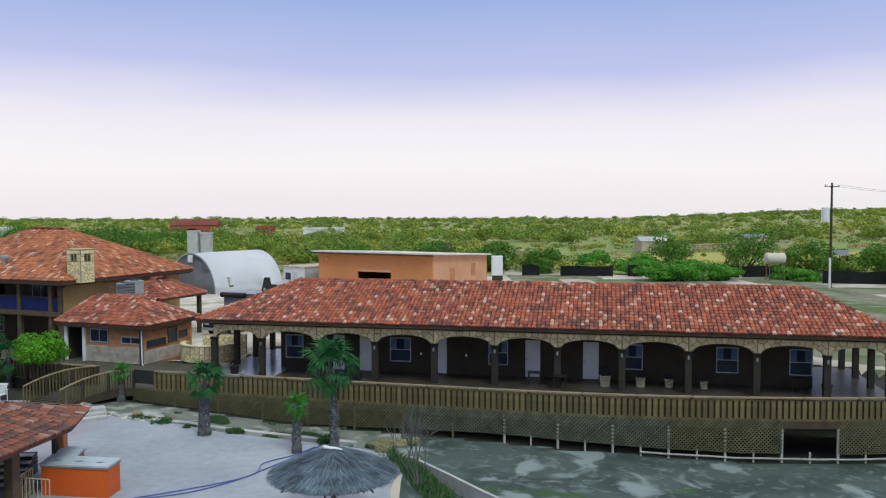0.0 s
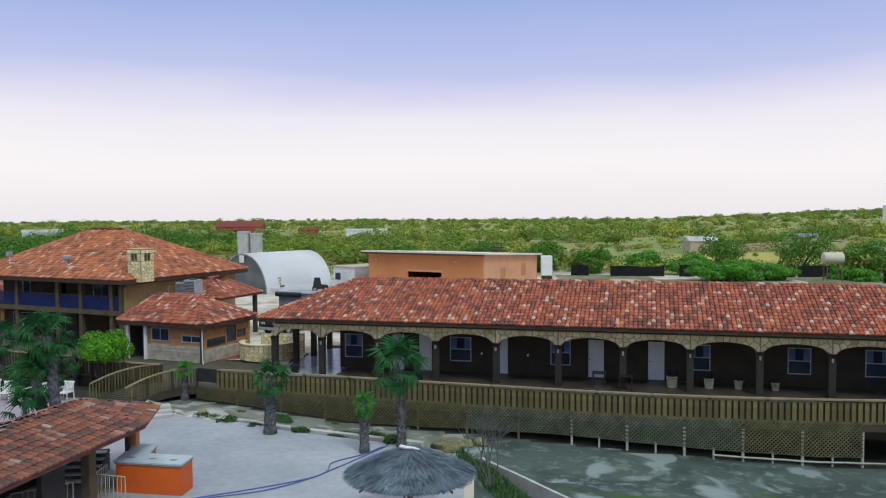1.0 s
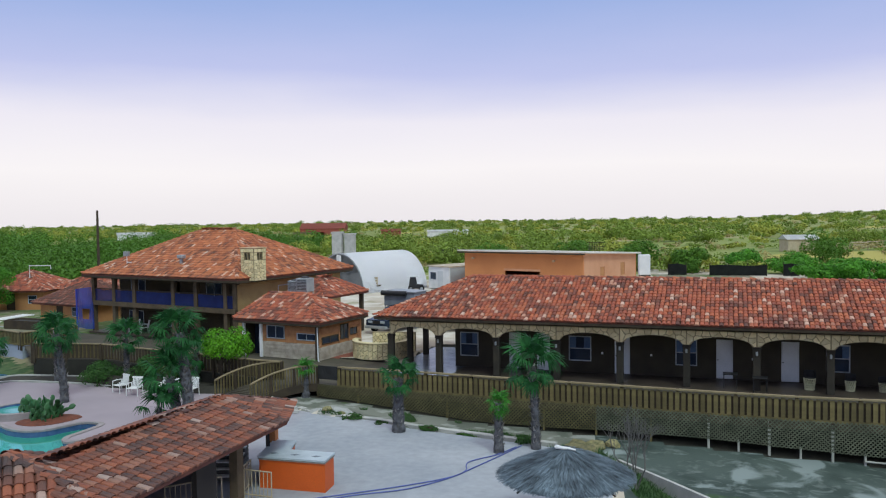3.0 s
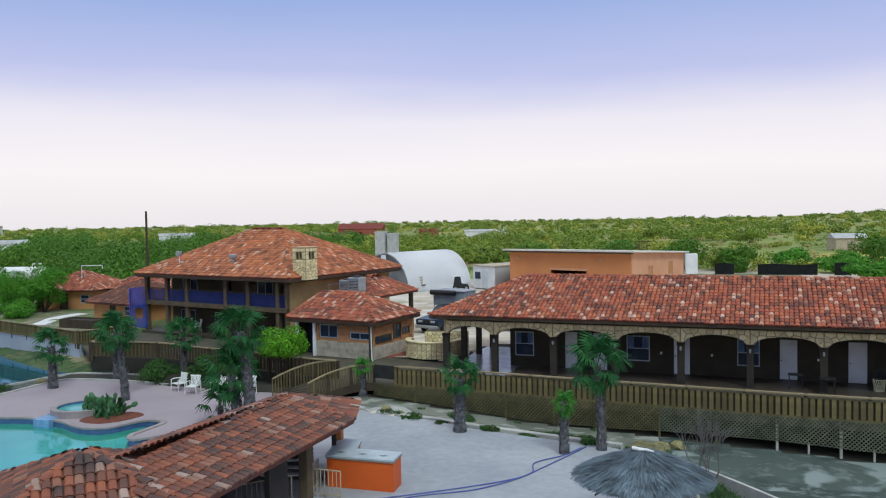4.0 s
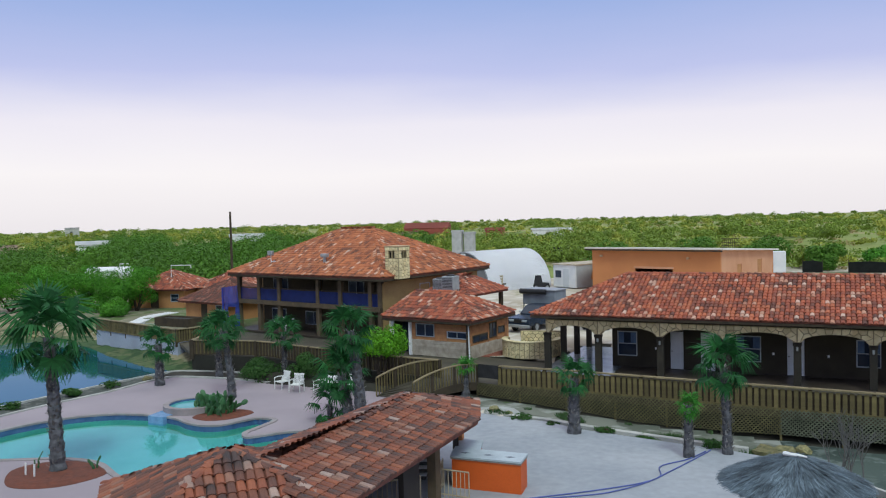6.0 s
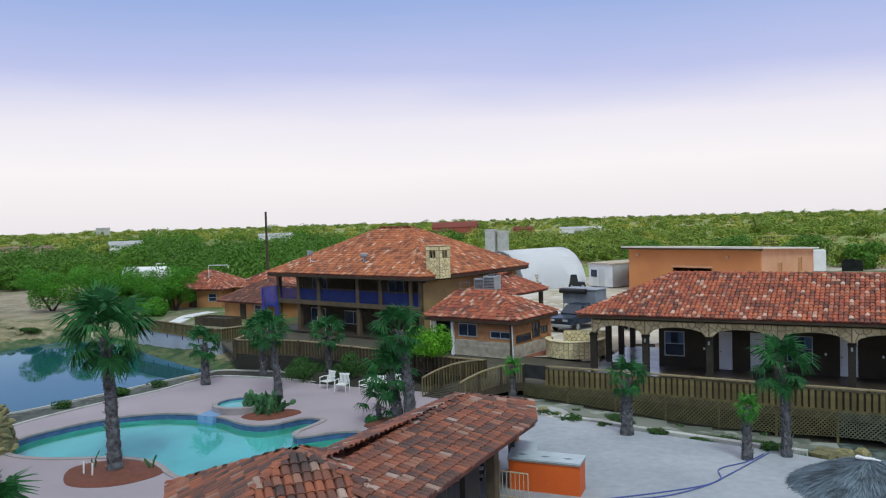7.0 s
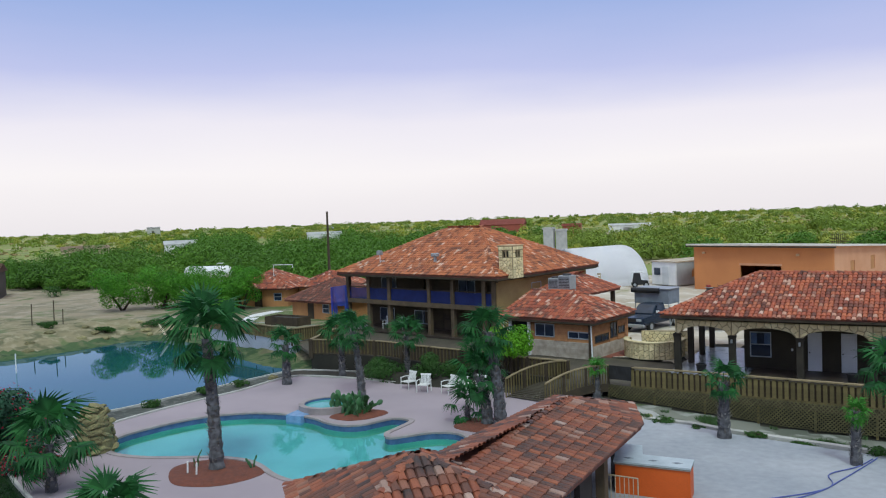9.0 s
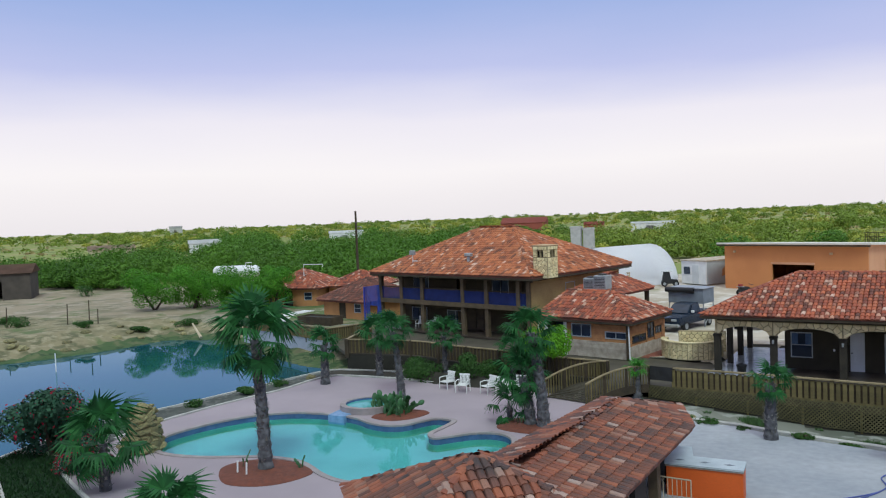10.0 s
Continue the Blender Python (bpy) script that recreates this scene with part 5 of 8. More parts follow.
M_CAP = material("chimney_cap", (0.55, 0.40, 0.24), (0.45, 0.30, 0.17))
part("cap", a_box(CU0 - 0.06, CU1 + 0.06, CV0 - 0.06, CV1 + 0.06, CZ1, CZ1 + 0.07, 0.01), M_CAP, chimney, "thin ochre cap slab")
part("flue", a_box(CU0 + 0.2, CU1 - 0.2, CV0 + 0.2, CV1 - 0.2, VENT0, VENT1 - 0.01), M_BLACK, chimney)
rnd = random.Random(5)
turn = Matrix(((0, -1, 0, CU1), (1, 0, 0, 0), (0, 0, 1, 0), (0, 0, 0, 1)))
for c0, c1, y_, m_ch, gaps_ in ((CU0, CU1, CV0, None, fo), (CV0, CV1, 0.0, turn, so)):
    stones_between(lambda u: CZ0, lambda u: VENT0 - 0.02, c0 + 0.02, c1 - 0.02, y_, chimney, rnd, 0.27, m=m_ch)
    stones_between(lambda u: VENT1 + 0.01, lambda u: CZ1 - 0.02, c0 + 0.02, c1 - 0.02, y_ - 0.02, chimney, rnd, 0.27, m=m_ch)
    for a, b in ((c0, gaps_[0][0]), (gaps_[1][1], c1)):
        stones_between(lambda u: VENT0, lambda u: VENT1, a + 0.01, b - 0.01, y_, chimney, rnd, 0.26, m=m_ch)

# floodlight and vent on the roof
def roof_z(v):
    return HZ + 3.2 * v / (HD / 2)


fl = part("floodlight", tube(bmesh.new(), [(-12.7, 1.3, roof_z(1.3) - 0.1), (-12.7, 1.3, roof_z(1.3) + 0.75)], 0.03, 6), M_WHITE, house, "floodlight on a white bracket")
part("lamp_head", a_box(-12.95, -12.45, 1.15, 1.4, roof_z(1.3) + 0.7, roof_z(1.3) + 1.05, 0.03), M_GREYMETAL, fl)
part("bracket", a_box(-12.7, -12.2, 1.27, 1.33, roof_z(1.3) + 0.2, roof_z(1.3) + 0.26), M_WHITE, fl)
vent = part("roof_vent", tube(bmesh.new(), [(-7.1, 1.6, roof_z(1.6) - 0.1), (-7.1, 1.6, roof_z(1.6) + 0.5)], 0.12, 8), M_GREYMETAL, house, "round metal roof vent")
part("cowl", a_box(-7.4, -6.8, 1.4, 1.8, roof_z(1.6) + 0.45, roof_z(1.6) + 0.72, 0.05), M_GREYMETAL, vent)

# plastic chairs on the lower porch
M_PLASTIC = material("white_plastic", (0.74, 0.75, 0.74), (0.62, 0.63, 0.63), rough=0.35, bump=0.02)


def slat_chair(m, label="white plastic slatted patio chair beside the pool", group="chairs beside the pool"):
    c = thing("patio_chair", m, label, "chair", group)
    part("seat", a_box(-0.29, 0.29, -0.28, 0.28, 0.38, 0.42, 0.015), M_PLASTIC, c)
    lean = pose(0, 0.26, 0.42, -14, 0, 0)
    back_ = part("backrest", box(bmesh.new(), -0.3, 0.3, -0.02, 0.02, 0.44, 0.53, lean), M_PLASTIC, c, "slatted back")
    for k in range(7):
        part("slat", box(bmesh.new(), -0.26 + 0.08 * k, -0.21 + 0.08 * k, -0.012, 0.012, 0.0, 0.46, lean), M_PLASTIC, back_)
    for s_ in (-1, 1):
        bm = bmesh.new()
        tube(bm, [(0.31 * s_, 0.33, 0.62), (0.33 * s_, 0.0, 0.64), (0.32 * s_, -0.28, 0.60)], 0.026, 6)
        part("armrest", bm, M_PLASTIC, c)
        for y in (-0.26, 0.27):
            bm = bmesh.new()
            tube(bm, [(0.31 * s_, y, 0.61 if y < 0 else 0.6), (0.32 * s_, y * 1.05, 0.0)], 0.024, 6)
            part("leg", bm, M_PLASTIC, c)
    return c


first = None
for x, y, a in ((-27.16, 42.65, -12), (-26.00, 41.99, 14), (-24.54, 41.90, -20), (-23.67, 41.64, 28), (-22.89, 42.09, 5)):
    m = pose(x, y, 0.0, 0, 0, a - 15)
    first = slat_chair(m) if first is None else copy_thing(first, m)
for u, a in ((-12.3, 20), (-11.2, -30)):
    m = house.matrix_basis @ pose(u, 1.5, 0.10, 0, 0, a)
    tagged(copy_thing(first, m), "white plastic patio chair on the house porch", "chair", "chairs on the house porch")

# ---- the annex ----
annex = thing("annex", pose(-17.75, 48.65, DECK, 0, 0, -19.9), "small board-clad annex with hipped red tile roof", "building")
xf, xh = hip_faces(-6.72, 0, 0, 5.35, 2.38, 1.38, (-5.9, -2.675))
tiled_roof(annex, xf, xh, 3)
part("eave_board", ring(bmesh.new(), [(-6.62, 0.1), (-0.1, 0.1), (-0.1, 5.25), (-6.62, 5.25)], [(-6.72, 0), (0, 0), (0, 5.35), (-6.72, 5.35)], 2.14, 2.27), M_WOOD, annex)
part("ceiling", a_box(-6.6, -0.12, 0.12, 5.2, 2.10, 2.14), M_WALLB, annex)
FWIN = [(-4.4, -3.0, 1.2, 2.02), (-2.05, -0.6, 1.2, 1.64)]
lower = part("lower_wall", wall_panel(-4.75, -0.4, 0, 1.0, 0.47, 0.18, []), M_WALLWHITE, annex, "pale weathered horizontal boards")
M_PLANK = material("weathered_plank", (0.46, 0.40, 0.33), (0.30, 0.25, 0.20), scale=2.5, fine=24, vary="object", spread=0.14)
M_PLANK_RED = material("stained_plank", (0.42, 0.20, 0.085), (0.30, 0.13, 0.055), scale=2.5, fine=24, vary="object", spread=0.14)


def planks(parent, u0, u1, z0, z1, v, mat_, holes=(), m=None, step=0.19):
    """Lapped boards on a wall, cut round the openings."""
    z = z0
    while z < z1 - 0.03:
        top = min(z + step, z1)
        cuts = sorted((h[0] - 0.03, h[1] + 0.03) for h in holes if h[2] - 0.02 < top and h[3] + 0.02 > z)
        at_ = u0
        for a, b in cuts + [(u1, u1)]:
            if a - at_ > 0.06:
                bm_p = bmesh.new()
                lo = [bm_p.verts.new(p) for p in ((at_, v - 0.045, z), (a, v - 0.045, z), (a, v - 0.018, top - 0.006), (at_, v - 0.018, top - 0.006))]
                hi = [bm_p.verts.new(p) for p in ((at_, v, z), (a, v, z), (a, v, top - 0.006), (at_, v, top - 0.006))]
                bm_p.faces.new(lo)
                for q in range(4):
                    bm_p.faces.new((lo[q], hi[q], hi[(q + 1) % 4], lo[(q + 1) % 4]))
                bmesh.ops.recalc_face_normals(bm_p, faces=bm_p.faces)
                if m is not None:
                    bmesh.ops.transform(bm_p, matrix=m, verts=bm_p.verts)
                part("plank", bm_p, mat_, parent)
            at_ = max(at_, b)
        z += step


planks(lower, -4.75, -0.42, 0.02, 1.0, 0.47, M_PLANK)
upper = part("upper_wall", wall_panel(-4.75, -0.4, 1.0, 2.1, 0.47, 0.18, FWIN), M_ORANGEBOARD, annex, "orange-brown boards")
planks(upper, -4.75, -0.42, 1.0, 2.1, 0.47, M_PLANK_RED, FWIN)
lower = part("lower_wall", a_box(-0.6, -0.42, 0.65, 4.9, 0, 0.8), M_WALLWHITE, annex)
EAST = Matrix(((0, -1, 0, -0.42), (1, 0, 0, 0), (0, 0, 1, 0), (0, 0, 0, 1)))
planks(lower, 0.5, 4.9, 0.02, 0.8, 0.0, M_PLANK, m=EAST)
sw = wall_panel(0.65, 4.9, 0.8, 2.1, 0, 0.18, [(0.75, 2.5, 0.95, 1.4), (2.7, 3.6, 1.0, 1.95), (3.75, 4.6, 1.15, 1.6)])
bmesh.ops.transform(sw, matrix=EAST, verts=sw.verts)
upper = part("upper_wall", sw, M_ORANGEBOARD, annex, "orange-brown boards")
planks(upper, 0.5, 4.9, 0.8, 2.1, 0.0, M_PLANK_RED, [(0.75, 2.5, 0.95, 1.4), (2.7, 3.6, 1.0, 1.95), (3.75, 4.6, 1.15, 1.6)], EAST)
for a, b, c, d in ((0.75, 2.5, 0.95, 1.4), (2.7, 3.6, 1.0, 1.95), (3.75, 4.6, 1.15, 1.6)):
    window(annex, a, b, c, d, -0.4, along="v", mullion="v", curtain=False, frame=M_WOOD)
part("back_wall", a_box(-6.3, -0.4, 4.9, 5.1, 0, 2.1), M_ORANGEBOARD, annex)
part("left_wall", a_box(-6.3, -6.1, 0.45, 4.9, 0, 2.1), M_WALLB, annex)
part("entry_wall", a_box(-6.1, -4.75, 1.3, 1.45, 0, 2.1), M_GLASS, annex, "dark glazed entry")
part("entry_return", a_box(-4.9, -4.75, 0.65, 1.45, 0, 2.1), M_ORANGEBOARD, annex)
for a, b, c, d in FWIN:
    window(annex, a, b, c, d, 0.45, mullion="v", curtain=False)
for u, v in ((-0.5, 0.42), (-4.8, 0.4), (-6.2, 0.4)):
    part("corner_post", a_box(u - 0.09, u + 0.09, v - 0.09, v + 0.09, 0, 2.12), M_WOOD if u > -1 else M_WHITE, annex)
bm = tube(bmesh.new(), [(-0.38, 0.28, 2.2), (-0.34, 0.25, 1.0), (-0.3, 0.22, 0.1), (-0.15, 0.1, 0.05)], 0.04, 6)
part("downpipe", bm, M_WHITE, annex, "white downpipe")


def ac_unit(m):
    a = thing("ac_unit", m, "grey metal air-conditioning unit on a roof stand", "air conditioner", "air-conditioning units")
    part("body", a_box(-0.5, 0.5, -0.45, 0.45, 0.35, 1.35, 0.03), M_GREYMETAL, a)
    bm = bmesh.new()
    for k in range(7):
        box(bm, -0.42, 0.42, -0.475, -0.455, 0.5 + 0.11 * k, 0.545 + 0.11 * k)
    part("grille", bm, M_BLACK, a, "dark louvres")
    bm = bmesh.new()
    bmesh.ops.create_cone(bm, cap_ends=True, segments=16, radius1=0.34, radius2=0.3, depth=0.1)
    bmesh.ops.translate(bm, vec=(0, 0, 1.4), verts=bm.verts)
    part("fan_guard", bm, M_BLACK, a)
    for x in (-0.42, 0.42):
        for y in (-0.38, 0.38):
            part("leg", a_box(x - 0.03, x + 0.03, y - 0.03, y + 0.03, -0.9, 0.36), M_GREYMETAL, a)
    return a


a1 = ac_unit(annex.matrix_basis @ pose(-4.35, 4.4, 3.45) @ Matrix.Scale(0.9, 4))
copy_thing(a1, annex.matrix_basis @ pose(-5.45, 4.7, 3.45, 0, 0, 8) @ Matrix.Scale(0.82, 4))

# rear porch behind the annex
rear = thing("rear_porch", pose(-18.15, 62.15, DECK, 0, 0, -19.84), "open rear porch with a low red tile roof", "porch")
rf, rh = hip_faces(-4.2, 0.0, -5.0, 0.5, 3.0, 1.15)
tiled_roof(rear, rf, rh, 6)
for u, v in ((-0.4, -4.6), (-0.4, 0.1), (-3.9, -4.6)):
    part("post", a_box(u - 0.13, u + 0.13, v - 0.13, v + 0.13, 0, 2.95), M_WOOD, rear)
part("beam", a_box(-4.0, -0.2, -4.75, -4.55, 2.7, 2.92), M_WOOD, rear)

# ---- curved stone garden wall ----
swall = thing("stone_wall", pose(-14.61, 51.47, DECK), "low curved garden wall of cream fieldstone", "wall")
rnd = random.Random(8)
CAP = list(range(165, 376, 10))
arc = [(1.75 * math.cos(radians(a)), 1.75 * math.sin(radians(a))) for a in range(165, 376, 10)]
bm = bmesh.new()
for p, q in zip(arc, arc[1:]):
    d = Vector((q[0] - p[0], q[1] - p[1], 0))
    box(bm, -0.02, d.length + 0.02, 0, 0.3, 0, 1.0, Matrix.Translation((p[0], p[1], 0)) @ Matrix.Rotation(math.atan2(d.y, d.x), 4, "Z"))
core = part("core", bm, M_MORTAR, swall)
for p, q in zip(arc, arc[1:]):
    d = Vector((q[0] - p[0], q[1] - p[1], 0))
    stones_between(lambda u: 0.0, lambda u: 0.98, 0.0, d.length, 0.0, core, rnd, 0.3, m=Matrix.Translation((p[0], p[1], 0)) @ Matrix.Rotation(math.atan2(d.y, d.x), 4, "Z"))
part("coping", ring(bmesh.new(), [(1.45 * math.cos(radians(a)), 1.45 * math.sin(radians(a))) for a in CAP] + [(1.46 * math.cos(radians(a)), 1.46 * math.sin(radians(a))) for a in CAP[::-1]], [(1.82 * math.cos(radians(a)), 1.82 * math.sin(radians(a))) for a in CAP] + [(1.47 * math.cos(radians(a)), 1.47 * math.sin(radians(a))) for a in CAP[::-1]], 0.98, 1.04), M_STONE, swall, "pale stone coping")
bm = a_box(-0.9, 1.9, 1.5, 1.8, 0, 1.25)
back = part("back_wall", bm, M_MORTAR, swall)
stones_between(lambda u: 0.0, lambda u: 1.22, -0.9, 1.9, 1.5, back, rnd, 0.3)

# ---- the bar pavilion ----
TILE_ONE = tile_mesh()
pavilion = thing("bar_pavilion", Matrix.Identity(4), "open bar pavilion with dark walls and old clay tile roof", "pavilion")
PZ, PR_ = 2.20, 2.90
E0, E1, E2, E3, E4 = (-14.79, 18.97, PZ), (-13.09, 28.77, PZ), (-13.74, 31.75, PZ), (-16.42, 30.57, PZ + 0.4), (-18.48, 21.66, PZ + 0.4)
R0, R1 = (-17.04, 20.63, PR_ - 0.1), (-15.73, 29.37, PR_)
pf = [[E0, E1, R1, R0], [E1, E2, R1], [E2, E3, R1], [E3, E4, R0, R1]]
ph = [(E1, R1), (E2, R1), (E3, R1), (R0, R1)]
HX = (-18.12, 20.66, 3.3)
hexa = [(HX[0] + 4.55 * math.cos(radians(a)), HX[1] + 4.55 * math.sin(radians(a)), 1.8) for a in (170, 260, 350, 440)]
qf = [[hexa[k], hexa[(k + 1) % 4], HX] for k in range(4)]
qh = [(h_, HX) for h_ in hexa]
rnd = random.Random(21)
single = 0
for faces, hips, name in ((pf, ph, "roof"), (qf, qh, "front_roof")):
    body = part(name, roof_body(faces, 0.1), M_UNDER, pavilion, "roof of mottled clay barrel tiles")
    rest, caps = [], []
    big = Matrix.Diagonal((1.12, 1.08, 1.1, 1))
    for i, f in enumerate(faces):
        for m in tile_places(f, rnd, (0.25, 0.37)):
            near = (name == "roof" and i in (0, 1)) or (name == "front_roof" and i in (0, 1))
            if near and single < 300:
                share("roof_tile", TILE_ONE, body, m @ big)
                single += 1
            else:
                rest.append(m @ big)
    for a, b in hips:
        caps += [m @ Matrix.Diagonal((1.0, 1.1, 0.75, 1)) for m in hip_places(a, b, rnd, 0.42)]
    joined_tiles("roof_tiles", rest, body, mat_=M_TILE_OLD)
    joined_tiles("ridge_tiles", caps, body, mat_=M_TILE_OLD)
bm = bmesh.new()
bm.faces.new([bm.verts.new((p[0], p[1], p[2] - 0.01)) for p in (E0, R0, E4)])
bmesh.ops.solidify(bm, geom=bm.faces[:], thickness=0.12)
part("valley_mortar", bm, M_UNDER, pavilion, "mortar closing the valley between the roofs")
M_DARKWALL = material("near_black_wall", (0.030, 0.024, 0.020), (0.018, 0.015, 0.013), rough=0.7)


def plan_wall(a, b, z0, z1, thick, mat_, name, label=""):
    d = Vector((b[0] - a[0], b[1] - a[1], 0))
    return part(name, box(bmesh.new(), 0, d.length, -thick / 2, thick / 2, z0, z1, Matrix.Translation((a[0], a[1], 0)) @ Matrix.Rotation(math.atan2(d.y, d.x), 4, "Z")), mat_, pavilion, label)


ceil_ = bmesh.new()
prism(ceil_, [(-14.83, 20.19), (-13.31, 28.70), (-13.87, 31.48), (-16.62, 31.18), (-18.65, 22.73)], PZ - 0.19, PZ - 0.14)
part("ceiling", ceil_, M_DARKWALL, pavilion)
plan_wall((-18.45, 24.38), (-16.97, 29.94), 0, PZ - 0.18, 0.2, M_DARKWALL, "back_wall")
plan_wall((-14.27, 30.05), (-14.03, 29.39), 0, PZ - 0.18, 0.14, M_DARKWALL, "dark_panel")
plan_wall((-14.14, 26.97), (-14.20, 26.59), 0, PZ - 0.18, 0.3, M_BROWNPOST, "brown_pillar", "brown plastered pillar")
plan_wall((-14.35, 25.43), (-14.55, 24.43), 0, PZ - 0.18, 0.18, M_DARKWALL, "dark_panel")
plan_wall((-14.70, 24.07), (-15.26, 21.43), 0, 1.0, 0.6, material("grey_counter", (0.28, 0.30, 0.32), (0.2, 0.22, 0.24), rough=0.4), "counter", "grey bar counter")
for x, y in ((-14.17, 30.28), (-16.77, 30.21)):
    part("column", a_box(x - 0.17, x + 0.17, y - 0.17, y + 0.17, 0, PZ - 0.17, 0.01), M_ORANGE, pavilion, "orange plastered column")
for k in range(3):
    x, y = HX[0] + (hexa[k][0] - HX[0]) * 0.86, HX[1] + (hexa[k][1] - HX[1]) * 0.86
    part("column", a_box(x - 0.15, x + 0.15, y - 0.15, y + 0.15, 0, 1.9, 0.01), M_ORANGE, pavilion, "orange plastered column")

# striped steps behind the pavilion
M_STRIPE = material("dark_step_riser", (0.10, 0.11, 0.11))
st = thing("striped_steps", pose(-15.80, 28.77, 0, 0, 0, 8), "flight of steps with white treads and dark risers", "steps")
for k in range(5):
    part("step", a_box(-0.75, 0.75, 0.34 * k, 2.0, 0.16 * k, 0.16 * k + 0.13, 0.01), M_STRIPE, st)
    part("tread", a_box(-0.77, 0.77, 0.34 * k - 0.03, 0.34 * k + 0.31, 0.16 * k + 0.13, 0.16 * k + 0.16), M_WHITE, st, "white tread")

# ---- the orange bar counter ----
M_BARORANGE = material("bright_orange_paint", (0.68, 0.115, 0.012), (0.60, 0.095, 0.01), rough=0.55, scale=0.8, bump=0.08)
M_BARTOP = material("bar_top_tile", (0.48, 0.54, 0.58), (0.38, 0.44, 0.48), rough=0.4, scale=2)
bar = thing("bar_counter", Matrix.Identity(4), "orange bar counter with a pale tiled top on the terrace", "counter")
L1 = [(-13.94, 28.26), (-11.49, 27.93), (-11.43, 28.82), (-13.15, 29.07), (-13.29, 30.20), (-14.07, 30.33)]
part("base", prism(bmesh.new(), L1, 0.0, 1.0), M_BARORANGE, bar)
top = part("top", prism(bmesh.new(), grown(L1, 0.07), 1.06, 1.12), M_BARTOP, bar, "pale tiled top with dark diamonds")
edge_ = prism(bmesh.new(), grown(L1, 0.05), 1.0, 1.06)
part("edge_tiles", edge_, material("mosaic_edge", (0.20, 0.17, 0.13), (0.32, 0.30, 0.27), scale=9, fine=60), bar, "mosaic tile edge")
for x, y in ((-13.53, 28.60), (-12.70, 28.47), (-11.92, 28.35)):
    bm = bmesh.new()
    bm.faces.new([bm.verts.new((x + a, y + b, 1.124)) for a, b in ((-0.2, 0), (0, -0.1), (0.2, 0), (0, 0.1))])
    part("diamond_tile", bm, material("diamond_inlay", (0.22, 0.25, 0.30)), top, "dark diamond tile")

# beige metal railings by the bar
M_BEIGE = material("beige_metal", (0.48, 0.40, 0.28), (0.40, 0.33, 0.22), rough=0.5)


def metal_rail(a, b, h=0.95, label="beige painted metal railing by the bar"):
    r = thing("metal_railing", Matrix.Identity(4), label, "railing", "metal railings")
    a, b = Vector((*a, 0)), Vector((*b, 0))
    for z in (0.12, h):
        part("rail", tube(bmesh.new(), [a + Vector((0, 0, z)), b + Vector((0, 0, z))], 0.025, 6), M_BEIGE, r)
    n_ = max(2, round((b - a).length / 0.16))
    for k in range(n_ + 1):
        p = a + (b - a) * k / n_
        part("bar", tube(bmesh.new(), [p, p + Vector((0, 0, h))], 0.022 if k in (0, n_) else 0.014, 6), M_BEIGE, r)


metal_rail((-13.06, 27.01), (-14.24, 27.27)), metal_rail((-14.24, 27.27), (-14.28, 28.34)), metal_rail((-14.54, 26.43), (-15.92, 25.24))

# ---- the thatched umbrella ----
M_THATCH = material("grey_palm_thatch", (0.15, 0.20, 0.245), (0.06, 0.08, 0.10), rough=0.95, scale=1.5, vary="piece", spread=0.45, bump=0.2)
PX, PY = -3.42, 25.36
palapa = thing("palapa_umbrella", pose(PX, PY, 0), "round grey palm-thatch umbrella on a timber pole", "umbrella")
part("pole", tube(bmesh.new(), [(0, 0, -0.05), (0, 0, 2.2)], 0.09, 8), M_WOOD, palapa)
PR, PT, PB = 1.98, 2.52, 1.72
bm = bmesh.new()
bmesh.ops.create_cone(bm, cap_ends=False, segments=32, radius1=PR - 0.12, radius2=0.02, depth=PT - PB)
bmesh.ops.translate(bm, vec=(0, 0, (PT + PB) / 2 - 0.08), verts=bm.verts)
part("under_thatch", bm, M_THATCH, palapa)
for k in range(8):
    a = 2 * math.pi * k / 8
    part("rafter", tube(bmesh.new(), [(0, 0, PT - 0.22), (PR * 0.97 * math.cos(a), PR * 0.97 * math.sin(a), PB - 0.16)], 0.03, 5), M_WOOD, palapa)
rnd = random.Random(31)
vs, fs = [], []
for k in range(5200):
    r0 = math.sqrt(rnd.uniform(0.0, 1.0)) * (PR - 0.15)
    a = rnd.uniform(0, 2 * math.pi)
    da = rnd.uniform(-0.16, 0.16)
    ln = rnd.uniform(0.3, 0.62)
    r1 = min(r0 + ln, PR + rnd.uniform(0, 0.12))
    z = lambda r: PT - (PT - PB) * (r / PR) ** 1.15
    lift0, lift1 = rnd.uniform(-0.02, 0.03), rnd.uniform(0.0, 0.10)
    p0 = Vector((r0 * math.cos(a), r0 * math.sin(a), z(r0) + lift0))
    p1 = Vector((r1 * math.cos(a + da / max(r1, 0.5)), r1 * math.sin(a + da / max(r1, 0.5)), z(min(r1, PR)) + lift1 - (0.22 * max(0, r1 - PR + 0.25))))
    w = Vector((-math.sin(a), math.cos(a), 0)) * rnd.uniform(0.01, 0.024)
    n0 = len(vs)
    vs += [tuple(p0 - w), tuple(p0 + w), tuple(p1 + w * 0.4), tuple(p1 - w * 0.4)]
    fs.append((n0, n0 + 1, n0 + 2, n0 + 3))
me = bpy.data.meshes.new("thatch")
me.from_pydata(vs, [], fs)
me.materials.append(M_THATCH)
th = new("thatch", me)
th.parent = palapa
tagged(th, "shaggy dry palm fronds", kind="stuff")
bm = bmesh.new()
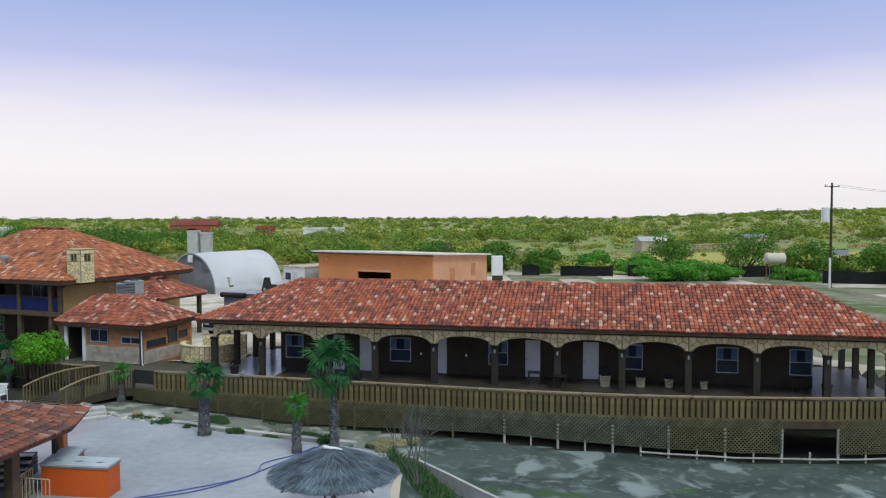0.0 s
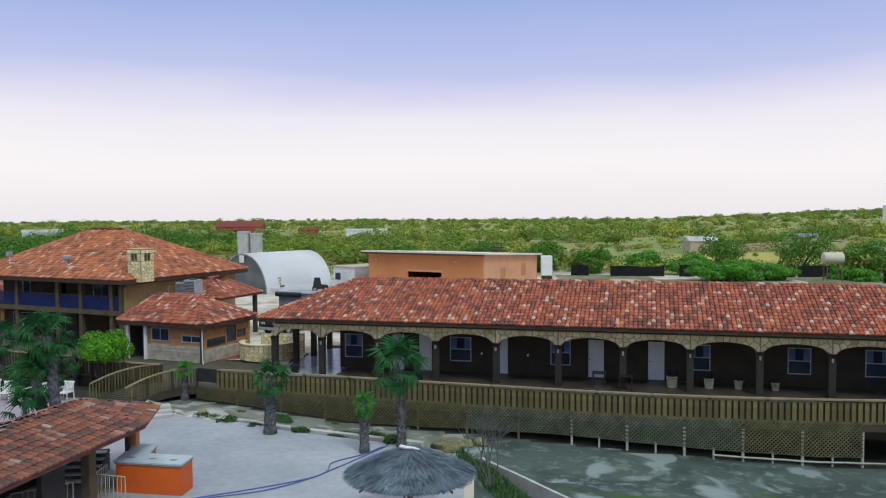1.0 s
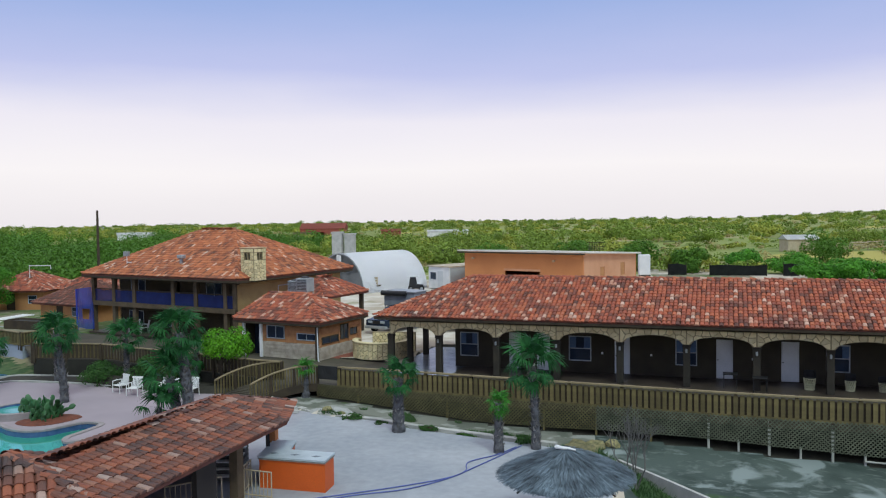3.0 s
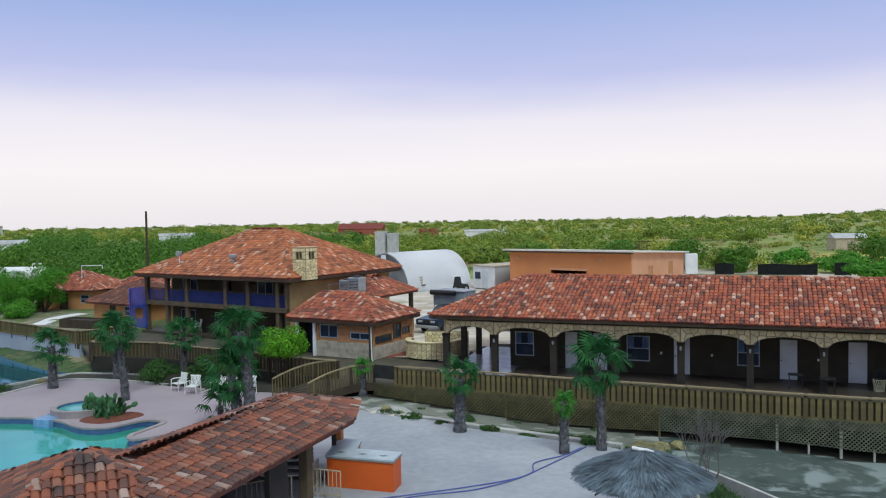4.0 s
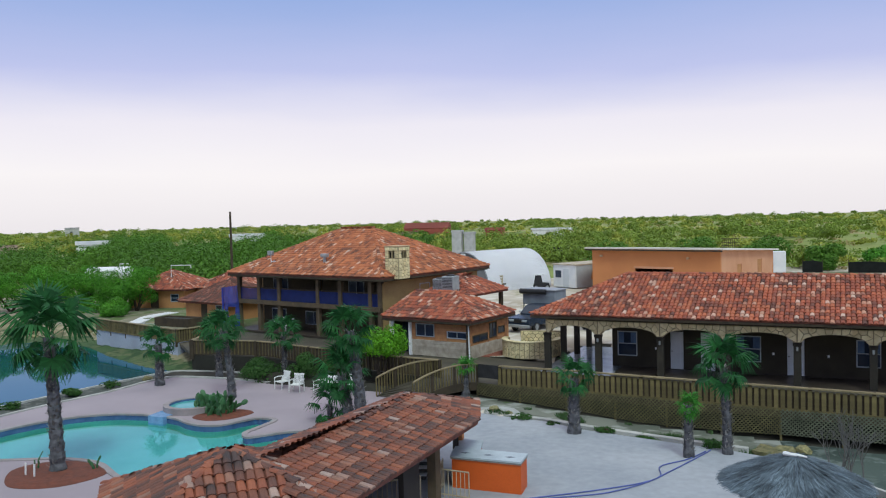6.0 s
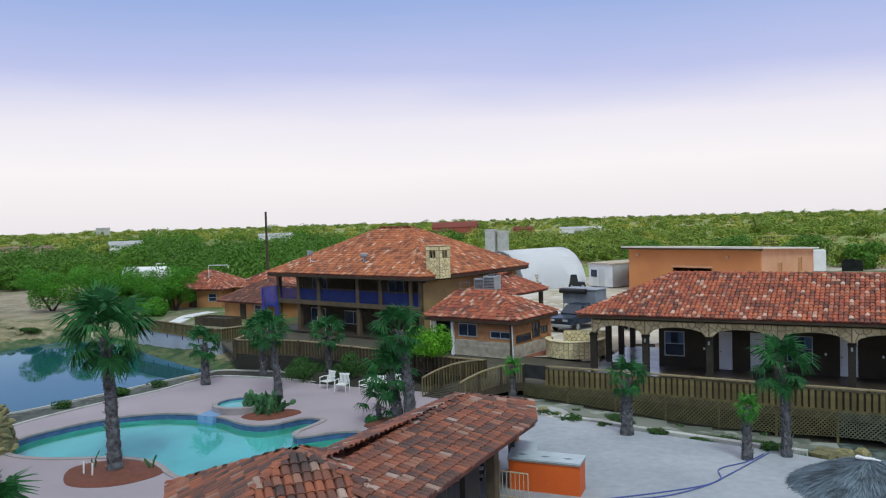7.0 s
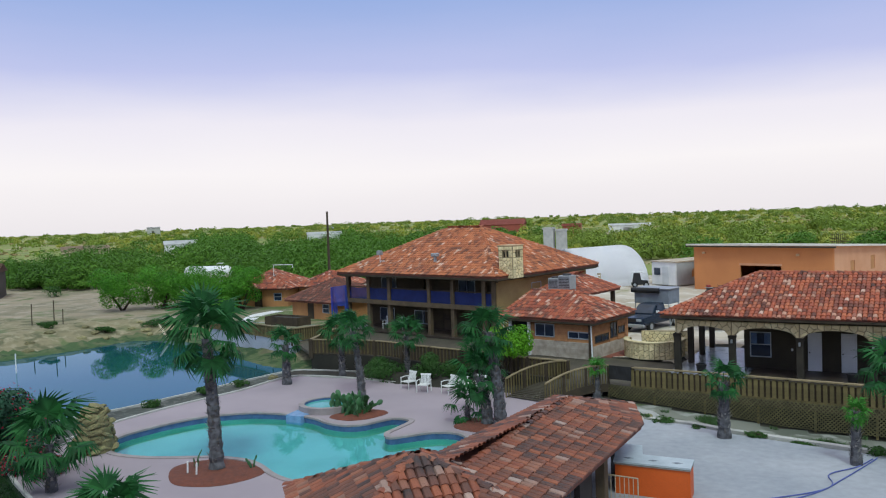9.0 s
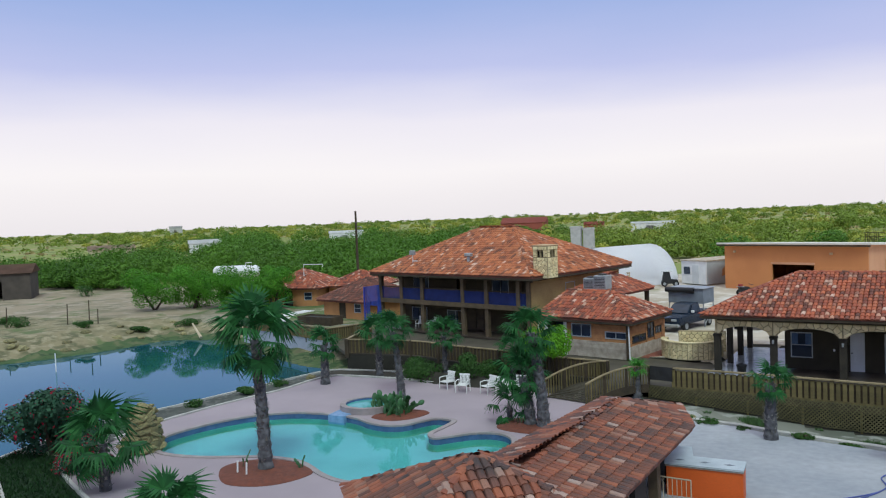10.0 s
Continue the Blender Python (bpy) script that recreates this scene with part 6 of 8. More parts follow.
tube(bm, [(-0.18, 0.05, PT - 0.02), (-0.26, -0.08, PT + 0.03), (-0.1, -0.16, PT + 0.02), (0.12, -0.14, PT + 0.0), (0.3, -0.18, PT - 0.03)], [0.05, 0.06, 0.05, 0.04, 0.025], 6)
part("plastic_cover", bm, M_WHITE, palapa, "white plastic scrap tied at the tip")

# ---- the blue hose on the terrace ----
M_HOSE = material("blue_hose", (0.085, 0.115, 0.36), (0.06, 0.085, 0.28), rough=0.5, bump=0)
hose = thing("garden_hose", Matrix.Identity(4), "long blue garden hose lying over the terrace", "hose")
for k, pts in enumerate(([(-13.16, 26.49), (-11.1, 27.6), (-9.15, 28.71), (-7.50, 29.89), (-6.71, 31.15), (-5.42, 33.55), (-5.12, 34.17)], [(-12.48, 26.23), (-10.61, 27.63), (-8.66, 28.61), (-7.10, 30.42), (-7.00, 31.75), (-6.01, 32.81), (-5.32, 33.96)])):
    line_ = smooth_line([Vector((*p, 0.03)) for p in pts], 8)
    part("coil", tube(bmesh.new(), line_, 0.022, 6), M_HOSE, hose)

# ---- the yard behind: orange workshop ----
shop = thing("workshop", pose(-1.1, 85.1, DECK - 0.55, 0, 0, -28.0) @ Matrix.Diagonal((0.85, 0.85, 1.08, 1.0)), "flat-roofed orange stucco workshop with an open bay", "building")
SHOP_FALL = 0.038
part("front_wall", wall_panel(-17.0, 0.0, 0, 4.8, 0, 0.25, [(-10.9, -5.9, 0, 2.95)]), M_ORANGE, shop)
sw = wall_panel(0.25, 15.4, 0, 4.8, 0, 0.25, [(4.6, 5.9, 2.0, 3.3), (10.6, 12.0, 2.2, 3.5)])
bmesh.ops.transform(sw, matrix=Matrix(((0, -1, 0, 0), (1, 0, 0, 0), (0, 0, 1, 0), (0, 0, 0, 1))), verts=sw.verts)
for v in sw.verts:
    if v.co.z > 4.7:
        v.co.z -= SHOP_FALL * v.co.y
# the side towards the sun gets the lighter stucco, its brightness painted in
part("side_wall", sw, M_PINKST, shop, "orange side wall in a paler, sunlit tone")
bm = a_box(-17.0, -16.75, 0.25, 15.4, 0, 4.8)
for v in bm.verts:
    if v.co.z > 4.7:
        v.co.z -= SHOP_FALL * v.co.y
part("left_wall", bm, M_ORANGE, shop)
part("back_wall", a_box(-17.0, 0.0, 15.4, 15.65, 0, 4.8 - SHOP_FALL * 15.65), M_ORANGE, shop)
for v0, v1, z0, z1 in ((4.6, 5.9, 2.0, 3.3), (10.6, 12.0, 2.2, 3.5)):
    part("shutter", a_box(-0.2, -0.08, v0, v1, z0, z1), M_ORANGEBOARD, shop, "brown boarded opening")
bm = a_box(-17.7, 0.6, -0.7, 16.0, 4.8, 4.95)
for v in bm.verts:
    v.co.z -= SHOP_FALL * v.co.y
part("roof", bm, material("white_roof_sheet", (0.74, 0.70, 0.64), (0.64, 0.59, 0.52), scale=0.5, wave=("X", 0.3), bump=0.3), shop, "pale metal roof sheet")
part("fascia", a_box(-17.65, 0.55, -0.75, -0.7, 4.66, 4.8), M_WOOD, shop)
part("lintel", a_box(-11.0, -5.8, -0.06, 0.0, 2.95, 3.15), M_PINKST, shop)
for u, z in ((-3.9, 3.9), (-15.6, 4.0)):
    part("wall_lamp", a_box(u - 0.15, u + 0.15, -0.3, 0.0, z, z + 0.2, 0.03), M_CAP, shop, "small wall lamp")
bm = bmesh.new()
for k in range(7):
    box(bm, -4.6 + 0.25 * k, -4.55 + 0.25 * k, 11.0, 11.05, 4.5, 5.5)
for z in (4.8, 5.1, 5.5):
    box(bm, -4.8, -2.4, 11.0, 11.05, z - 0.05, z)
part("roof_frame", bm, M_WOOD, shop, "rusty frame on the roof")
side_tank = thing("white_water_tank", pose(6.90, 105.47, DECK), "white square water tank on a brown base", "tank")
part("tank", a_box(-0.7, 0.7, -0.6, 0.6, 0.9, 3.4, 0.06), M_WHITE, side_tank)
part("stand", a_box(-0.6, 0.7, -0.5, 0.5, 0, 0.9), M_WOOD, side_tank)

# ---- container office ----
cont = thing("container_office", pose(-15.92, 94.24, DECK, 0, 0, -40), "white container office with a door and window", "container")
part("body", a_box(-3.6, 0.0, 0.0, 8.5, 0.12, 2.65, 0.02), M_WHITE, cont)
part("side_panel", a_box(0.0, 0.05, 0.15, 8.4, 0.15, 2.6), material("grey_steel_side", (0.42, 0.45, 0.48), (0.34, 0.36, 0.38), scale=0.6, wave=("Y", 0.3), bump=0.5), cont, "grey corrugated side")
part("roof_edge", a_box(-3.7, 0.1, -0.1, 8.6, 2.65, 2.78), material("rusty_roof", (0.52, 0.46, 0.38), (0.40, 0.30, 0.2)), cont)
part("door", a_box(-1.95, -1.05, -0.05, 0.0, 0.15, 2.2), M_DOOR, cont)
part("window", a_box(-3.2, -2.3, -0.05, 0.0, 1.2, 2.0), M_GLASS, cont)
part("blocks", a_box(-3.4, -0.2, 0.3, 8.0, -0.05, 0.12), M_KERB, cont)
bm = bmesh.new()
bm.faces.new([bm.verts.new(p) for p in ((0.056, 2.4, 0.9), (0.056, 3.3, 1.1), (0.056, 3.1, 2.1), (0.056, 2.5, 1.7))])
part("painted_mark", bm, M_ORANGEBOARD, cont, "faded ochre painted shape")

# ---- arched fabric shelter ----
M_FABRIC = material("white_fabric", (0.95, 0.95, 0.97), (0.92, 0.92, 0.95), rough=0.5, scale=0.3, bump=0.05)
_n, _l = M_FABRIC.node_tree.nodes, M_FABRIC.node_tree.links
_t, _m = _n.new("ShaderNodeBsdfTranslucent"), _n.new("ShaderNodeMixShader")
_t.inputs["Color"].default_value, _m.inputs[0].default_value = (0.85, 0.85, 0.88, 1), 0.08
_l.new(_n["Principled BSDF"].outputs[0], _m.inputs[1]), _l.new(_t.outputs[0], _m.inputs[2]), _l.new(_m.outputs[0], _n["Material Output"].inputs["Surface"])
M_GREYEND = material("grey_tin_end", (0.30, 0.31, 0.32), (0.22, 0.23, 0.24), scale=0.6, wave=("X", 0.25), bump=0.4)
A0, A1 = Vector((-28.4, 93.0, 0)), Vector((-22.6, 101.0, 0))
ax = (A1 - A0).normalized()
shelter = thing("fabric_shelter", Matrix.Translation((A0.x, A0.y, DECK)) @ Matrix.Rotation(math.atan2(ax.y, ax.x), 4, "Z"), "arched storage shelter with white fabric cover and grey end", "shelter")
LENS = (A1 - A0).length


def arch_ring(x, r, h, n=16):
    return [(x, r * math.cos(math.pi * k / n), h * math.sin(math.pi * k / n)) for k in range(n + 1)]


bm = bmesh.new()
rows = [[bm.verts.new(p) for p in arch_ring(x, 4.2, 4.45)] for x in (0.0, LENS * 0.33, LENS * 0.66, LENS)]
for a, b in zip(rows, rows[1:]):
    for k in range(16):
        bm.faces.new((a[k], b[k], b[k + 1], a[k + 1]))
bmesh.ops.solidify(bm, geom=bm.faces[:], thickness=0.06)
part("cover", bm, M_FABRIC, shelter, "taut white fabric", smooth=True)
bm = bmesh.new()
bm.faces.new([bm.verts.new(p) for p in arch_ring(0.1, 4.1, 4.35)])
bmesh.ops.solidify(bm, geom=bm.faces[:], thickness=0.08)
part("end_wall", bm, M_GREYEND, shelter, "grey sheet-metal end wall")
for k in range(4):
    x = LENS * k / 3
    part("hoop", tube(bmesh.new(), arch_ring(x, 4.1, 4.34), 0.05, 5), M_GREYMETAL, shelter)
part("vent_box", a_box(-0.25, 0.0, -0.3, 0.3, 3.4, 4.2, 0.02), M_WHITE, shelter)
for s_ in (0, 1):
    t = thing("silo_block", pose(-33.2 + 1.55 * s_, 110.0 + 0.6 * s_, DECK), "tall grey concrete silo block behind the shelter", "silo", "silos")
    part("shaft", a_box(-0.65, 0.65, -0.7, 0.7, 0, 6.5 - 0.25 * s_, 0.03), M_KERB, t)
    part("rim", ring(bmesh.new(), [(-0.5, -0.5), (0.5, -0.5), (0.5, 0.5), (-0.5, 0.5)], [(-0.72, -0.77), (0.72, -0.77), (0.72, 0.77), (-0.72, 0.77)], 6.3 - 0.25 * s_, 6.55 - 0.25 * s_), M_KERB, t)

# ---- vehicles ----
M_TRUCK = material("dark_blue_car_paint", (0.012, 0.026, 0.05), (0.01, 0.02, 0.04), rough=0.25, bump=0.0)
M_TYRE = material("tyre_rubber", (0.02, 0.02, 0.02), rough=0.9)
M_CARWHITE = material("white_car_paint", (0.72, 0.72, 0.72), (0.66, 0.66, 0.67), rough=0.3, bump=0)


def wheel(parent, x, y, r=0.38, w=0.26):
    bm = bmesh.new()
    bmesh.ops.create_cone(bm, cap_ends=True, segments=18, radius1=r, radius2=r, depth=w)
    bmesh.ops.bevel(bm, geom=[e for e in bm.edges if len(e.link_faces) == 2 and e.calc_face_angle() > 1], offset=0.05, segments=2, affect="EDGES")
    bmesh.ops.transform(bm, matrix=Matrix.Translation((x, y, r)) @ Matrix.Rotation(math.pi / 2, 4, "X"), verts=bm.verts)
    t = part("wheel", bm, M_TYRE, parent)
    bm = bmesh.new()
    bmesh.ops.create_cone(bm, cap_ends=True, segments=14, radius1=r * 0.58, radius2=r * 0.52, depth=w + 0.03)
    bmesh.ops.transform(bm, matrix=Matrix.Translation((x, y, r)) @ Matrix.Rotation(math.pi / 2, 4, "X"), verts=bm.verts)
    part("rim", bm, M_GREYMETAL, t)


def profile_body(pts, half, taper=0.06):
    """A body from a side outline (x, z), narrowed towards the top."""
    bm = bmesh.new()
    L = [bm.verts.new((x, -half + taper * max(0, z - 0.9), z)) for x, z in pts]
    R = [bm.verts.new((x, half - taper * max(0, z - 0.9), z)) for x, z in pts]
    bm.faces.new(L)
    bm.faces.new(R[::-1])
    for i in range(len(pts)):
        j = (i + 1) % len(pts)
        bm.faces.new((L[j], L[i], R[i], R[j]))
    bmesh.ops.recalc_face_normals(bm, faces=bm.faces)
    bmesh.ops.bevel(bm, geom=bm.edges[:], offset=0.035, segments=2, affect="EDGES")
    return bm


truck = thing("pickup_truck", pose(-15.8, 62.9, DECK, 0, 0, -114), "dark blue pickup truck parked on the yard", "truck")
part("body", profile_body([(-2.7, 0.5), (2.65, 0.5), (2.75, 0.75), (2.7, 1.05), (1.2, 1.18), (-0.75, 1.2), (-0.75, 1.15), (-2.72, 1.15)], 0.97, 0.0), M_TRUCK, truck)
cab = part("cab", profile_body([(-0.75, 1.15), (1.25, 1.15), (0.45, 1.82), (-0.6, 1.86)], 0.9, 0.22), M_TRUCK, truck)
bm = bmesh.new()
bm.faces.new([bm.verts.new(p) for p in ((1.22, -0.78, 1.24), (1.22, 0.78, 1.24), (0.56, 0.68, 1.78), (0.56, -0.68, 1.78))])
part("windscreen", bm, M_GLASS, cab, "dark windscreen")
for s_ in (-1, 1):
    bm = bmesh.new()
    bm.faces.new([bm.verts.new(p) for p in ((-0.6, 0.875 * s_, 1.25), (0.95, 0.875 * s_, 1.25), (0.4, 0.76 * s_, 1.75), (-0.55, 0.76 * s_, 1.77))])
    part("side_window", bm, M_GLASS, cab)
    part("headlight", a_box(2.66, 2.78, 0.55 * s_ - 0.2, 0.55 * s_ + 0.2, 0.82, 0.98, 0.02), M_FRAME, truck, "pale headlight")
    part("mirror", a_box(0.75, 0.9, 1.0 * s_ - 0.12, 1.0 * s_ + 0.12, 1.25, 1.42, 0.03), M_WHITE, truck)
part("grille", a_box(2.68, 2.79, -0.33, 0.33, 0.76, 1.0, 0.01), M_BLACK, truck)
part("bumper", a_box(2.65, 2.9, -0.98, 0.98, 0.42, 0.62, 0.04), M_GREYMETAL, truck, "chrome bumper")
part("bed_floor", a_box(-2.6, -0.85, -0.8, 0.8, 1.155, 1.165), M_BLACK, truck)
for x in (1.75, -1.75):
    for y in (-0.88, 0.88):
        wheel(truck, x, y)
rack = thing("hunting_blind", pose(-15.5, 64.6, DECK - 0.05, 0, 0, -22), "grey sheet-metal hunting blind raised on legs", "blind")
part("cabin", a_box(-1.4, 1.4, -0.9, 0.9, 1.75, 2.85, 0.03), material("grey_blind_sheet", (0.20, 0.23, 0.27), (0.15, 0.17, 0.2), rough=0.6), rack)
part("rolled_awning", tube(bmesh.new(), [(-1.55, -0.98, 2.75), (0.7, -0.98, 2.75)], 0.2, 10), M_BLACK, rack, "black rolled awning")
part("roof", a_box(-1.5, 1.5, -1.0, 1.0, 2.85, 2.9), M_GREYMETAL, rack)
for x in (-1.35, 1.35):
    for y in (-0.8, 0.8):
        part("leg", tube(bmesh.new(), [(x * 1.12, y * 1.15, 0), (x, y, 1.76)], 0.045, 6), M_GREYMETAL, rack)
part("brace", tube(bmesh.new(), [(1.5, -0.9, 0.2), (1.35, 0.8, 1.6)], 0.03, 5), M_GREYMETAL, rack)
van = thing("white_van", pose(-11.19, 63.96, DECK, 0, 0, -100), "white van parked behind the arcade building", "van")
part("body", profile_body([(-2.4, 0.45), (2.3, 0.45), (2.45, 0.95), (1.55, 1.15), (0.95, 2.1), (-2.35, 2.2), (-2.45, 1.0)], 0.95, 0.08), M_CARWHITE, van)
bm = bmesh.new()
bm.faces.new([bm.verts.new(p) for p in ((1.56, -0.75, 1.25), (1.56, 0.75, 1.25), (1.06, 0.7, 2.0), (1.06, -0.7, 2.0))])
part("windscreen", bm, M_GLASS, van)
for x in (1.5, -1.5):
    for y in (-0.85, 0.85):
        wheel(van, x, y, 0.34)


def quad_bike(m):
    q = thing("quad_bike", m, "dark quad bike parked in front of the workshop", "quad bike", "quad bikes")
    part("frame", profile_body([(-0.8, 0.4), (0.8, 0.4), (0.85, 0.7), (0.2, 0.75), (-0.1, 0.9), (-0.85, 0.85)], 0.3, 0.1), M_BLACK, q)
    part("handlebar", tube(bmesh.new(), [(0.35, -0.4, 1.1), (0.45, 0, 1.0), (0.35, 0.4, 1.1)], 0.025, 6), M_BLACK, q)
    part("rack", a_box(-1.0, -0.5, -0.35, 0.35, 0.88, 0.92), M_GREYMETAL, q)
    part("fuel_can", a_box(-0.9, -0.6, -0.2, 0.2, 0.92, 1.15, 0.03), material("red_plastic", (0.35, 0.05, 0.04)), q, "red plastic can")
    for x in (0.62, -0.62):
        for y in (-0.45, 0.45):
            wheel(q, x, y, 0.3, 0.24)
    return q


qb = quad_bike(pose(-11.61, 84.49, DECK, 0, 0, 30))
copy_thing(qb, pose(-9.38, 85.81, DECK, 0, 0, 60))
trailer = thing("flat_trailer", pose(-26.71, 94.44, DECK, 0, 0, -22), "long flat trailer with pale timber sides", "trailer")
part("bed", a_box(-3.6, 3.6, -1.1, 1.1, 0.7, 0.85), M_WOOD, trailer)
M_PALEWOOD = material("pale_timber", (0.55, 0.46, 0.33), (0.45, 0.36, 0.25), scale=1.5)
for z in (0.95, 1.25, 1.55):
    part("side_board", a_box(-3.6, 3.6, -1.12, -1.07, z, z + 0.2), M_PALEWOOD, trailer, "pale timber board")
for k in range(7):
    part("stake", a_box(-3.55 + 1.18 * k, -3.47 + 1.18 * k, -1.16, -1.12, 0.8, 1.8), M_PALEWOOD, trailer)
for x in (0.6, 1.4):
    for y in (-1.0, 1.0):
        wheel(trailer, x, y, 0.35)
gear = thing("farm_machine", pose(-19.78, 94.10, DECK, 0, 0, 10) @ Matrix.Scale(0.72, 4), "small dark farm machine beside the shelter", "machine")
part("chassis", profile_body([(-1.2, 0.4), (1.2, 0.4), (1.2, 1.0), (0.2, 1.1), (0.0, 2.2), (-0.9, 2.2), (-1.1, 1.0)], 0.6, 0.1), M_BLACK, gear)
for x in (0.9, -0.8):
    for y in (-0.7, 0.7):
        wheel(gear, x, y, 0.45, 0.3)
part("canopy", a_box(-1.2, 0.4, -0.7, 0.7, 2.3, 2.38), M_WHITE, gear)

# ---- cottages to the west ----
# clay tiles with shadow put into their colours, for one cottage roof
M_TILE_DARK = material("shaded_clay_tile", (0.16, 0.06, 0.04), (0.06, 0.03, 0.024), rough=0.75, scale=0.9, vary="piece", ramp=[(0.0, (0.05, 0.028, 0.022)), (0.5, (0.15, 0.05, 0.034)), (0.85, (0.26, 0.08, 0.045)), (1.0, (0.34, 0.18, 0.13))])


def cottage(m, w, d, wall, rise, seed, label, mat_, tiles=None):
    c = thing("cottage", m, label, "cottage", "cottages")
    f, h = hip_faces(-w - 0.5, 0.5, -0.5, d + 0.5, wall, rise)
    tiled_roof(c, f, h, seed, tiles)
    part("front_wall", wall_panel(-w, 0, 0, wall - 0.02, 0, 0.2, [(-w * 0.62, -w * 0.62 + 0.9, 0, 1.9), (-w * 0.25, -w * 0.25 + 0.9, 0.9, 1.7)]), mat_, c)
    part("side_wall", a_box(-0.2, 0, 0.2, d, 0, wall - 0.02), mat_, c)
    part("side_wall", a_box(-w, -w + 0.2, 0.2, d, 0, wall - 0.02), mat_, c)
    part("back_wall", a_box(-w + 0.2, -0.2, d - 0.2, d, 0, wall - 0.02), mat_, c)
    door(c, -w * 0.62 + 0.01, -w * 0.62 + 0.89, 1.88, 0.05, M_WOOD, "dark door")
    window(c, -w * 0.25, -w * 0.25 + 0.9, 0.9, 1.7, 0.0, curtain=False)
    return c


c1 = cottage(pose(-53.35, 75.09, 0.3, 0, 0, 4), 6.0, 6.5, 2.15, 1.7, 7, "small orange cottage with hipped clay tile roof", M_ORANGEBOARD)
part("roof_pipe", tube(bmesh.new(), [(-2.2, 1.6, 3.3), (-2.2, 1.6, 4.5), (0.0, 1.6, 4.5), (0.0, 1.6, 4.2)], 0.05, 6), M_WHITE, c1, "white pipe on the roof")
cottage(pose(-47.85, 77.82, 0.3, 0, 0, 4), 5.4, 5.0, 2.1, 1.4, 17, "orange cottage wing with clay tile roof joined to another", M_ORANGEBOARD)
cottage(pose(-42.96, 64.91, 0.3, 0, 0, -22), 5.6, 6.2, 1.9, 1.75, 8, "small orange cottage with tile roof coloured dark for shade", M_ORANGEBOARD, M_TILE_DARK)

# raised garden deck by the pond
bm = bmesh.new()
prism(bm, [(-51.72, 59.32), (-40.52, 53.50), (-39.59, 55.61), (-41.99, 61.84), (-50.98, 63.62)], -0.9, DECK + 0.02)
solo("garden_deck", bm, material("blue_grey_retaining_wall", (0.34, 0.38, 0.46), (0.28, 0.31, 0.37), scale=0.6), "raised garden deck with a blue-grey retaining wall", "deck", kind="structure")
solo("garden_lawn", prism(bmesh.new(), [(-51.25, 59.60), (-40.71, 53.99), (-39.97, 55.63), (-42.28, 61.56), (-50.59, 63.21)], DECK + 0.02, DECK + 0.05), M_COURT, "patchy green grass on the raised garden deck", "lawn", kind="structure")
planter = thing("planter_box", pose(-45.87, 62.09, DECK, 0, 0, -14), "long dark timber planter box with dry plants", "planter")
part("side_board", a_box(-1.9, 1.9, -0.8, -0.72, 0, 0.75), M_WOOD, planter), part("side_board", a_box(-1.9, 1.9, 0.72, 0.8, 0, 0.75), M_WOOD, planter)
part("end_board", a_box(-1.9, -1.82, -0.72, 0.72, 0, 0.75), M_WOOD, planter), part("end_board", a_box(1.82, 1.9, -0.72, 0.72, 0, 0.75), M_WOOD, planter)
part("soil", a_box(-1.82, 1.82, -0.72, 0.72, 0.1, 0.62), M_VOID, planter)
railing("garden_railing", [(-51.63, 59.22), (-46.20, 56.41), (-40.52, 53.45)], DECK + 0.02, "brown timber railing of the garden deck", BOARD, 0.2)
railing("garden_railing", [(-40.52, 53.45), (-39.49, 55.22), (-38.66, 57.32)], DECK + 0.02, "short brown timber railing of the garden deck", BOARD, 0.2)
kerb("garden_path", [(-50.88, 63.02), (-51.55, 65.20), (-52.43, 67.98), (-51.99, 70.92)], 1.3, DECK - 0.2, DECK + 0.07, M_WHITE, "pale curved garden path", "path")

# ---- far tanks, sheds, fences and poles ----
tank = thing("propane_tank", pose(-79.6, 99.0, DECK, 0, 0, 12), "long white propane tank on saddles", "tank")
bm = bmesh.new()
tube(bm, [(-3.4, 0, 1.9), (-3.25, 0, 1.9), (-2.9, 0, 1.9), (2.9, 0, 1.9), (3.25, 0, 1.9), (3.4, 0, 1.9)], [0.3, 0.65, 0.85, 0.85, 0.65, 0.3], 16)
part("vessel", bm, M_WHITE, tank, smooth=True)
for x in (-2, 2):
    part("saddle", a_box(x - 0.2, x + 0.2, -0.8, 0.8, 0, 1.3), M_KERB, tank)
part("valve", tube(bmesh.new(), [(1.4, 0, 2.7), (1.4, 0, 3.1), (2.6, 0, 3.1)], 0.07, 6), M_WHITE, tank)


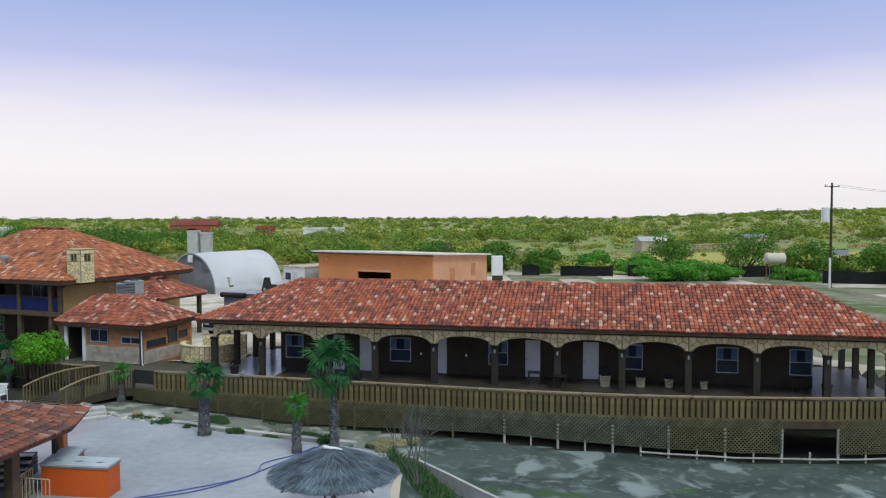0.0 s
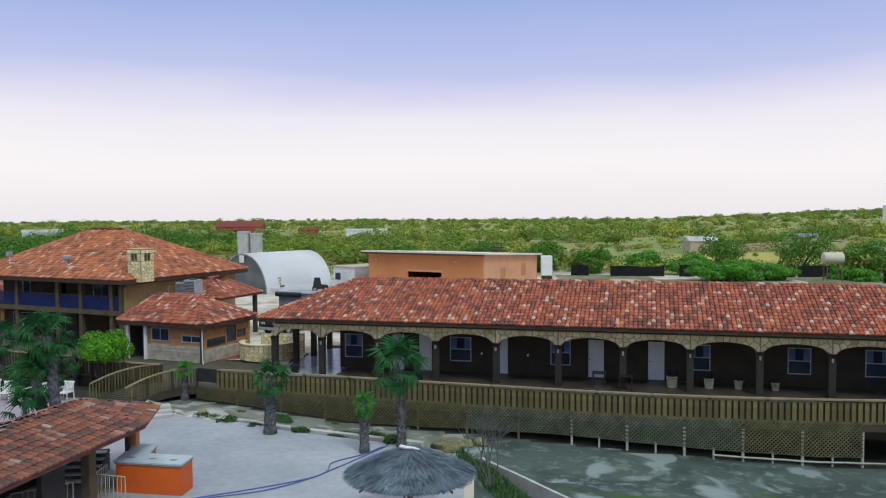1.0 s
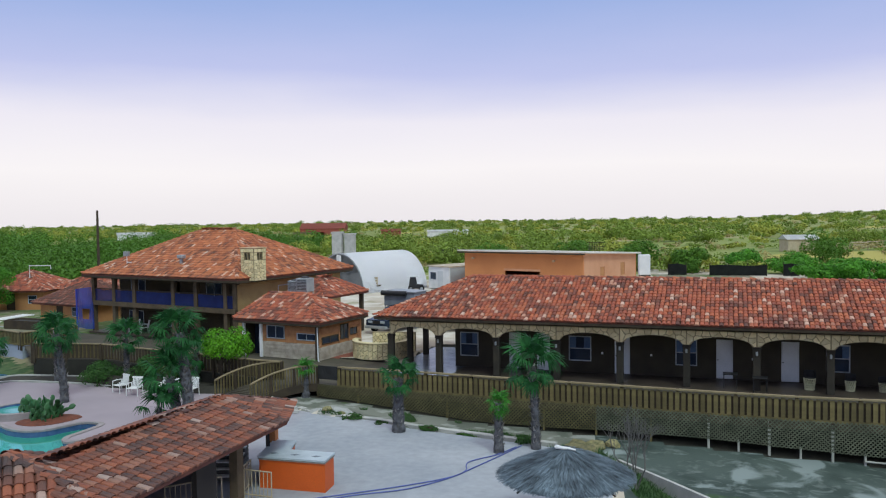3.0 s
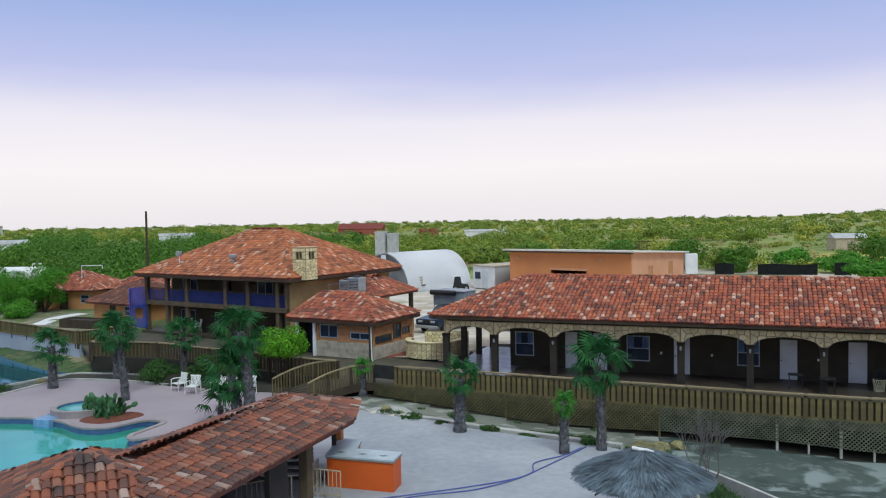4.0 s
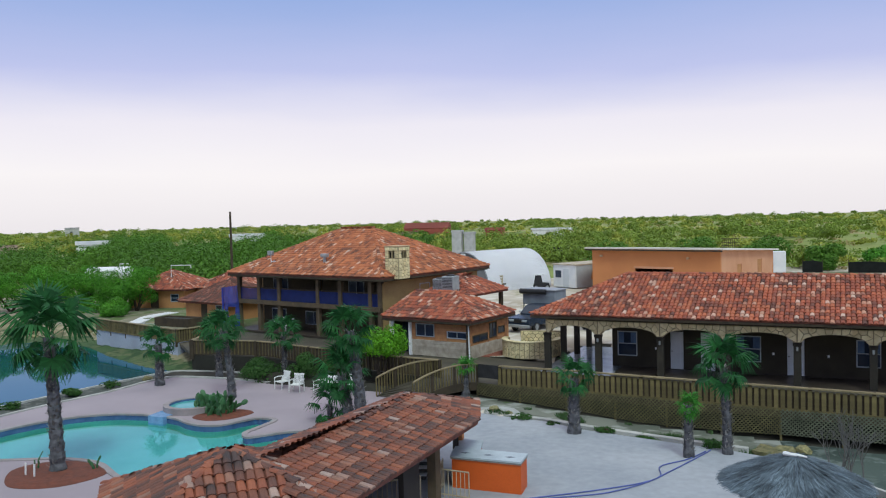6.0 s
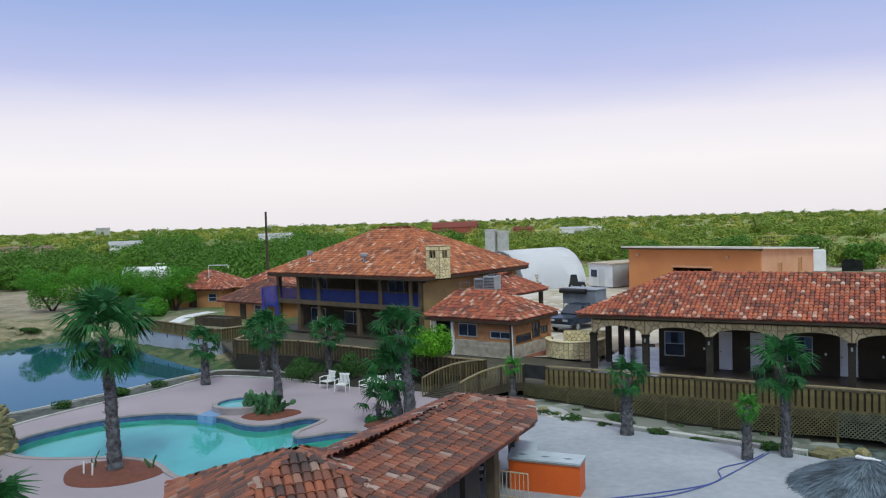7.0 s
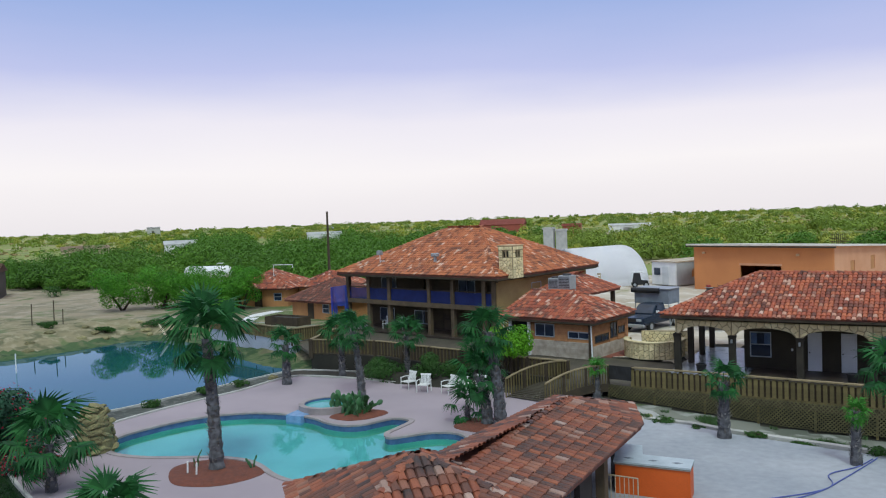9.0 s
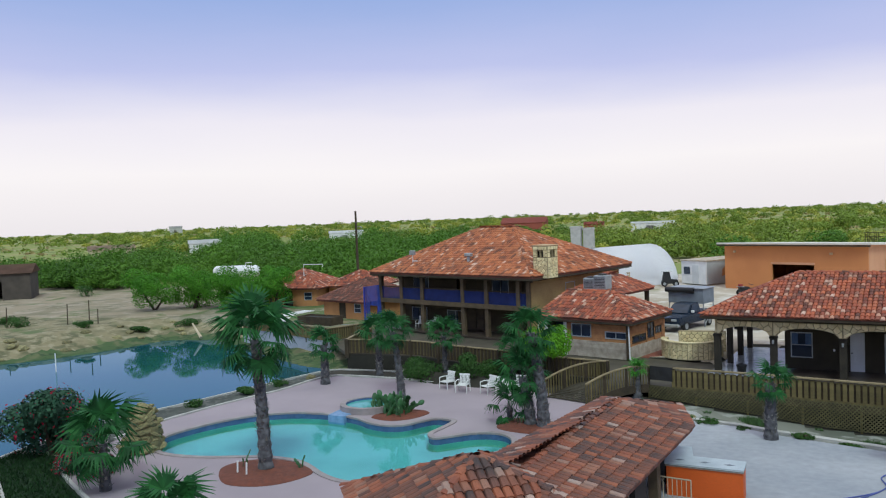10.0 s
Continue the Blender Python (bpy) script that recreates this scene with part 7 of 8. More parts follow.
def utility_pole(x, y, top, label, box_=True):
    z = height(x, y)
    p = thing("utility_pole", pose(x, y, z), label, "utility pole", "utility poles")
    part("shaft", tube(bmesh.new(), [(0, 0, -0.3), (0, 0, top - z)], [0.19, 0.12], 8), M_WOOD, p)
    if box_:
        part("cross_arm", a_box(-0.9, 0.9, -0.05, 0.05, top - z - 0.48, top - z - 0.40), M_WOOD, p)
        for k in (-0.8, 0.0, 0.8):
            part("insulator", tube(bmesh.new(), [(k, 0, top - z - 0.40), (k, 0, top - z - 0.2)], 0.05, 6), M_GREYMETAL, p)
        part("transformer", tube(bmesh.new(), [(-0.85, -0.3, top - z - 4.6), (-0.85, -0.3, top - z - 2.9)], 0.45, 10), M_WHITE, p, "pale transformer drum")
        part("meter_pipe", tube(bmesh.new(), [(-0.15, -0.2, 0), (-0.15, -0.2, 3.6)], 0.12, 6), M_WHITE, p)
    else:
        part("street_light", tube(bmesh.new(), [(0, 0, top - z - 1.9), (0.5, 0, top - z - 1.8), (0.75, 0, top - z - 2.0)], [0.03, 0.03, 0.09], 6), M_GREYMETAL, p, "small grey lamp on a bent arm")
    return p


utility_pole(45.7, 97.3, 13.0, "tall timber utility pole with a pale transformer")
utility_pole(-54.8, 87.6, 10.3, "slim timber utility pole behind the house", False)
for dy in (-0.8, 0.8):
    a, b = Vector((45.7 + dy, 97.3, 12.8)), Vector((93 + dy, 136.0, 13.9))
    pts = [a + (b - a) * t + Vector((0, 0, -1.2 * 4 * t * (1 - t))) for t in [k / 12 for k in range(13)]]
    solo("power_line", tube(bmesh.new(), pts, 0.012, 4), M_BLACK, "thin dark power line between poles", "wire", "power lines")

M_CLOTH = material("black_shade_cloth", (0.018, 0.02, 0.02), (0.03, 0.033, 0.03), rough=0.9)


def shade_fence(x0, y0, x1, y1, h, label="black shade-cloth fence panel among the scrub"):
    f = thing("shade_fence", Matrix.Identity(4), label, "fence", "shade fences")
    a, b = Vector((x0, y0, 0)), Vector((x1, y1, 0))
    n_ = max(2, round((b - a).length / 2.5))
    bm = bmesh.new()
    g = []
    for k in range(n_ + 1):
        p = a + (b - a) * k / n_
        z = height(p.x, p.y)
        g.append([bm.verts.new((p.x, p.y + 0.05 * math.sin(3 * k), z + 0.05)), bm.verts.new((p.x, p.y, z + h * (0.94 + 0.06 * math.sin(2.3 * k))))])
        part("post", tube(bmesh.new(), [(p.x, p.y + 0.08, z - 0.2), (p.x, p.y + 0.08, z + h + 0.1)], 0.05, 5), M_WOOD, f)
    for p, q in zip(g, g[1:]):
        bm.faces.new((p[0], q[0], q[1], p[1]))
    bmesh.ops.solidify(bm, geom=bm.faces[:], thickness=0.03)
    part("cloth", bm, M_CLOTH, f)


for v in ((11.2, 116.2, 13.6, 116.4, 1.6), (16.5, 115.4, 23.6, 114.5, 1.5), (36.6, 113.0, 40.4, 112.6, 1.7), (41.0, 112.8, 46.6, 113.6, 1.6), (25.6, 114.0, 27.4, 113.6, 1.7), (47.5, 103.0, 74.0, 98.0, 1.7), (-25.0, 149.0, -20.0, 150.0, 2.5), (70, 125, 96, 118, 3.0)):
    shade_fence(*v)


def shed(x, y, w, d, h, turn_, wall, roof, label, open_=False):
    z = height(x, y)
    s_ = thing("shed", pose(x, y, z, 0, 0, turn_), label, "shed", "far sheds")
    if open_:
        for u in (-w / 2, 0, w / 2):
            part("post", a_box(u - 0.08, u + 0.08, -d / 2, -d / 2 + 0.15, 0, h), M_WOOD, s_)
            part("post", a_box(u - 0.08, u + 0.08, d / 2 - 0.15, d / 2, 0, h), M_WOOD, s_)
    else:
        part("wall", wall_panel(-w / 2, w / 2, -0.3, h, -d / 2, 0.2, [(-w * 0.15, w * 0.05, 0, h * 0.7)]), wall, s_)
        part("wall", a_box(-w / 2, w / 2, d / 2 - 0.2, d / 2, -0.3, h), wall, s_)
        for u in (-w / 2, w / 2 - 0.2):
            part("wall", a_box(u, u + 0.2, -d / 2 + 0.2, d / 2 - 0.2, -0.3, h), wall, s_)
    bm = bmesh.new()
    rise = 0.18 * d
    a = [bm.verts.new(p) for p in ((-w / 2 - 0.3, -d / 2 - 0.3, h), (w / 2 + 0.3, -d / 2 - 0.3, h), (w / 2 + 0.3, 0, h + rise), (-w / 2 - 0.3, 0, h + rise), (w / 2 + 0.3, d / 2 + 0.3, h), (-w / 2 - 0.3, d / 2 + 0.3, h))]
    bm.faces.new((a[0], a[1], a[2], a[3])), bm.faces.new((a[3], a[2], a[4], a[5])), bm.faces.new((a[0], a[3], a[5])), bm.faces.new((a[1], a[4], a[2]))
    bmesh.ops.solidify(bm, geom=bm.faces[:], thickness=0.08)
    part("roof", bm, roof, s_)


M_RUST = material("rusty_sheet", (0.20, 0.11, 0.075), (0.13, 0.075, 0.05), scale=0.8, wave=("X", 0.3), bump=0.3)
M_REDSHED = material("red_sheet", (0.36, 0.085, 0.06), (0.28, 0.07, 0.05), scale=0.3)
M_GREYWOOD = material("grey_weathered_wall", (0.09, 0.075, 0.06), (0.055, 0.045, 0.038), scale=0.7)
shed(-99.5, 333.0, 18, 12, 4.4, 8, M_REDSHED, material("red_roof", (0.42, 0.12, 0.09), (0.36, 0.1, 0.08)), "long red metal barn in the scrubland")
shed(-103.8, 81.4, 7.5, 6, 3.4, 38, M_GREYWOOD, M_RUST, "dark weathered shed with rusty roof")
shed(-171, 215, 9.5, 6, 3.2, 40, M_WHITE, M_WHITE, "white house half hidden in the trees")
shed(-183, 334, 15, 6, 3.0, 30, M_WHITE, M_WHITE, "long white greenhouse beyond the trees")
shed(-194, 200, 13, 7, 2.8, 45, M_PALEWOOD, material("brown_roof", (0.42, 0.30, 0.22)), "small tan house in the scrub")
shed(-577, 713, 13, 8, 9, 40, M_KERB, M_KERB, "pale grey block on the horizon")
shed(-47.5, 330, 16, 4, 2.6, 3, M_WHITE, M_WHITE, "white trailer home among the bushes")
shed(-67, 312, 7, 5, 3.2, 5, M_REDSHED, M_REDSHED, "small red shed in the scrubland")
shed(56.0, 122.5, 6.5, 4, 2.6, -10, M_PALEWOOD, M_GREYMETAL, "open animal shelter with pale roof", True)
shed(44.5, 176.0, 6, 5, 2.4, 5, M_PALEWOOD, M_WHITE, "small pale stable in the scrub")
shed(66.5, 178.0, 5, 4, 2.2, 5, M_PALEWOOD, M_GREYMETAL, "small pale hut in the scrub")
shed(-88, 268, 6, 5, 3.2, 20, M_PALEWOOD, M_RUST, "small rusty hut behind the house")
wt = thing("water_tank", pose(43.3, 107.6, height(43.3, 107.6)), "cream cylinder water tank on a metal stand", "tank")
bm = bmesh.new()
tube(bm, [(-1.25, 0, 2.9), (-1.15, 0, 2.9), (1.15, 0, 2.9), (1.25, 0, 2.9)], [0.6, 0.72, 0.72, 0.6], 14)
part("drum", bm, material("cream_paint", (0.62, 0.58, 0.47), (0.52, 0.48, 0.38)), wt, smooth=True)
for x in (-0.9, 0.9):
    for y in (-0.5, 0.5):
        part("leg", tube(bmesh.new(), [(x, y * 1.3, -0.1), (x, y, 2.35)], 0.07, 5), M_RUST, wt)
pen = thing("pen_fence", Matrix.Identity(4), "pale board pen fence in the scrub", "fence")
for k in range(10):
    x = 42 + 3.2 * k
    z = height(x, 168)
    part("post", a_box(x - 0.1, x + 0.1, 167.9, 168.1, z - 0.2, z + 1.7), M_PALEWOOD, pen)
    if k < 9:
        for h in (0.5, 1.0, 1.5):
            part("board", a_box(x, x + 3.2, 167.85, 167.9, z + h, z + h + 0.18), M_PALEWOOD, pen)

# ---- plants ----
def leaf_material(name, col, col2, spread=0.35, scale=0.6, trans=0.4):
    m = material(name, col, col2, rough=0.6, scale=scale, fine=3.0, vary="piece", spread=spread, bump=0, spec=0.2)
    n, l = m.node_tree.nodes, m.node_tree.links
    b, out = n["Principled BSDF"], n["Material Output"]
    tl, mx = n.new("ShaderNodeBsdfTranslucent"), n.new("ShaderNodeMixShader")
    mx.inputs[0].default_value = trans
    l.new(b.inputs["Base Color"].links[0].from_socket, tl.inputs["Color"])
    l.new(b.outputs[0], mx.inputs[1])
    l.new(tl.outputs[0], mx.inputs[2])
    l.new(mx.outputs[0], out.inputs["Surface"])
    return m


M_FROND = leaf_material("palm_frond", (0.030, 0.145, 0.036), (0.012, 0.072, 0.024), 0.35, trans=0.25)
M_FROND_YOUNG = leaf_material("young_palm_frond", (0.06, 0.25, 0.03), (0.03, 0.14, 0.022), 0.4, trans=0.25)
M_PALMTRUNK = material("palm_bark", (0.13, 0.13, 0.145), (0.035, 0.035, 0.04), scale=5, fine=18, bump=0.6)
M_BOOT = material("dry_palm_boot", (0.27, 0.26, 0.245), (0.10, 0.09, 0.08), vary="piece", spread=0.4, bump=0)


def fan_mesh(length, fan, seed, segs=25, mat_=None):
    """One fan leaf: a stalk along +x and a fan of pointed, drooping segments."""
    rnd_ = random.Random(seed)
    vs, fs = [], []

    def quad(a, b, wa, wb, up):
        d = (b - a).normalized()
        s_ = d.cross(up).normalized()
        n0 = len(vs)
        vs.extend([tuple(a - s_ * wa), tuple(a + s_ * wa), tuple(b + s_ * wb), tuple(b - s_ * wb)])
        fs.append((n0, n0 + 1, n0 + 2, n0 + 3))
    up = Vector((0, 0, 1))
    bow = Vector((length * 0.55, 0, 0.17 * length))
    hub = Vector((length, 0, 0.10 * length))
    quad(Vector((0, 0, 0)), bow, 0.026, 0.018, up)
    quad(bow, hub, 0.018, 0.014, up)
    for k in range(segs):
        a = radians(-125 + 250 * k / (segs - 1) + rnd_.uniform(-4, 4))
        r = fan * (0.72 + 0.28 * math.cos(a * 0.72)) * rnd_.uniform(0.9, 1.08)
        d = Vector((math.cos(a), math.sin(a), 0.18 * math.cos(a)))
        mid = hub + d * r * 0.55 + Vector((0, 0, 0.04 * fan))
        tip = hub + d * r + Vector((0, 0, -fan * rnd_.uniform(0.25, 0.7)))
        quad(hub, mid, 0.014, 0.048 * fan + 0.006, up)
        quad(mid, tip, 0.048 * fan + 0.006, 0.004, up)
    me = bpy.data.meshes.new("frond")
    me.from_pydata(vs, [], fs)
    me.materials.append(mat_ or M_FROND)
    return me


FANS = [fan_mesh(0.9, 0.78, s) for s in range(4)]
FANS_YOUNG = [fan_mesh(0.5, 0.7, s + 9, 17, M_FROND_YOUNG) for s in range(2)]


def palm(x, y, h, crown, fronds, r, seed, z=0.0, lean=(0, 0), label="fan palm with a rough grey trunk on the terrace", young=False, skirt=0.35):
    rnd_ = random.Random(seed)
    p = thing("fan_palm", pose(x, y, z), label, "palm tree", "fan palms")
    pts, rad = [], []
    n_ = max(6, int(h / 0.22))
    for k in range(n_ + 1):
        t = k / n_
        pts.append((lean[0] * t * t, lean[1] * t * t, -0.1 + (h + 0.1) * t))
        rad.append(r * 0.86 * (1.2 - 0.4 * t + (0.22 * (1 - t) ** 8)) * (1 + (0.10 if k % 2 else -0.07)))
    bm = tube(bmesh.new(), pts, rad, 10)
    trunk = part("trunk", bm, M_PALMTRUNK, p, "rough ringed trunk")
    # old leaf bases standing off the trunk
    vs, fs = [], []
    for k in range(int(h * 85)):
        t = rnd_.uniform(0.03, 1.0)
        if rnd_.random() > 0.55 + 0.45 * t:
            continue
        a = rnd_.uniform(0, 6.283)
        rr = r * 0.86 * (1.2 - 0.4 * t)
        c = Vector((lean[0] * t * t, lean[1] * t * t, h * t))
        d = Vector((math.cos(a), math.sin(a), 0))
        s_ = Vector((-d.y, d.x, 0)) * 0.06
        q = c + d * rr * 0.9
        e = q + d * rnd_.uniform(0.06, 0.19) + Vector((0, 0, rnd_.uniform(0.05, 0.26)))
        n0 = len(vs)
        vs += [tuple(q - s_), tuple(q + s_), tuple(e)]
        fs.append((n0, n0 + 1, n0 + 2))
    me = bpy.data.meshes.new("bark_stubble")
    me.from_pydata(vs, [], fs)
    me.materials.append(M_BOOT)
    ob = new("bark_stubble", me)
    ob.parent = trunk
    tagged(ob, kind="stuff")
    top = Vector((lean[0], lean[1], h))
    fans = FANS_YOUNG if young else FANS
    for k in range(fronds):
        t = (k + 0.5) / fronds
        el = 80 - 135 * t ** 0.85 + rnd_.uniform(-11, 11)
        az = 137.5 * k + rnd_.uniform(-14, 14)
        s_ = crown / 1.36 * rnd_.uniform(0.85, 1.12) * (0.8 + 0.2 * math.sin(math.pi * min(1, t + 0.25)))
        m = Matrix.Translation(top - Vector((0, 0, 0.25 * t * crown * 0.3))) @ Matrix.Rotation(radians(az), 4, "Z") @ Matrix.Rotation(radians(-el), 4, "Y") @ Matrix.Rotation(radians(rnd_.uniform(-25, 25)), 4, "X") @ Matrix.Scale(s_, 4)
        share("frond", fans[k % len(fans)], p, m)
    return p


palm(-4.52, 33.88, 3.35, 1.3, 17, 0.18, 1, -0.05, (-0.15, 0.0), "tall fan palm with a slim grey trunk at the terrace edge")
palm(-5.96, 33.22, 1.95, 0.85, 11, 0.19, 2, 0, label="small fan palm with a stout trunk at the terrace edge", young=True)
palm(-10.51, 35.96, 2.3, 0.95, 14, 0.26, 3, 0, label="small fan palm with a stout trunk beside the dry channel")
palm(-28.84, 40.12, 3.5, 1.18, 17, 0.2, 4, 0, (-0.4, 0), "tall fan palm rising from the cactus bed")
palm(-29.11, 27.35, 5.1, 1.8, 22, 0.265, 5, 0, (-0.35, 0.2), "tall fan palm in a red mulch bed beside the pool")
palm(-19.98, 35.71, 4.2, 1.32, 19, 0.27, 6, 0, (-0.55, 0.3), "tall fan palm standing in a pair")
palm(-20.66, 35.96, 2.2, 1.35, 16, 0.26, 7, 0, (-0.3, -0.1), "shorter fan palm standing in a pair")
palm(-21.73, 36.33, 0.75, 1.15, 8, 0.14, 8, 0, label="low young fan palm beside the pair")
palm(-34.75, 42.54, 2.3, 1.15, 14, 0.26, 9, 0, label="small fan palm in the strip beside the pond")
palm(-16.74, 42.52, 1.5, 0.95, 10, 0.2, 10, -0.05, label="small pale fan palm below the footbridge", young=True)
palm(-32.47, 45.20, 2.5, 1.35, 15, 0.2, 11, 0, label="dark fan palm below the walkway")
palm(-28.23, 45.26, 2.5, 1.2, 14, 0.16, 12, 0, label="slim fan palm below the walkway")
palm(-33.75, 23.78, 1.75, 1.75, 16, 0.2, 13, 0, label="broad fan palm at the lawn edge")
palm(-27.95, 20.2, 0.75, 1.6, 15, 0.22, 14, 0, label="low broad fan palm beside the terrace")
palm(-24.15, 45.61, 1.7, 1.1, 11, 0.16, 15, 0, label="bushy fan palm beside the walkway")


def leaves(rnd_, lobes, count, size, flat=0.6):
    """Leaf cards over lobes (centre, radii): corners and faces as arrays."""
    vs, fs = [], []
    w = np.array([l_[1][0] * l_[1][1] for l_ in lobes])
    w = w / w.sum()
    pick = rnd_.choice(len(lobes), count, p=w)
    d = rnd_.normal(size=(count, 3))
    d /= np.linalg.norm(d, axis=1)[:, None]
    d[:, 2] = np.where(d[:, 2] < -0.8, -d[:, 2], d[:, 2])
    c = np.array([l_[0] for l_ in lobes])[pick]
    r = np.array([l_[1] for l_ in lobes])[pick]
    p = c + d * r * (0.72 + 0.32 * rnd_.random((count, 1)))
    n_ = 1.0 * d + np.array([0, 0, 0.25]) + 0.38 * rnd_.normal(size=(count, 3))
    n_ /= np.linalg.norm(n_, axis=1)[:, None]
    t = np.cross(n_, rnd_.normal(size=(count, 3)))
    t /= np.linalg.norm(t, axis=1)[:, None]
    b = np.cross(n_, t)
    s_ = size * (0.6 + 0.8 * rnd_.random((count, 1)))
    q = np.stack([p - t * s_ - b * s_ * 0.25, p + b * s_ * flat, p + t * s_ + b * s_ * 0.2, p - b * s_ * flat], 1).reshape(-1, 3)
    return q


def cards(name, q, mat_, parent=None, label=""):
    me = bpy.data.meshes.new(name)
    n_ = len(q) // 4
    me.from_pydata(q.tolist(), [], np.arange(4 * n_).reshape(-1, 4).tolist())
    me.materials.append(mat_)
    ob = new(name, me)
    ob.parent = parent
    return tagged(ob, label)


def lobes_for(rnd_, w, h, n_=7, base=0.25):
    out = []
    for k in range(n_):
        a, r = rnd_.uniform(0, 6.283), w * 0.5 * math.sqrt(rnd_.random()) * 0.75
        z = h * (base + (1 - base) * rnd_.uniform(0.3, 0.8))
        s_ = w * rnd_.uniform(0.2, 0.32)
        out.append(((r * math.cos(a), r * math.sin(a), z), (s_, s_, min(s_ * 0.8, h * 0.3))))
    return out


def tree(name, x, y, w, h, mat_, seed, label, category="tree", leaf=0.16, count=1800, stems=3, base=0.3, group="", flowers=None, bark=None):
    rnd_ = np.random.RandomState(seed)
    z = height(x, y)
    t = thing(name, pose(x, y, z), label, category, group)
    lb = lobes_for(rnd_, w, h, 9, base)
    bm = bmesh.new()
    for k in range(stems):
        c = Vector(lb[k][0])
        f = Vector((rnd_.uniform(-0.15, 0.15), rnd_.uniform(-0.15, 0.15), -0.1))
        m1 = f.lerp(c, 0.5) + Vector((rnd_.uniform(-0.15, 0.15), rnd_.uniform(-0.15, 0.15), 0.1)) * w * 0.2
        tube(bm, [f, m1, c], [0.045 * h * 0.5 + 0.03, 0.03 * h * 0.5 + 0.015, 0.02], 6)
        for l_ in lb[stems + k::stems]:
            tube(bm, [m1, (m1 + Vector(l_[0])) / 2 + Vector((0, 0, 0.1)), Vector(l_[0])], [0.03, 0.022, 0.012], 5)
    part("trunk", bm, bark or M_WOOD, t)
    cards("crown", leaves(rnd_, lb, count, leaf), mat_, t)
    if flowers:
        tagged(cards("blossom", leaves(rnd_, [(c, tuple(1.2 * v for v in r)) for c, r in lb], flowers[1], leaf * 0.8), flowers[0], t), "red blossoms", kind="stuff")
    return t


M_MESQ = leaf_material("mesquite_leaf", (0.10, 0.31, 0.026), (0.055, 0.20, 0.018), 0.35, trans=0.25)
M_LIME = leaf_material("lime_leaf", (0.13, 0.36, 0.018), (0.075, 0.24, 0.014), 0.4, trans=0.3)
M_OLEANDER = leaf_material("oleander_leaf", (0.036, 0.105, 0.058), (0.018, 0.058, 0.036), 0.4, trans=0.2)
M_REDFLOWER = leaf_material("red_blossom", (0.50, 0.018, 0.055), (0.24, 0.016, 0.045), 0.3)
M_SHRUB = leaf_material("shrub_leaf", (0.06, 0.15, 0.035), (0.04, 0.10, 0.025), 0.35)

tree("lime_green_tree", -21.85, 44.2, 3.1, 3.7, M_LIME, 1, "small feathery bright lime-green tree by the footbridge", leaf=0.07, count=5200, base=0.38)
tree("oleander", -39.75, 27.05, 4.3, 3.7, M_OLEANDER, 2, "rounded oleander shrub with red blossom beside the pond", "shrub", leaf=0.085, count=12500, stems=5, base=-0.3, flowers=(M_REDFLOWER, 560))
tree("flowering_shrub", -36.15, 25.45, 2.4, 1.25, M_OLEANDER, 3, "low shrub with red flowers at the lawn edge", "shrub", leaf=0.07, count=2200, base=-0.2, flowers=(M_REDFLOWER, 700))
for k, (x, y, w, h) in enumerate(((-70.63, 70.96, 5.2, 5.0), (-66.82, 72.53, 5.6, 5.7), (-63.96, 73.42, 4.8, 5.3), (-59.95, 72.13, 5.0, 4.8), (-57.09, 72.44, 4.6, 4.8), (-55.94, 68.08, 3.2, 2.2))):
    tree("mesquite_tree", x, y, w, h, M_MESQ, 20 + k, "spreading green mesquite tree on the pond's far bank", leaf=0.08, count=11000, base=-0.32, group="mesquite trees")
for k, (x, y, w, h, lab) in enumerate(((-29.29, 44.44, 3.2, 1.2, "low yellow-green shrub at the terrace edge"), (-26.49, 44.27, 2.0, 1.3, "low shrub with pink flowers behind the chairs"), (-13.24, 38.09, 1.2, 0.25, "weedy green clump beside the dry channel"), (-5.02, 34.69, 1.0, 0.4, "spiky green clump under the palms"), (-9.25, 36.31, 0.8, 0.15, "low weeds on the broken kerb"),
                                       (-16.45, 48.36, 1.6, 0.35, "low green plant beside the annex"), (-39.22, 36.16, 1.1, 0.45, "green spiky plant in the pond strip"), (-38.10, 39.30, 0.9, 0.5, "green spiky plant in the pond strip"), (-37.44, 41.84, 1.1, 0.4, "green spiky plant in the pond strip"), (-11.58, 37.37, 0.7, 0.15, "low weeds beside the dry channel"), (-7.68, 35.95, 0.7, 0.15, "low weeds on the broken kerb"), (-30.94, 46.30, 2.6, 1.0, "dark shrub below the walkway"), (-25.13, 46.16, 2.6, 1.1, "dark shrub below the walkway"))):
    tree("shrub", x, y, w, h, M_SHRUB, 60 + k, lab, "shrub", leaf=0.06, count=2200 if h > 0.45 else 420, stems=2, base=-0.2, group="shrubs")

# a bare shrub by the thatched umbrella
bare = thing("bare_shrub", pose(-0.93, 30.09, -0.35), "leafless grey thorn shrub in the grass strip", "shrub")
rnd = random.Random(77)


def twig(p, d, ln, r, depth):
    q = p + d * ln
    tube(bm, [p, (p + q) / 2 + Vector((rnd.uniform(-1, 1), rnd.uniform(-1, 1), 0)) * ln * 0.06, q], [r, r * 0.8, r * 0.6], 4, False)
    if depth:
        for _ in range(rnd.choice((2, 3, 3))):
            e = (d + Vector((rnd.uniform(-1, 1), rnd.uniform(-1, 1), rnd.uniform(-0.2, 0.6))) * 0.62).normalized()
            twig(q, e, ln * rnd.uniform(0.6, 0.85), r * 0.62, depth - 1)


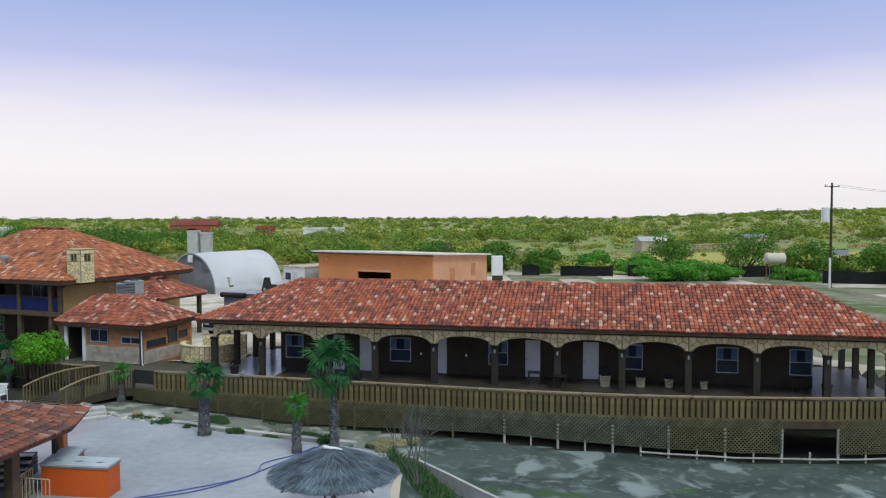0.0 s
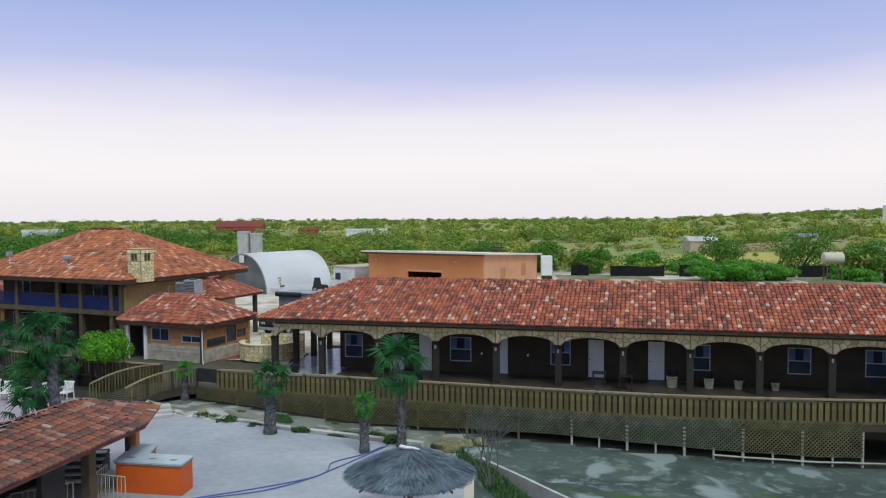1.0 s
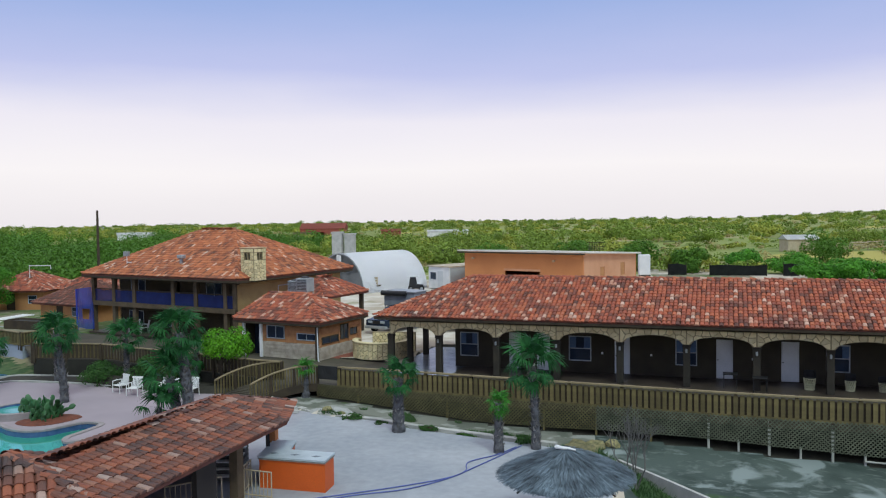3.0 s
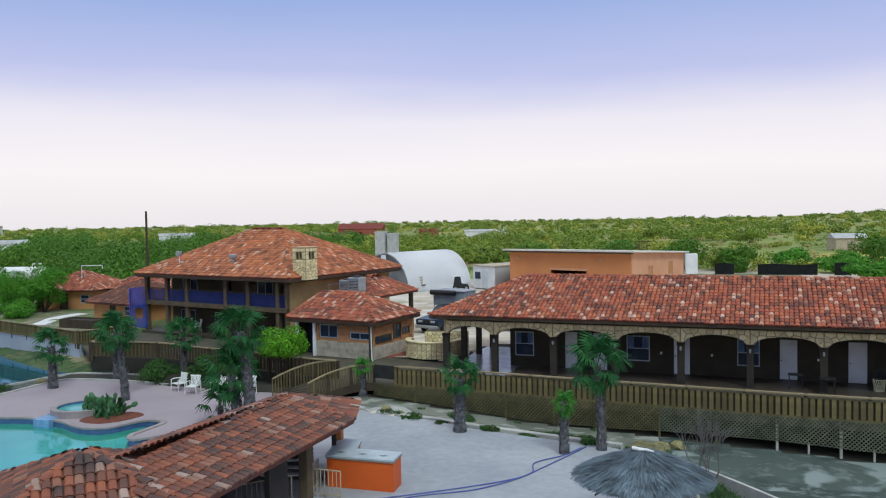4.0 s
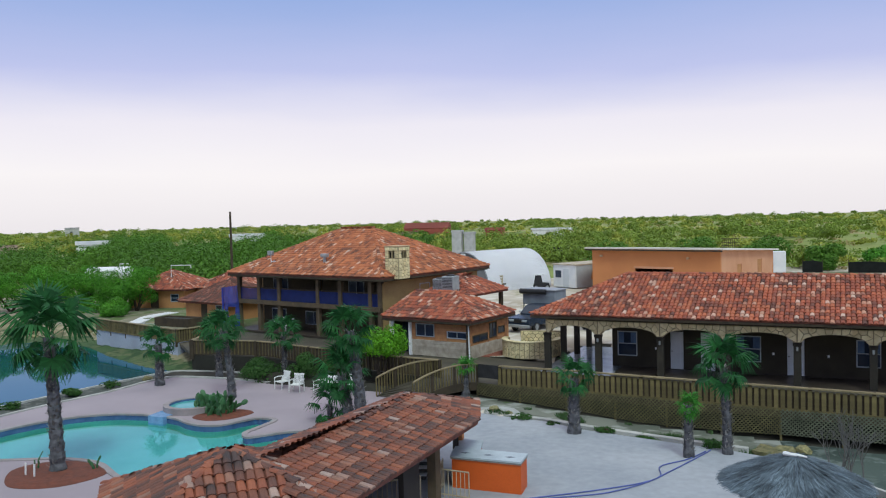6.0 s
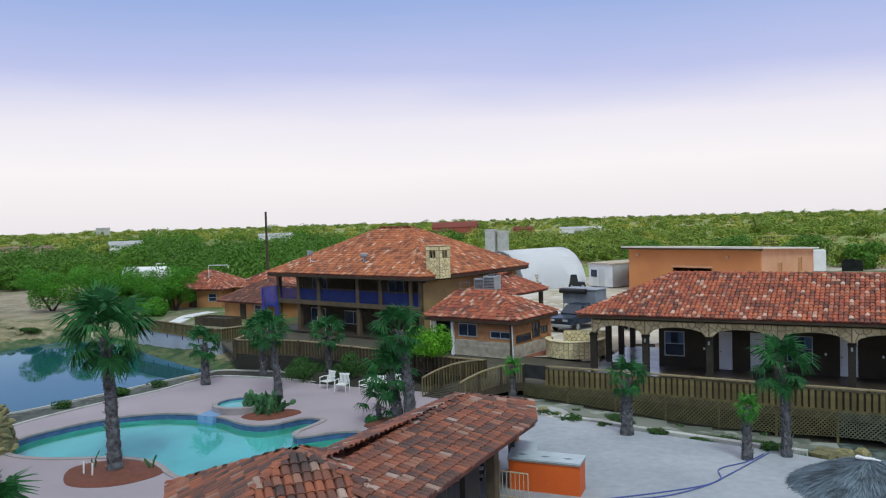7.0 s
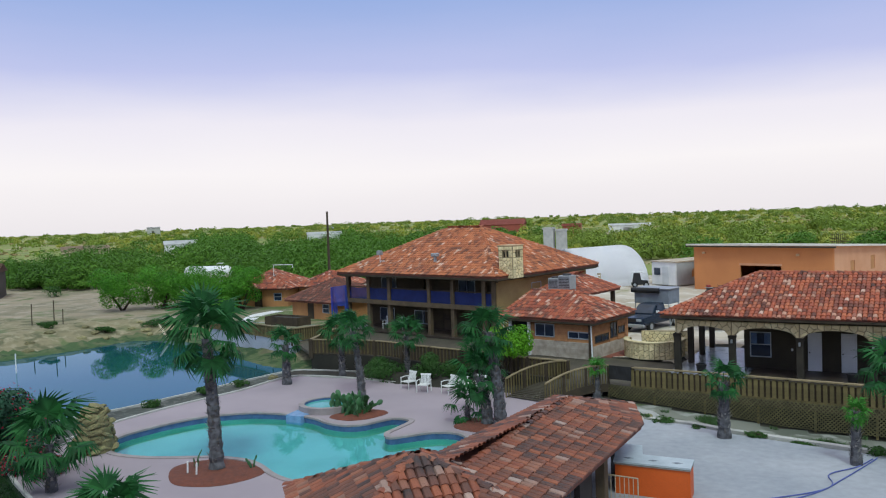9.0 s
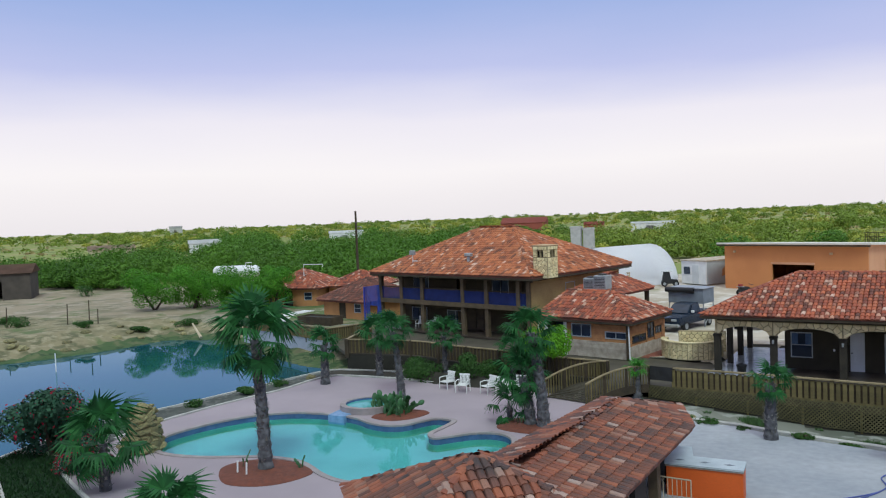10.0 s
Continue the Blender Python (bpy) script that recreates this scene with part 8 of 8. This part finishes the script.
M_GREYBARK = material("grey_bark", (0.13, 0.125, 0.12), (0.09, 0.085, 0.08))
for _ in range(5):
    bm = bmesh.new()
    twig(Vector((0, 0, -0.05)), Vector((rnd.uniform(-0.5, 0.5), rnd.uniform(-0.5, 0.5), 1)).normalized(), 0.95, 0.04, 4)
    part("stem", bm, M_GREYBARK, bare)

# ---- beds, cactus, rocks ----
M_MULCH = material("red_mulch", (0.19, 0.055, 0.03), (0.12, 0.04, 0.025), scale=6, fine=40, bump=0.8)


def bed(points, label, z=0.0, h=0.10, name="mulch_bed"):
    loop = smooth_loop(points, 6)
    if sum(a[0] * b[1] - a[1] * b[0] for a, b in zip(loop, loop[1:] + loop[:1])) < 0:
        loop = loop[::-1]
    bm = bmesh.new()
    n_ = len(loop)
    rings_ = [[bm.verts.new((*p, z + dz)) for p in grown(loop, -o)] for o, dz in ((0, -0.05), (0, 0.02), (0.12, h * 0.6), (0.4, h))]
    for a, b in zip(rings_, rings_[1:]):
        for i in range(n_):
            bm.faces.new((a[i], a[(i + 1) % n_], b[(i + 1) % n_], b[i]))
    bm.faces.new(rings_[-1])
    t = thing(name, Matrix.Identity(4), label, "flower bed", "mulch beds")
    part("mulch", bm, M_MULCH, t)
    return t


bed([(-31.02, 27.17), (-30.26, 28.41), (-28.83, 28.56), (-27.10, 27.52), (-27.85, 25.79), (-29.67, 25.46)], "kidney-shaped bed of red mulch round the tall palm")
bed([(-28.57, 35.80), (-28.09, 36.76), (-27.14, 37.48), (-26.08, 37.22), (-26.46, 35.99), (-27.41, 35.36)], "red mulch bed between spa and pool", 0.0, 0.16)
bed([(-22.02, 35.19), (-21.73, 36.92), (-20.17, 37.00), (-19.20, 35.75), (-20.08, 34.56)], "red mulch bed round the paired palms")
M_CACTUS = material("cactus_pad", (0.04, 0.14, 0.045), (0.025, 0.085, 0.03), rough=0.5, scale=4, vary="object", spread=0.25)
PAD = bpy.data.meshes.new("pad")
_p = bmesh.new()
bmesh.ops.create_uvsphere(_p, u_segments=8, v_segments=6, radius=1.0)
bmesh.ops.scale(_p, vec=(0.13, 0.035, 0.18), verts=_p.verts)
bmesh.ops.translate(_p, vec=(0, 0, 0.16), verts=_p.verts)
_p.to_mesh(PAD)
PAD.materials.append(M_CACTUS)


def prickly_pear(x, y, n_, spread, seed, label, z=0.1, size=1.0):
    rnd_ = random.Random(seed)
    c = thing("prickly_pear", pose(x, y, z) @ Matrix.Scale(size, 4), label, "cactus", "cacti")
    for k in range(n_):
        a, r = rnd_.uniform(0, 6.283), spread * math.sqrt(rnd_.random())
        m = Matrix.Translation((r * math.cos(a), r * math.sin(a), -0.03)) @ Matrix.Rotation(rnd_.uniform(0, 3.14), 4, "Z")
        for lvl in range(rnd_.choice((2, 3, 3, 4))):
            m = m @ Matrix.Rotation(radians(rnd_.uniform(-28, 28)), 4, "Y") @ Matrix.Rotation(radians(rnd_.uniform(-18, 18)), 4, "X") @ Matrix.Rotation(rnd_.uniform(-0.8, 0.8), 4, "Z")
            share("pad", PAD, c, m @ Matrix.Scale(rnd_.uniform(0.85, 1.3), 4))
            m = m @ Matrix.Translation((0, 0, 0.30))


prickly_pear(-27.42, 36.43, 40, 0.85, 3, "spreading prickly pear cactus in the mulch bed", size=0.85)
prickly_pear(-28.38, 36.78, 14, 0.5, 4, "prickly pear cactus beside the spa")
prickly_pear(-30.06, 27.33, 2, 0.15, 5, "small prickly pear in the red mulch", size=0.55)
prickly_pear(-27.77, 27.74, 2, 0.15, 6, "small prickly pear in the red mulch", size=0.5)
for x, y in ((-29.87, 26.54), (-29.39, 26.43)):
    solo("garden_stake", tube(bmesh.new(), [(x, y, 0), (x + 0.03, y, 0.55)], 0.035, 6), M_WHITE, "short white marker stake in the mulch", "stake", "marker stakes")

M_ROCK = material("waterfall_rock", (0.30, 0.26, 0.12), (0.12, 0.12, 0.06), scale=2.5, vary="object", spread=0.25, bump=0.8)


def rock_mesh(seed):
    bm = bmesh.new()
    bmesh.ops.create_icosphere(bm, subdivisions=2, radius=1.0)
    for v in bm.verts:
        v.co *= 1 + 0.42 * noise.noise(v.co * 1.4 + Vector((seed * 3.1, 0, 0))) + 0.1 * noise.noise(v.co * 4 + Vector((0, seed, 0)))
    me = bpy.data.meshes.new("rock")
    bm.to_mesh(me)
    bm.free()
    me.materials.append(M_ROCK)
    return me


ROCKS = [rock_mesh(s) for s in range(5)]
fall = thing("rock_waterfall", pose(-36.05, 28.55, 0) @ Matrix.Diagonal((0.9, 0.9, 0.86, 1.0)), "stacked tan boulders forming a dry pool waterfall", "rocks")
rnd = random.Random(9)
for lvl in range(9):
    n_ = 9 - lvl // 2
    for k in range(n_):
        a = 6.283 * k / n_ + rnd.uniform(-0.3, 0.3)
        r = (1.0 - 0.065 * lvl) * rnd.uniform(0.75, 1.05)
        m = Matrix.Translation((0.82 * r * math.cos(a), 1.1 * r * math.sin(a), 0.1 + 0.25 * lvl)) @ Matrix.Rotation(a, 4, "Z") @ Matrix.Rotation(rnd.uniform(-0.5, 0.5), 4, "X") @ Matrix.Rotation(rnd.uniform(-0.5, 0.5), 4, "Y") @ Matrix.Diagonal((rnd.uniform(0.2, 0.42), rnd.uniform(0.26, 0.5), rnd.uniform(0.10, 0.19), 1))
        share("rock", ROCKS[k % 5], fall, m)
part("core", tube(bmesh.new(), [(0, 0, -0.1), (0, 0, 1.2), (0, 0, 2.2)], [0.9, 0.75, 0.4], 10), M_ROCK, fall)
for k, (x, y, s_) in enumerate(((-2.01, 37.06, 0.5), (-2.82, 36.72, 0.6), (-1.31, 37.39, 0.4), (-14.51, 38.83, 0.25), (-13.82, 38.71, 0.2), (-36.60, 44.02, 0.35), (-2.43, 33.54, 0.45))):
    ob = new("boulder", ROCKS[k % 5])
    ob.matrix_world = Matrix.Translation((x, y, height(x, y) + 0.08)) @ Matrix.Rotation(k, 4, "Z") @ Matrix.Diagonal((s_, s_ * 0.8, s_ * 0.5, 1))
    tagged(ob, "pale weathered boulder lying on the silt", "rock", "boulders")
rnd = random.Random(31)
strewn = 0
while strewn < 34:
    x, y = rnd.uniform(-80, -45), rnd.uniform(42, 64)
    if 1.6 < side(x, y, POND) < 6.5:
        s_ = rnd.uniform(0.2, 0.55)
        ob = new("boulder", ROCKS[strewn % 5])
        ob.matrix_world = Matrix.Translation((x, y, height(x, y) + 0.03)) @ Matrix.Rotation(rnd.uniform(0, 6), 4, "Z") @ Matrix.Diagonal((s_ * 1.3, s_, s_ * 0.6, 1))
        tagged(ob, "tan boulder half buried in the pond bank", "rock", "bank boulders")
        strewn += 1
bm = bmesh.new()
for x, y, s_ in ((-14.31, 39.22, 0.75), (-14.90, 39.24, 0.6)):
    r = bmesh.ops.create_icosphere(bm, subdivisions=3, radius=1.0)
    for v in r["verts"]:
        v.co = Vector((x + v.co.x * s_ * 1.3, y + v.co.y * s_ * 0.7, -0.1 + max(0, v.co.z) * 0.42 * s_ + 0.05 * noise.noise(v.co * 3)))
solo("sand_pile", bm, material("pale_sand", (0.40, 0.41, 0.40), (0.30, 0.30, 0.29), scale=3), "low pile of pale sand beside the terrace", "sand")

# grass: lawn corner, strip by the kerb, weeds
def blades(name, spots, label, size=0.16, mat_=M_GRASS):
    rnd_ = np.random.RandomState(5)
    p = np.array(spots)
    n_ = len(p)
    d = rnd_.normal(size=(n_, 3)) * 0.45
    d[:, 2] = 1.0
    s_ = rnd_.normal(size=(n_, 3))
    s_[:, 2] = 0
    s_ /= np.linalg.norm(s_, axis=1)[:, None]
    h = size * (0.5 + rnd_.random((n_, 1)))
    q = np.stack([p - s_ * 0.03, p + s_ * 0.03, p + d * h], 1).reshape(-1, 3)
    me = bpy.data.meshes.new(name)
    me.from_pydata(q.tolist(), [], np.arange(3 * n_).reshape(-1, 3).tolist())
    me.materials.append(mat_)
    tagged(new(name, me), label, "grass", kind="stuff")


rnd = random.Random(4)
spots = []
while len(spots) < 9000:
    x, y = rnd.uniform(-45, -32.4), rnd.uniform(17.5, 27.2)
    if side(x, y, TERRACE) > 0.3 and side(x, y, POND) > 0.2 and (x - (-38.38)) * (22.83 - 26.01) - (y - 26.01) * (-33.75 + 38.38) > 0:
        spots.append((x, y, height(x, y)))
blades("lawn_grass", spots, "short dark green lawn grass", 0.13, M_TURF)
spots = []
while len(spots) < 5000:
    t = rnd.random()
    x, y = -1.8 + 2.6 * t + rnd.uniform(-0.75, 0.75), 32.9 - 5.5 * t + rnd.uniform(-0.7, 0.7)
    spots.append((x, y, height(x, y)))
blades("strip_grass", spots, "patchy green grass strip beside the kerb", 0.22)
spots = []
while len(spots) < 5000:
    x, y = rnd.uniform(2, 20), rnd.uniform(23, 29.7)
    if noise.noise(Vector((x / 3, y / 3, 5))) > 0.1 and side(x, y, CHANNEL) < 0:
        spots.append((x, y, height(x, y)))
blades("channel_weeds", spots, "patchy green weeds on the channel bed", 0.14)
spots = []
while len(spots) < 3500:
    x, y = rnd.uniform(-17, -3), rnd.uniform(34.2, 41.0)
    if noise.noise(Vector((x / 1.5, y / 1.5, 9))) > 0.22 and side(x, y, TERRACE) > 0.1:
        spots.append((x, y, height(x, y)))
blades("bank_weeds", spots, "sparse weeds on the channel bank", 0.12)

# ---- scrubland to the horizon ----
def scrub(name, count, seed, mat_, lo, hi, label, keep, leaf, per, w=(3.0, 6.0), h=(2.0, 4.2), grow=1.0):
    """Bushes strewn over the plain, thinning out with distance."""
    rnd_ = np.random.RandomState(seed)
    out, n_ = [], 0
    tries = 0
    while n_ < count and tries < count * 14:
        tries += 1
        az = rnd_.uniform(-62, 40)
        r = lo * (hi / lo) ** rnd_.random()
        x, y = r * math.sin(radians(az)) - 5, r * math.cos(radians(az))
        if not keep(x, y, r, az):
            continue
        s_ = (0.6 + 0.8 * rnd_.random() ** 1.5) * (1 + grow * min(r / 1400, 1.0))
        ww, hh = rnd_.uniform(*w) * s_, rnd_.uniform(*h) * s_ * 0.9
        n_lobes = int(rnd_.randint(4, 8))
        q = leaves(rnd_, lobes_for(rnd_, ww, hh, n_lobes, 0.02), int(per * min(1.6, max(0.35, (ww / 4.5) ** 2)) * (1.0 if r < 240 else 0.30)), leaf * (1 + r / 800) * (1.0 if r < 240 else 1.6))
        out.append(q + np.array([x, y, height(x, y)]))
        n_ += 1
    ob = cards(name, np.concatenate(out), mat_, None, label)
    return tagged(ob, label, "scrub", kind="stuff")


def clearing(x, y):
    """Below zero in the open clearings."""
    return noise.noise(Vector((x / 75, y / 48, 2.4))) + 0.45 * noise.noise(Vector((x / 22, y / 16, 8)))


def wood(x, y, r, az):
    edge = 175 if az < -37.5 else (430 if az < -26 else 250)
    return x < -58 and y > 92 and r < edge and not (-96 < x < -70 and y < 103) and not (-33.5 < az < -26.5 and r > 225) and noise.noise(Vector((x / 18, y / 18, 5))) > -0.5


def kept_free(x, y, r, az):
    return y < 116 or -122 < x < -82 and 295 < y < 336 or -70 < x < -15 and y < 138 or -52 < x < -30 and 300 < y < 327 or (-42.5 < az < -36 and 175 < r < 262) or (-33.5 < az < -26.5 and 225 < r < 375) or (-48 < az < -41 and 175 < r < 270) or (40 < x < 72 and 140 < y < 186) or (8 < x < 40 and 128 < y < 158)


def open_scrub(x, y, r, az):
    if kept_free(x, y, r, az) or (az < -26 and r < 255) or (x < -30 and y < 150):
        return False
    return clearing(x, y) > 0.15 - 0.24 * min(1, max(0, r - 220) / 500)


def low_scrub(x, y, r, az):
    return y > 119 and not (x < -55 and r < 200) and not (-122 < x < -82 and 295 < y < 336)


M_SCRUB = leaf_material("scrub_leaf", (0.225, 0.31, 0.048), (0.135, 0.21, 0.034), 0.25, 0.03, trans=0.2)
M_SCRUB_LIGHT = leaf_material("light_scrub_leaf", (0.38, 0.40, 0.068), (0.27, 0.31, 0.052), 0.2, 0.03, trans=0.2)
M_SCRUB_DARK = leaf_material("dense_brush_leaf", (0.105, 0.235, 0.026), (0.06, 0.15, 0.019), 0.25, 0.04, trans=0.2)
M_SCRUB_DRY = leaf_material("dry_brush_leaf", (0.40, 0.34, 0.14), (0.32, 0.25, 0.12), 0.3, 0.05, trans=0.2)
scrub("dense_brush", 1150, 1, M_SCRUB_DARK, 108, 440, "dense green mesquite brush west of the house", wood, 0.15, 430, (3.4, 7.6), (1.8, 4.4))
scrub("scrub_bushes", 1650, 2, M_SCRUB, 122, 2700, "green scrub bushes scattered over the plain", open_scrub, 0.19, 400, (4.0, 9.0), (2.0, 4.2))
scrub("light_scrub", 1000, 4, M_SCRUB_LIGHT, 122, 1500, "pale yellow-green huisache scrub over the plain", open_scrub, 0.21, 260, (3.0, 6.5), (1.6, 3.4))
scrub("dry_brush", 800, 3, M_SCRUB_DRY, 122, 800, "dry yellowish low brush between the green bushes", low_scrub, 0.20, 110, (1.6, 4.0), (0.5, 1.3))
scrub("low_scrub", 1300, 5, M_SCRUB, 120, 900, "knee-high green scrub in the clearings", low_scrub, 0.18, 110, (1.4, 3.6), (0.4, 1.3))
for k, (x, y, w, h) in enumerate(((27.5, 118.0, 6.0, 2.2), (33.5, 112.0, 7.0, 2.3), (24.0, 128.0, 6.0, 3.2), (31.0, 124.0, 7.0, 2.9), (52.0, 116.0, 8.0, 5.4), (60.0, 110.0, 8.0, 5.0), (48.0, 130.0, 8.0, 6.4), (38.0, 140.0, 7.0, 5.6), (66.0, 104.0, 7.0, 4.0), (28.0, 109.0, 6.5, 2.0), (31.5, 107.5, 6.5, 2.2), (37.0, 108.5, 5.0, 1.9), (46.5, 109.0, 6.0, 1.7), (57.0, 99.5, 7.0, 3.6), (14.6, 121.0, 5.0, 3.4), (7.5, 124.0, 6.0, 4.6), (-2.0, 126.0, 7.0, 4.4), (72.0, 120.0, 9.0, 6.0), (-14.0, 128.0, 7.0, 4.2))):
    tree("huisache_tree", x, y, w, h, M_SCRUB_DARK if h > 3.3 else M_MESQ, 100 + k, "rounded green huisache tree behind the buildings", leaf=0.17, count=3800, base=-0.2, group="huisache trees")
# bushes on the pond's far bank and by the shed
for k, (x, y, w, h) in enumerate(((-63.79, 60.53, 1.6, 0.5), (-68.04, 58.17, 1.5, 0.6), (-75.76, 57.97, 2.6, 0.9), (-78.66, 59.53, 2.2, 0.8), (-92.63, 84.49, 3.0, 1.6), (-60.97, 63.91, 2.2, 0.7))):
    tree("shrub", x, y, w, h, M_SHRUB, 150 + k, "low green shrub on the pond bank", "shrub", leaf=0.075, count=900, stems=2, base=-0.2, group="bank shrubs")
for k, (x, y, h) in enumerate(((-71.49, 59.84, 2.0), (-69.39, 60.37, 2.3), (-68.73, 60.75, 1.4), (-77.32, 56.96, 1.9), (-76.25, 57.31, 1.9))):
    solo("fence_stake", tube(bmesh.new(), [(x, y, height(x, y) - 0.2), (x + 0.05, y, height(x, y) + h)], 0.05, 5), M_WOOD, "thin weathered fence stake on the bank", "stake", "fence stakes")
solo("white_stake", tube(bmesh.new(), [(-58.49, 45.63, -1.5), (-58.49, 45.63, 0.7)], 0.045, 6), M_WHITE, "white marker post standing in the pond", "post")
solo("driftwood", tube(bmesh.new(), [(-56.67, 60.06, -0.4), (-58.0, 60.7, 0.75)], [0.14, 0.08], 6), M_PALEWOOD, "bleached log lying on the pond bank", "log")
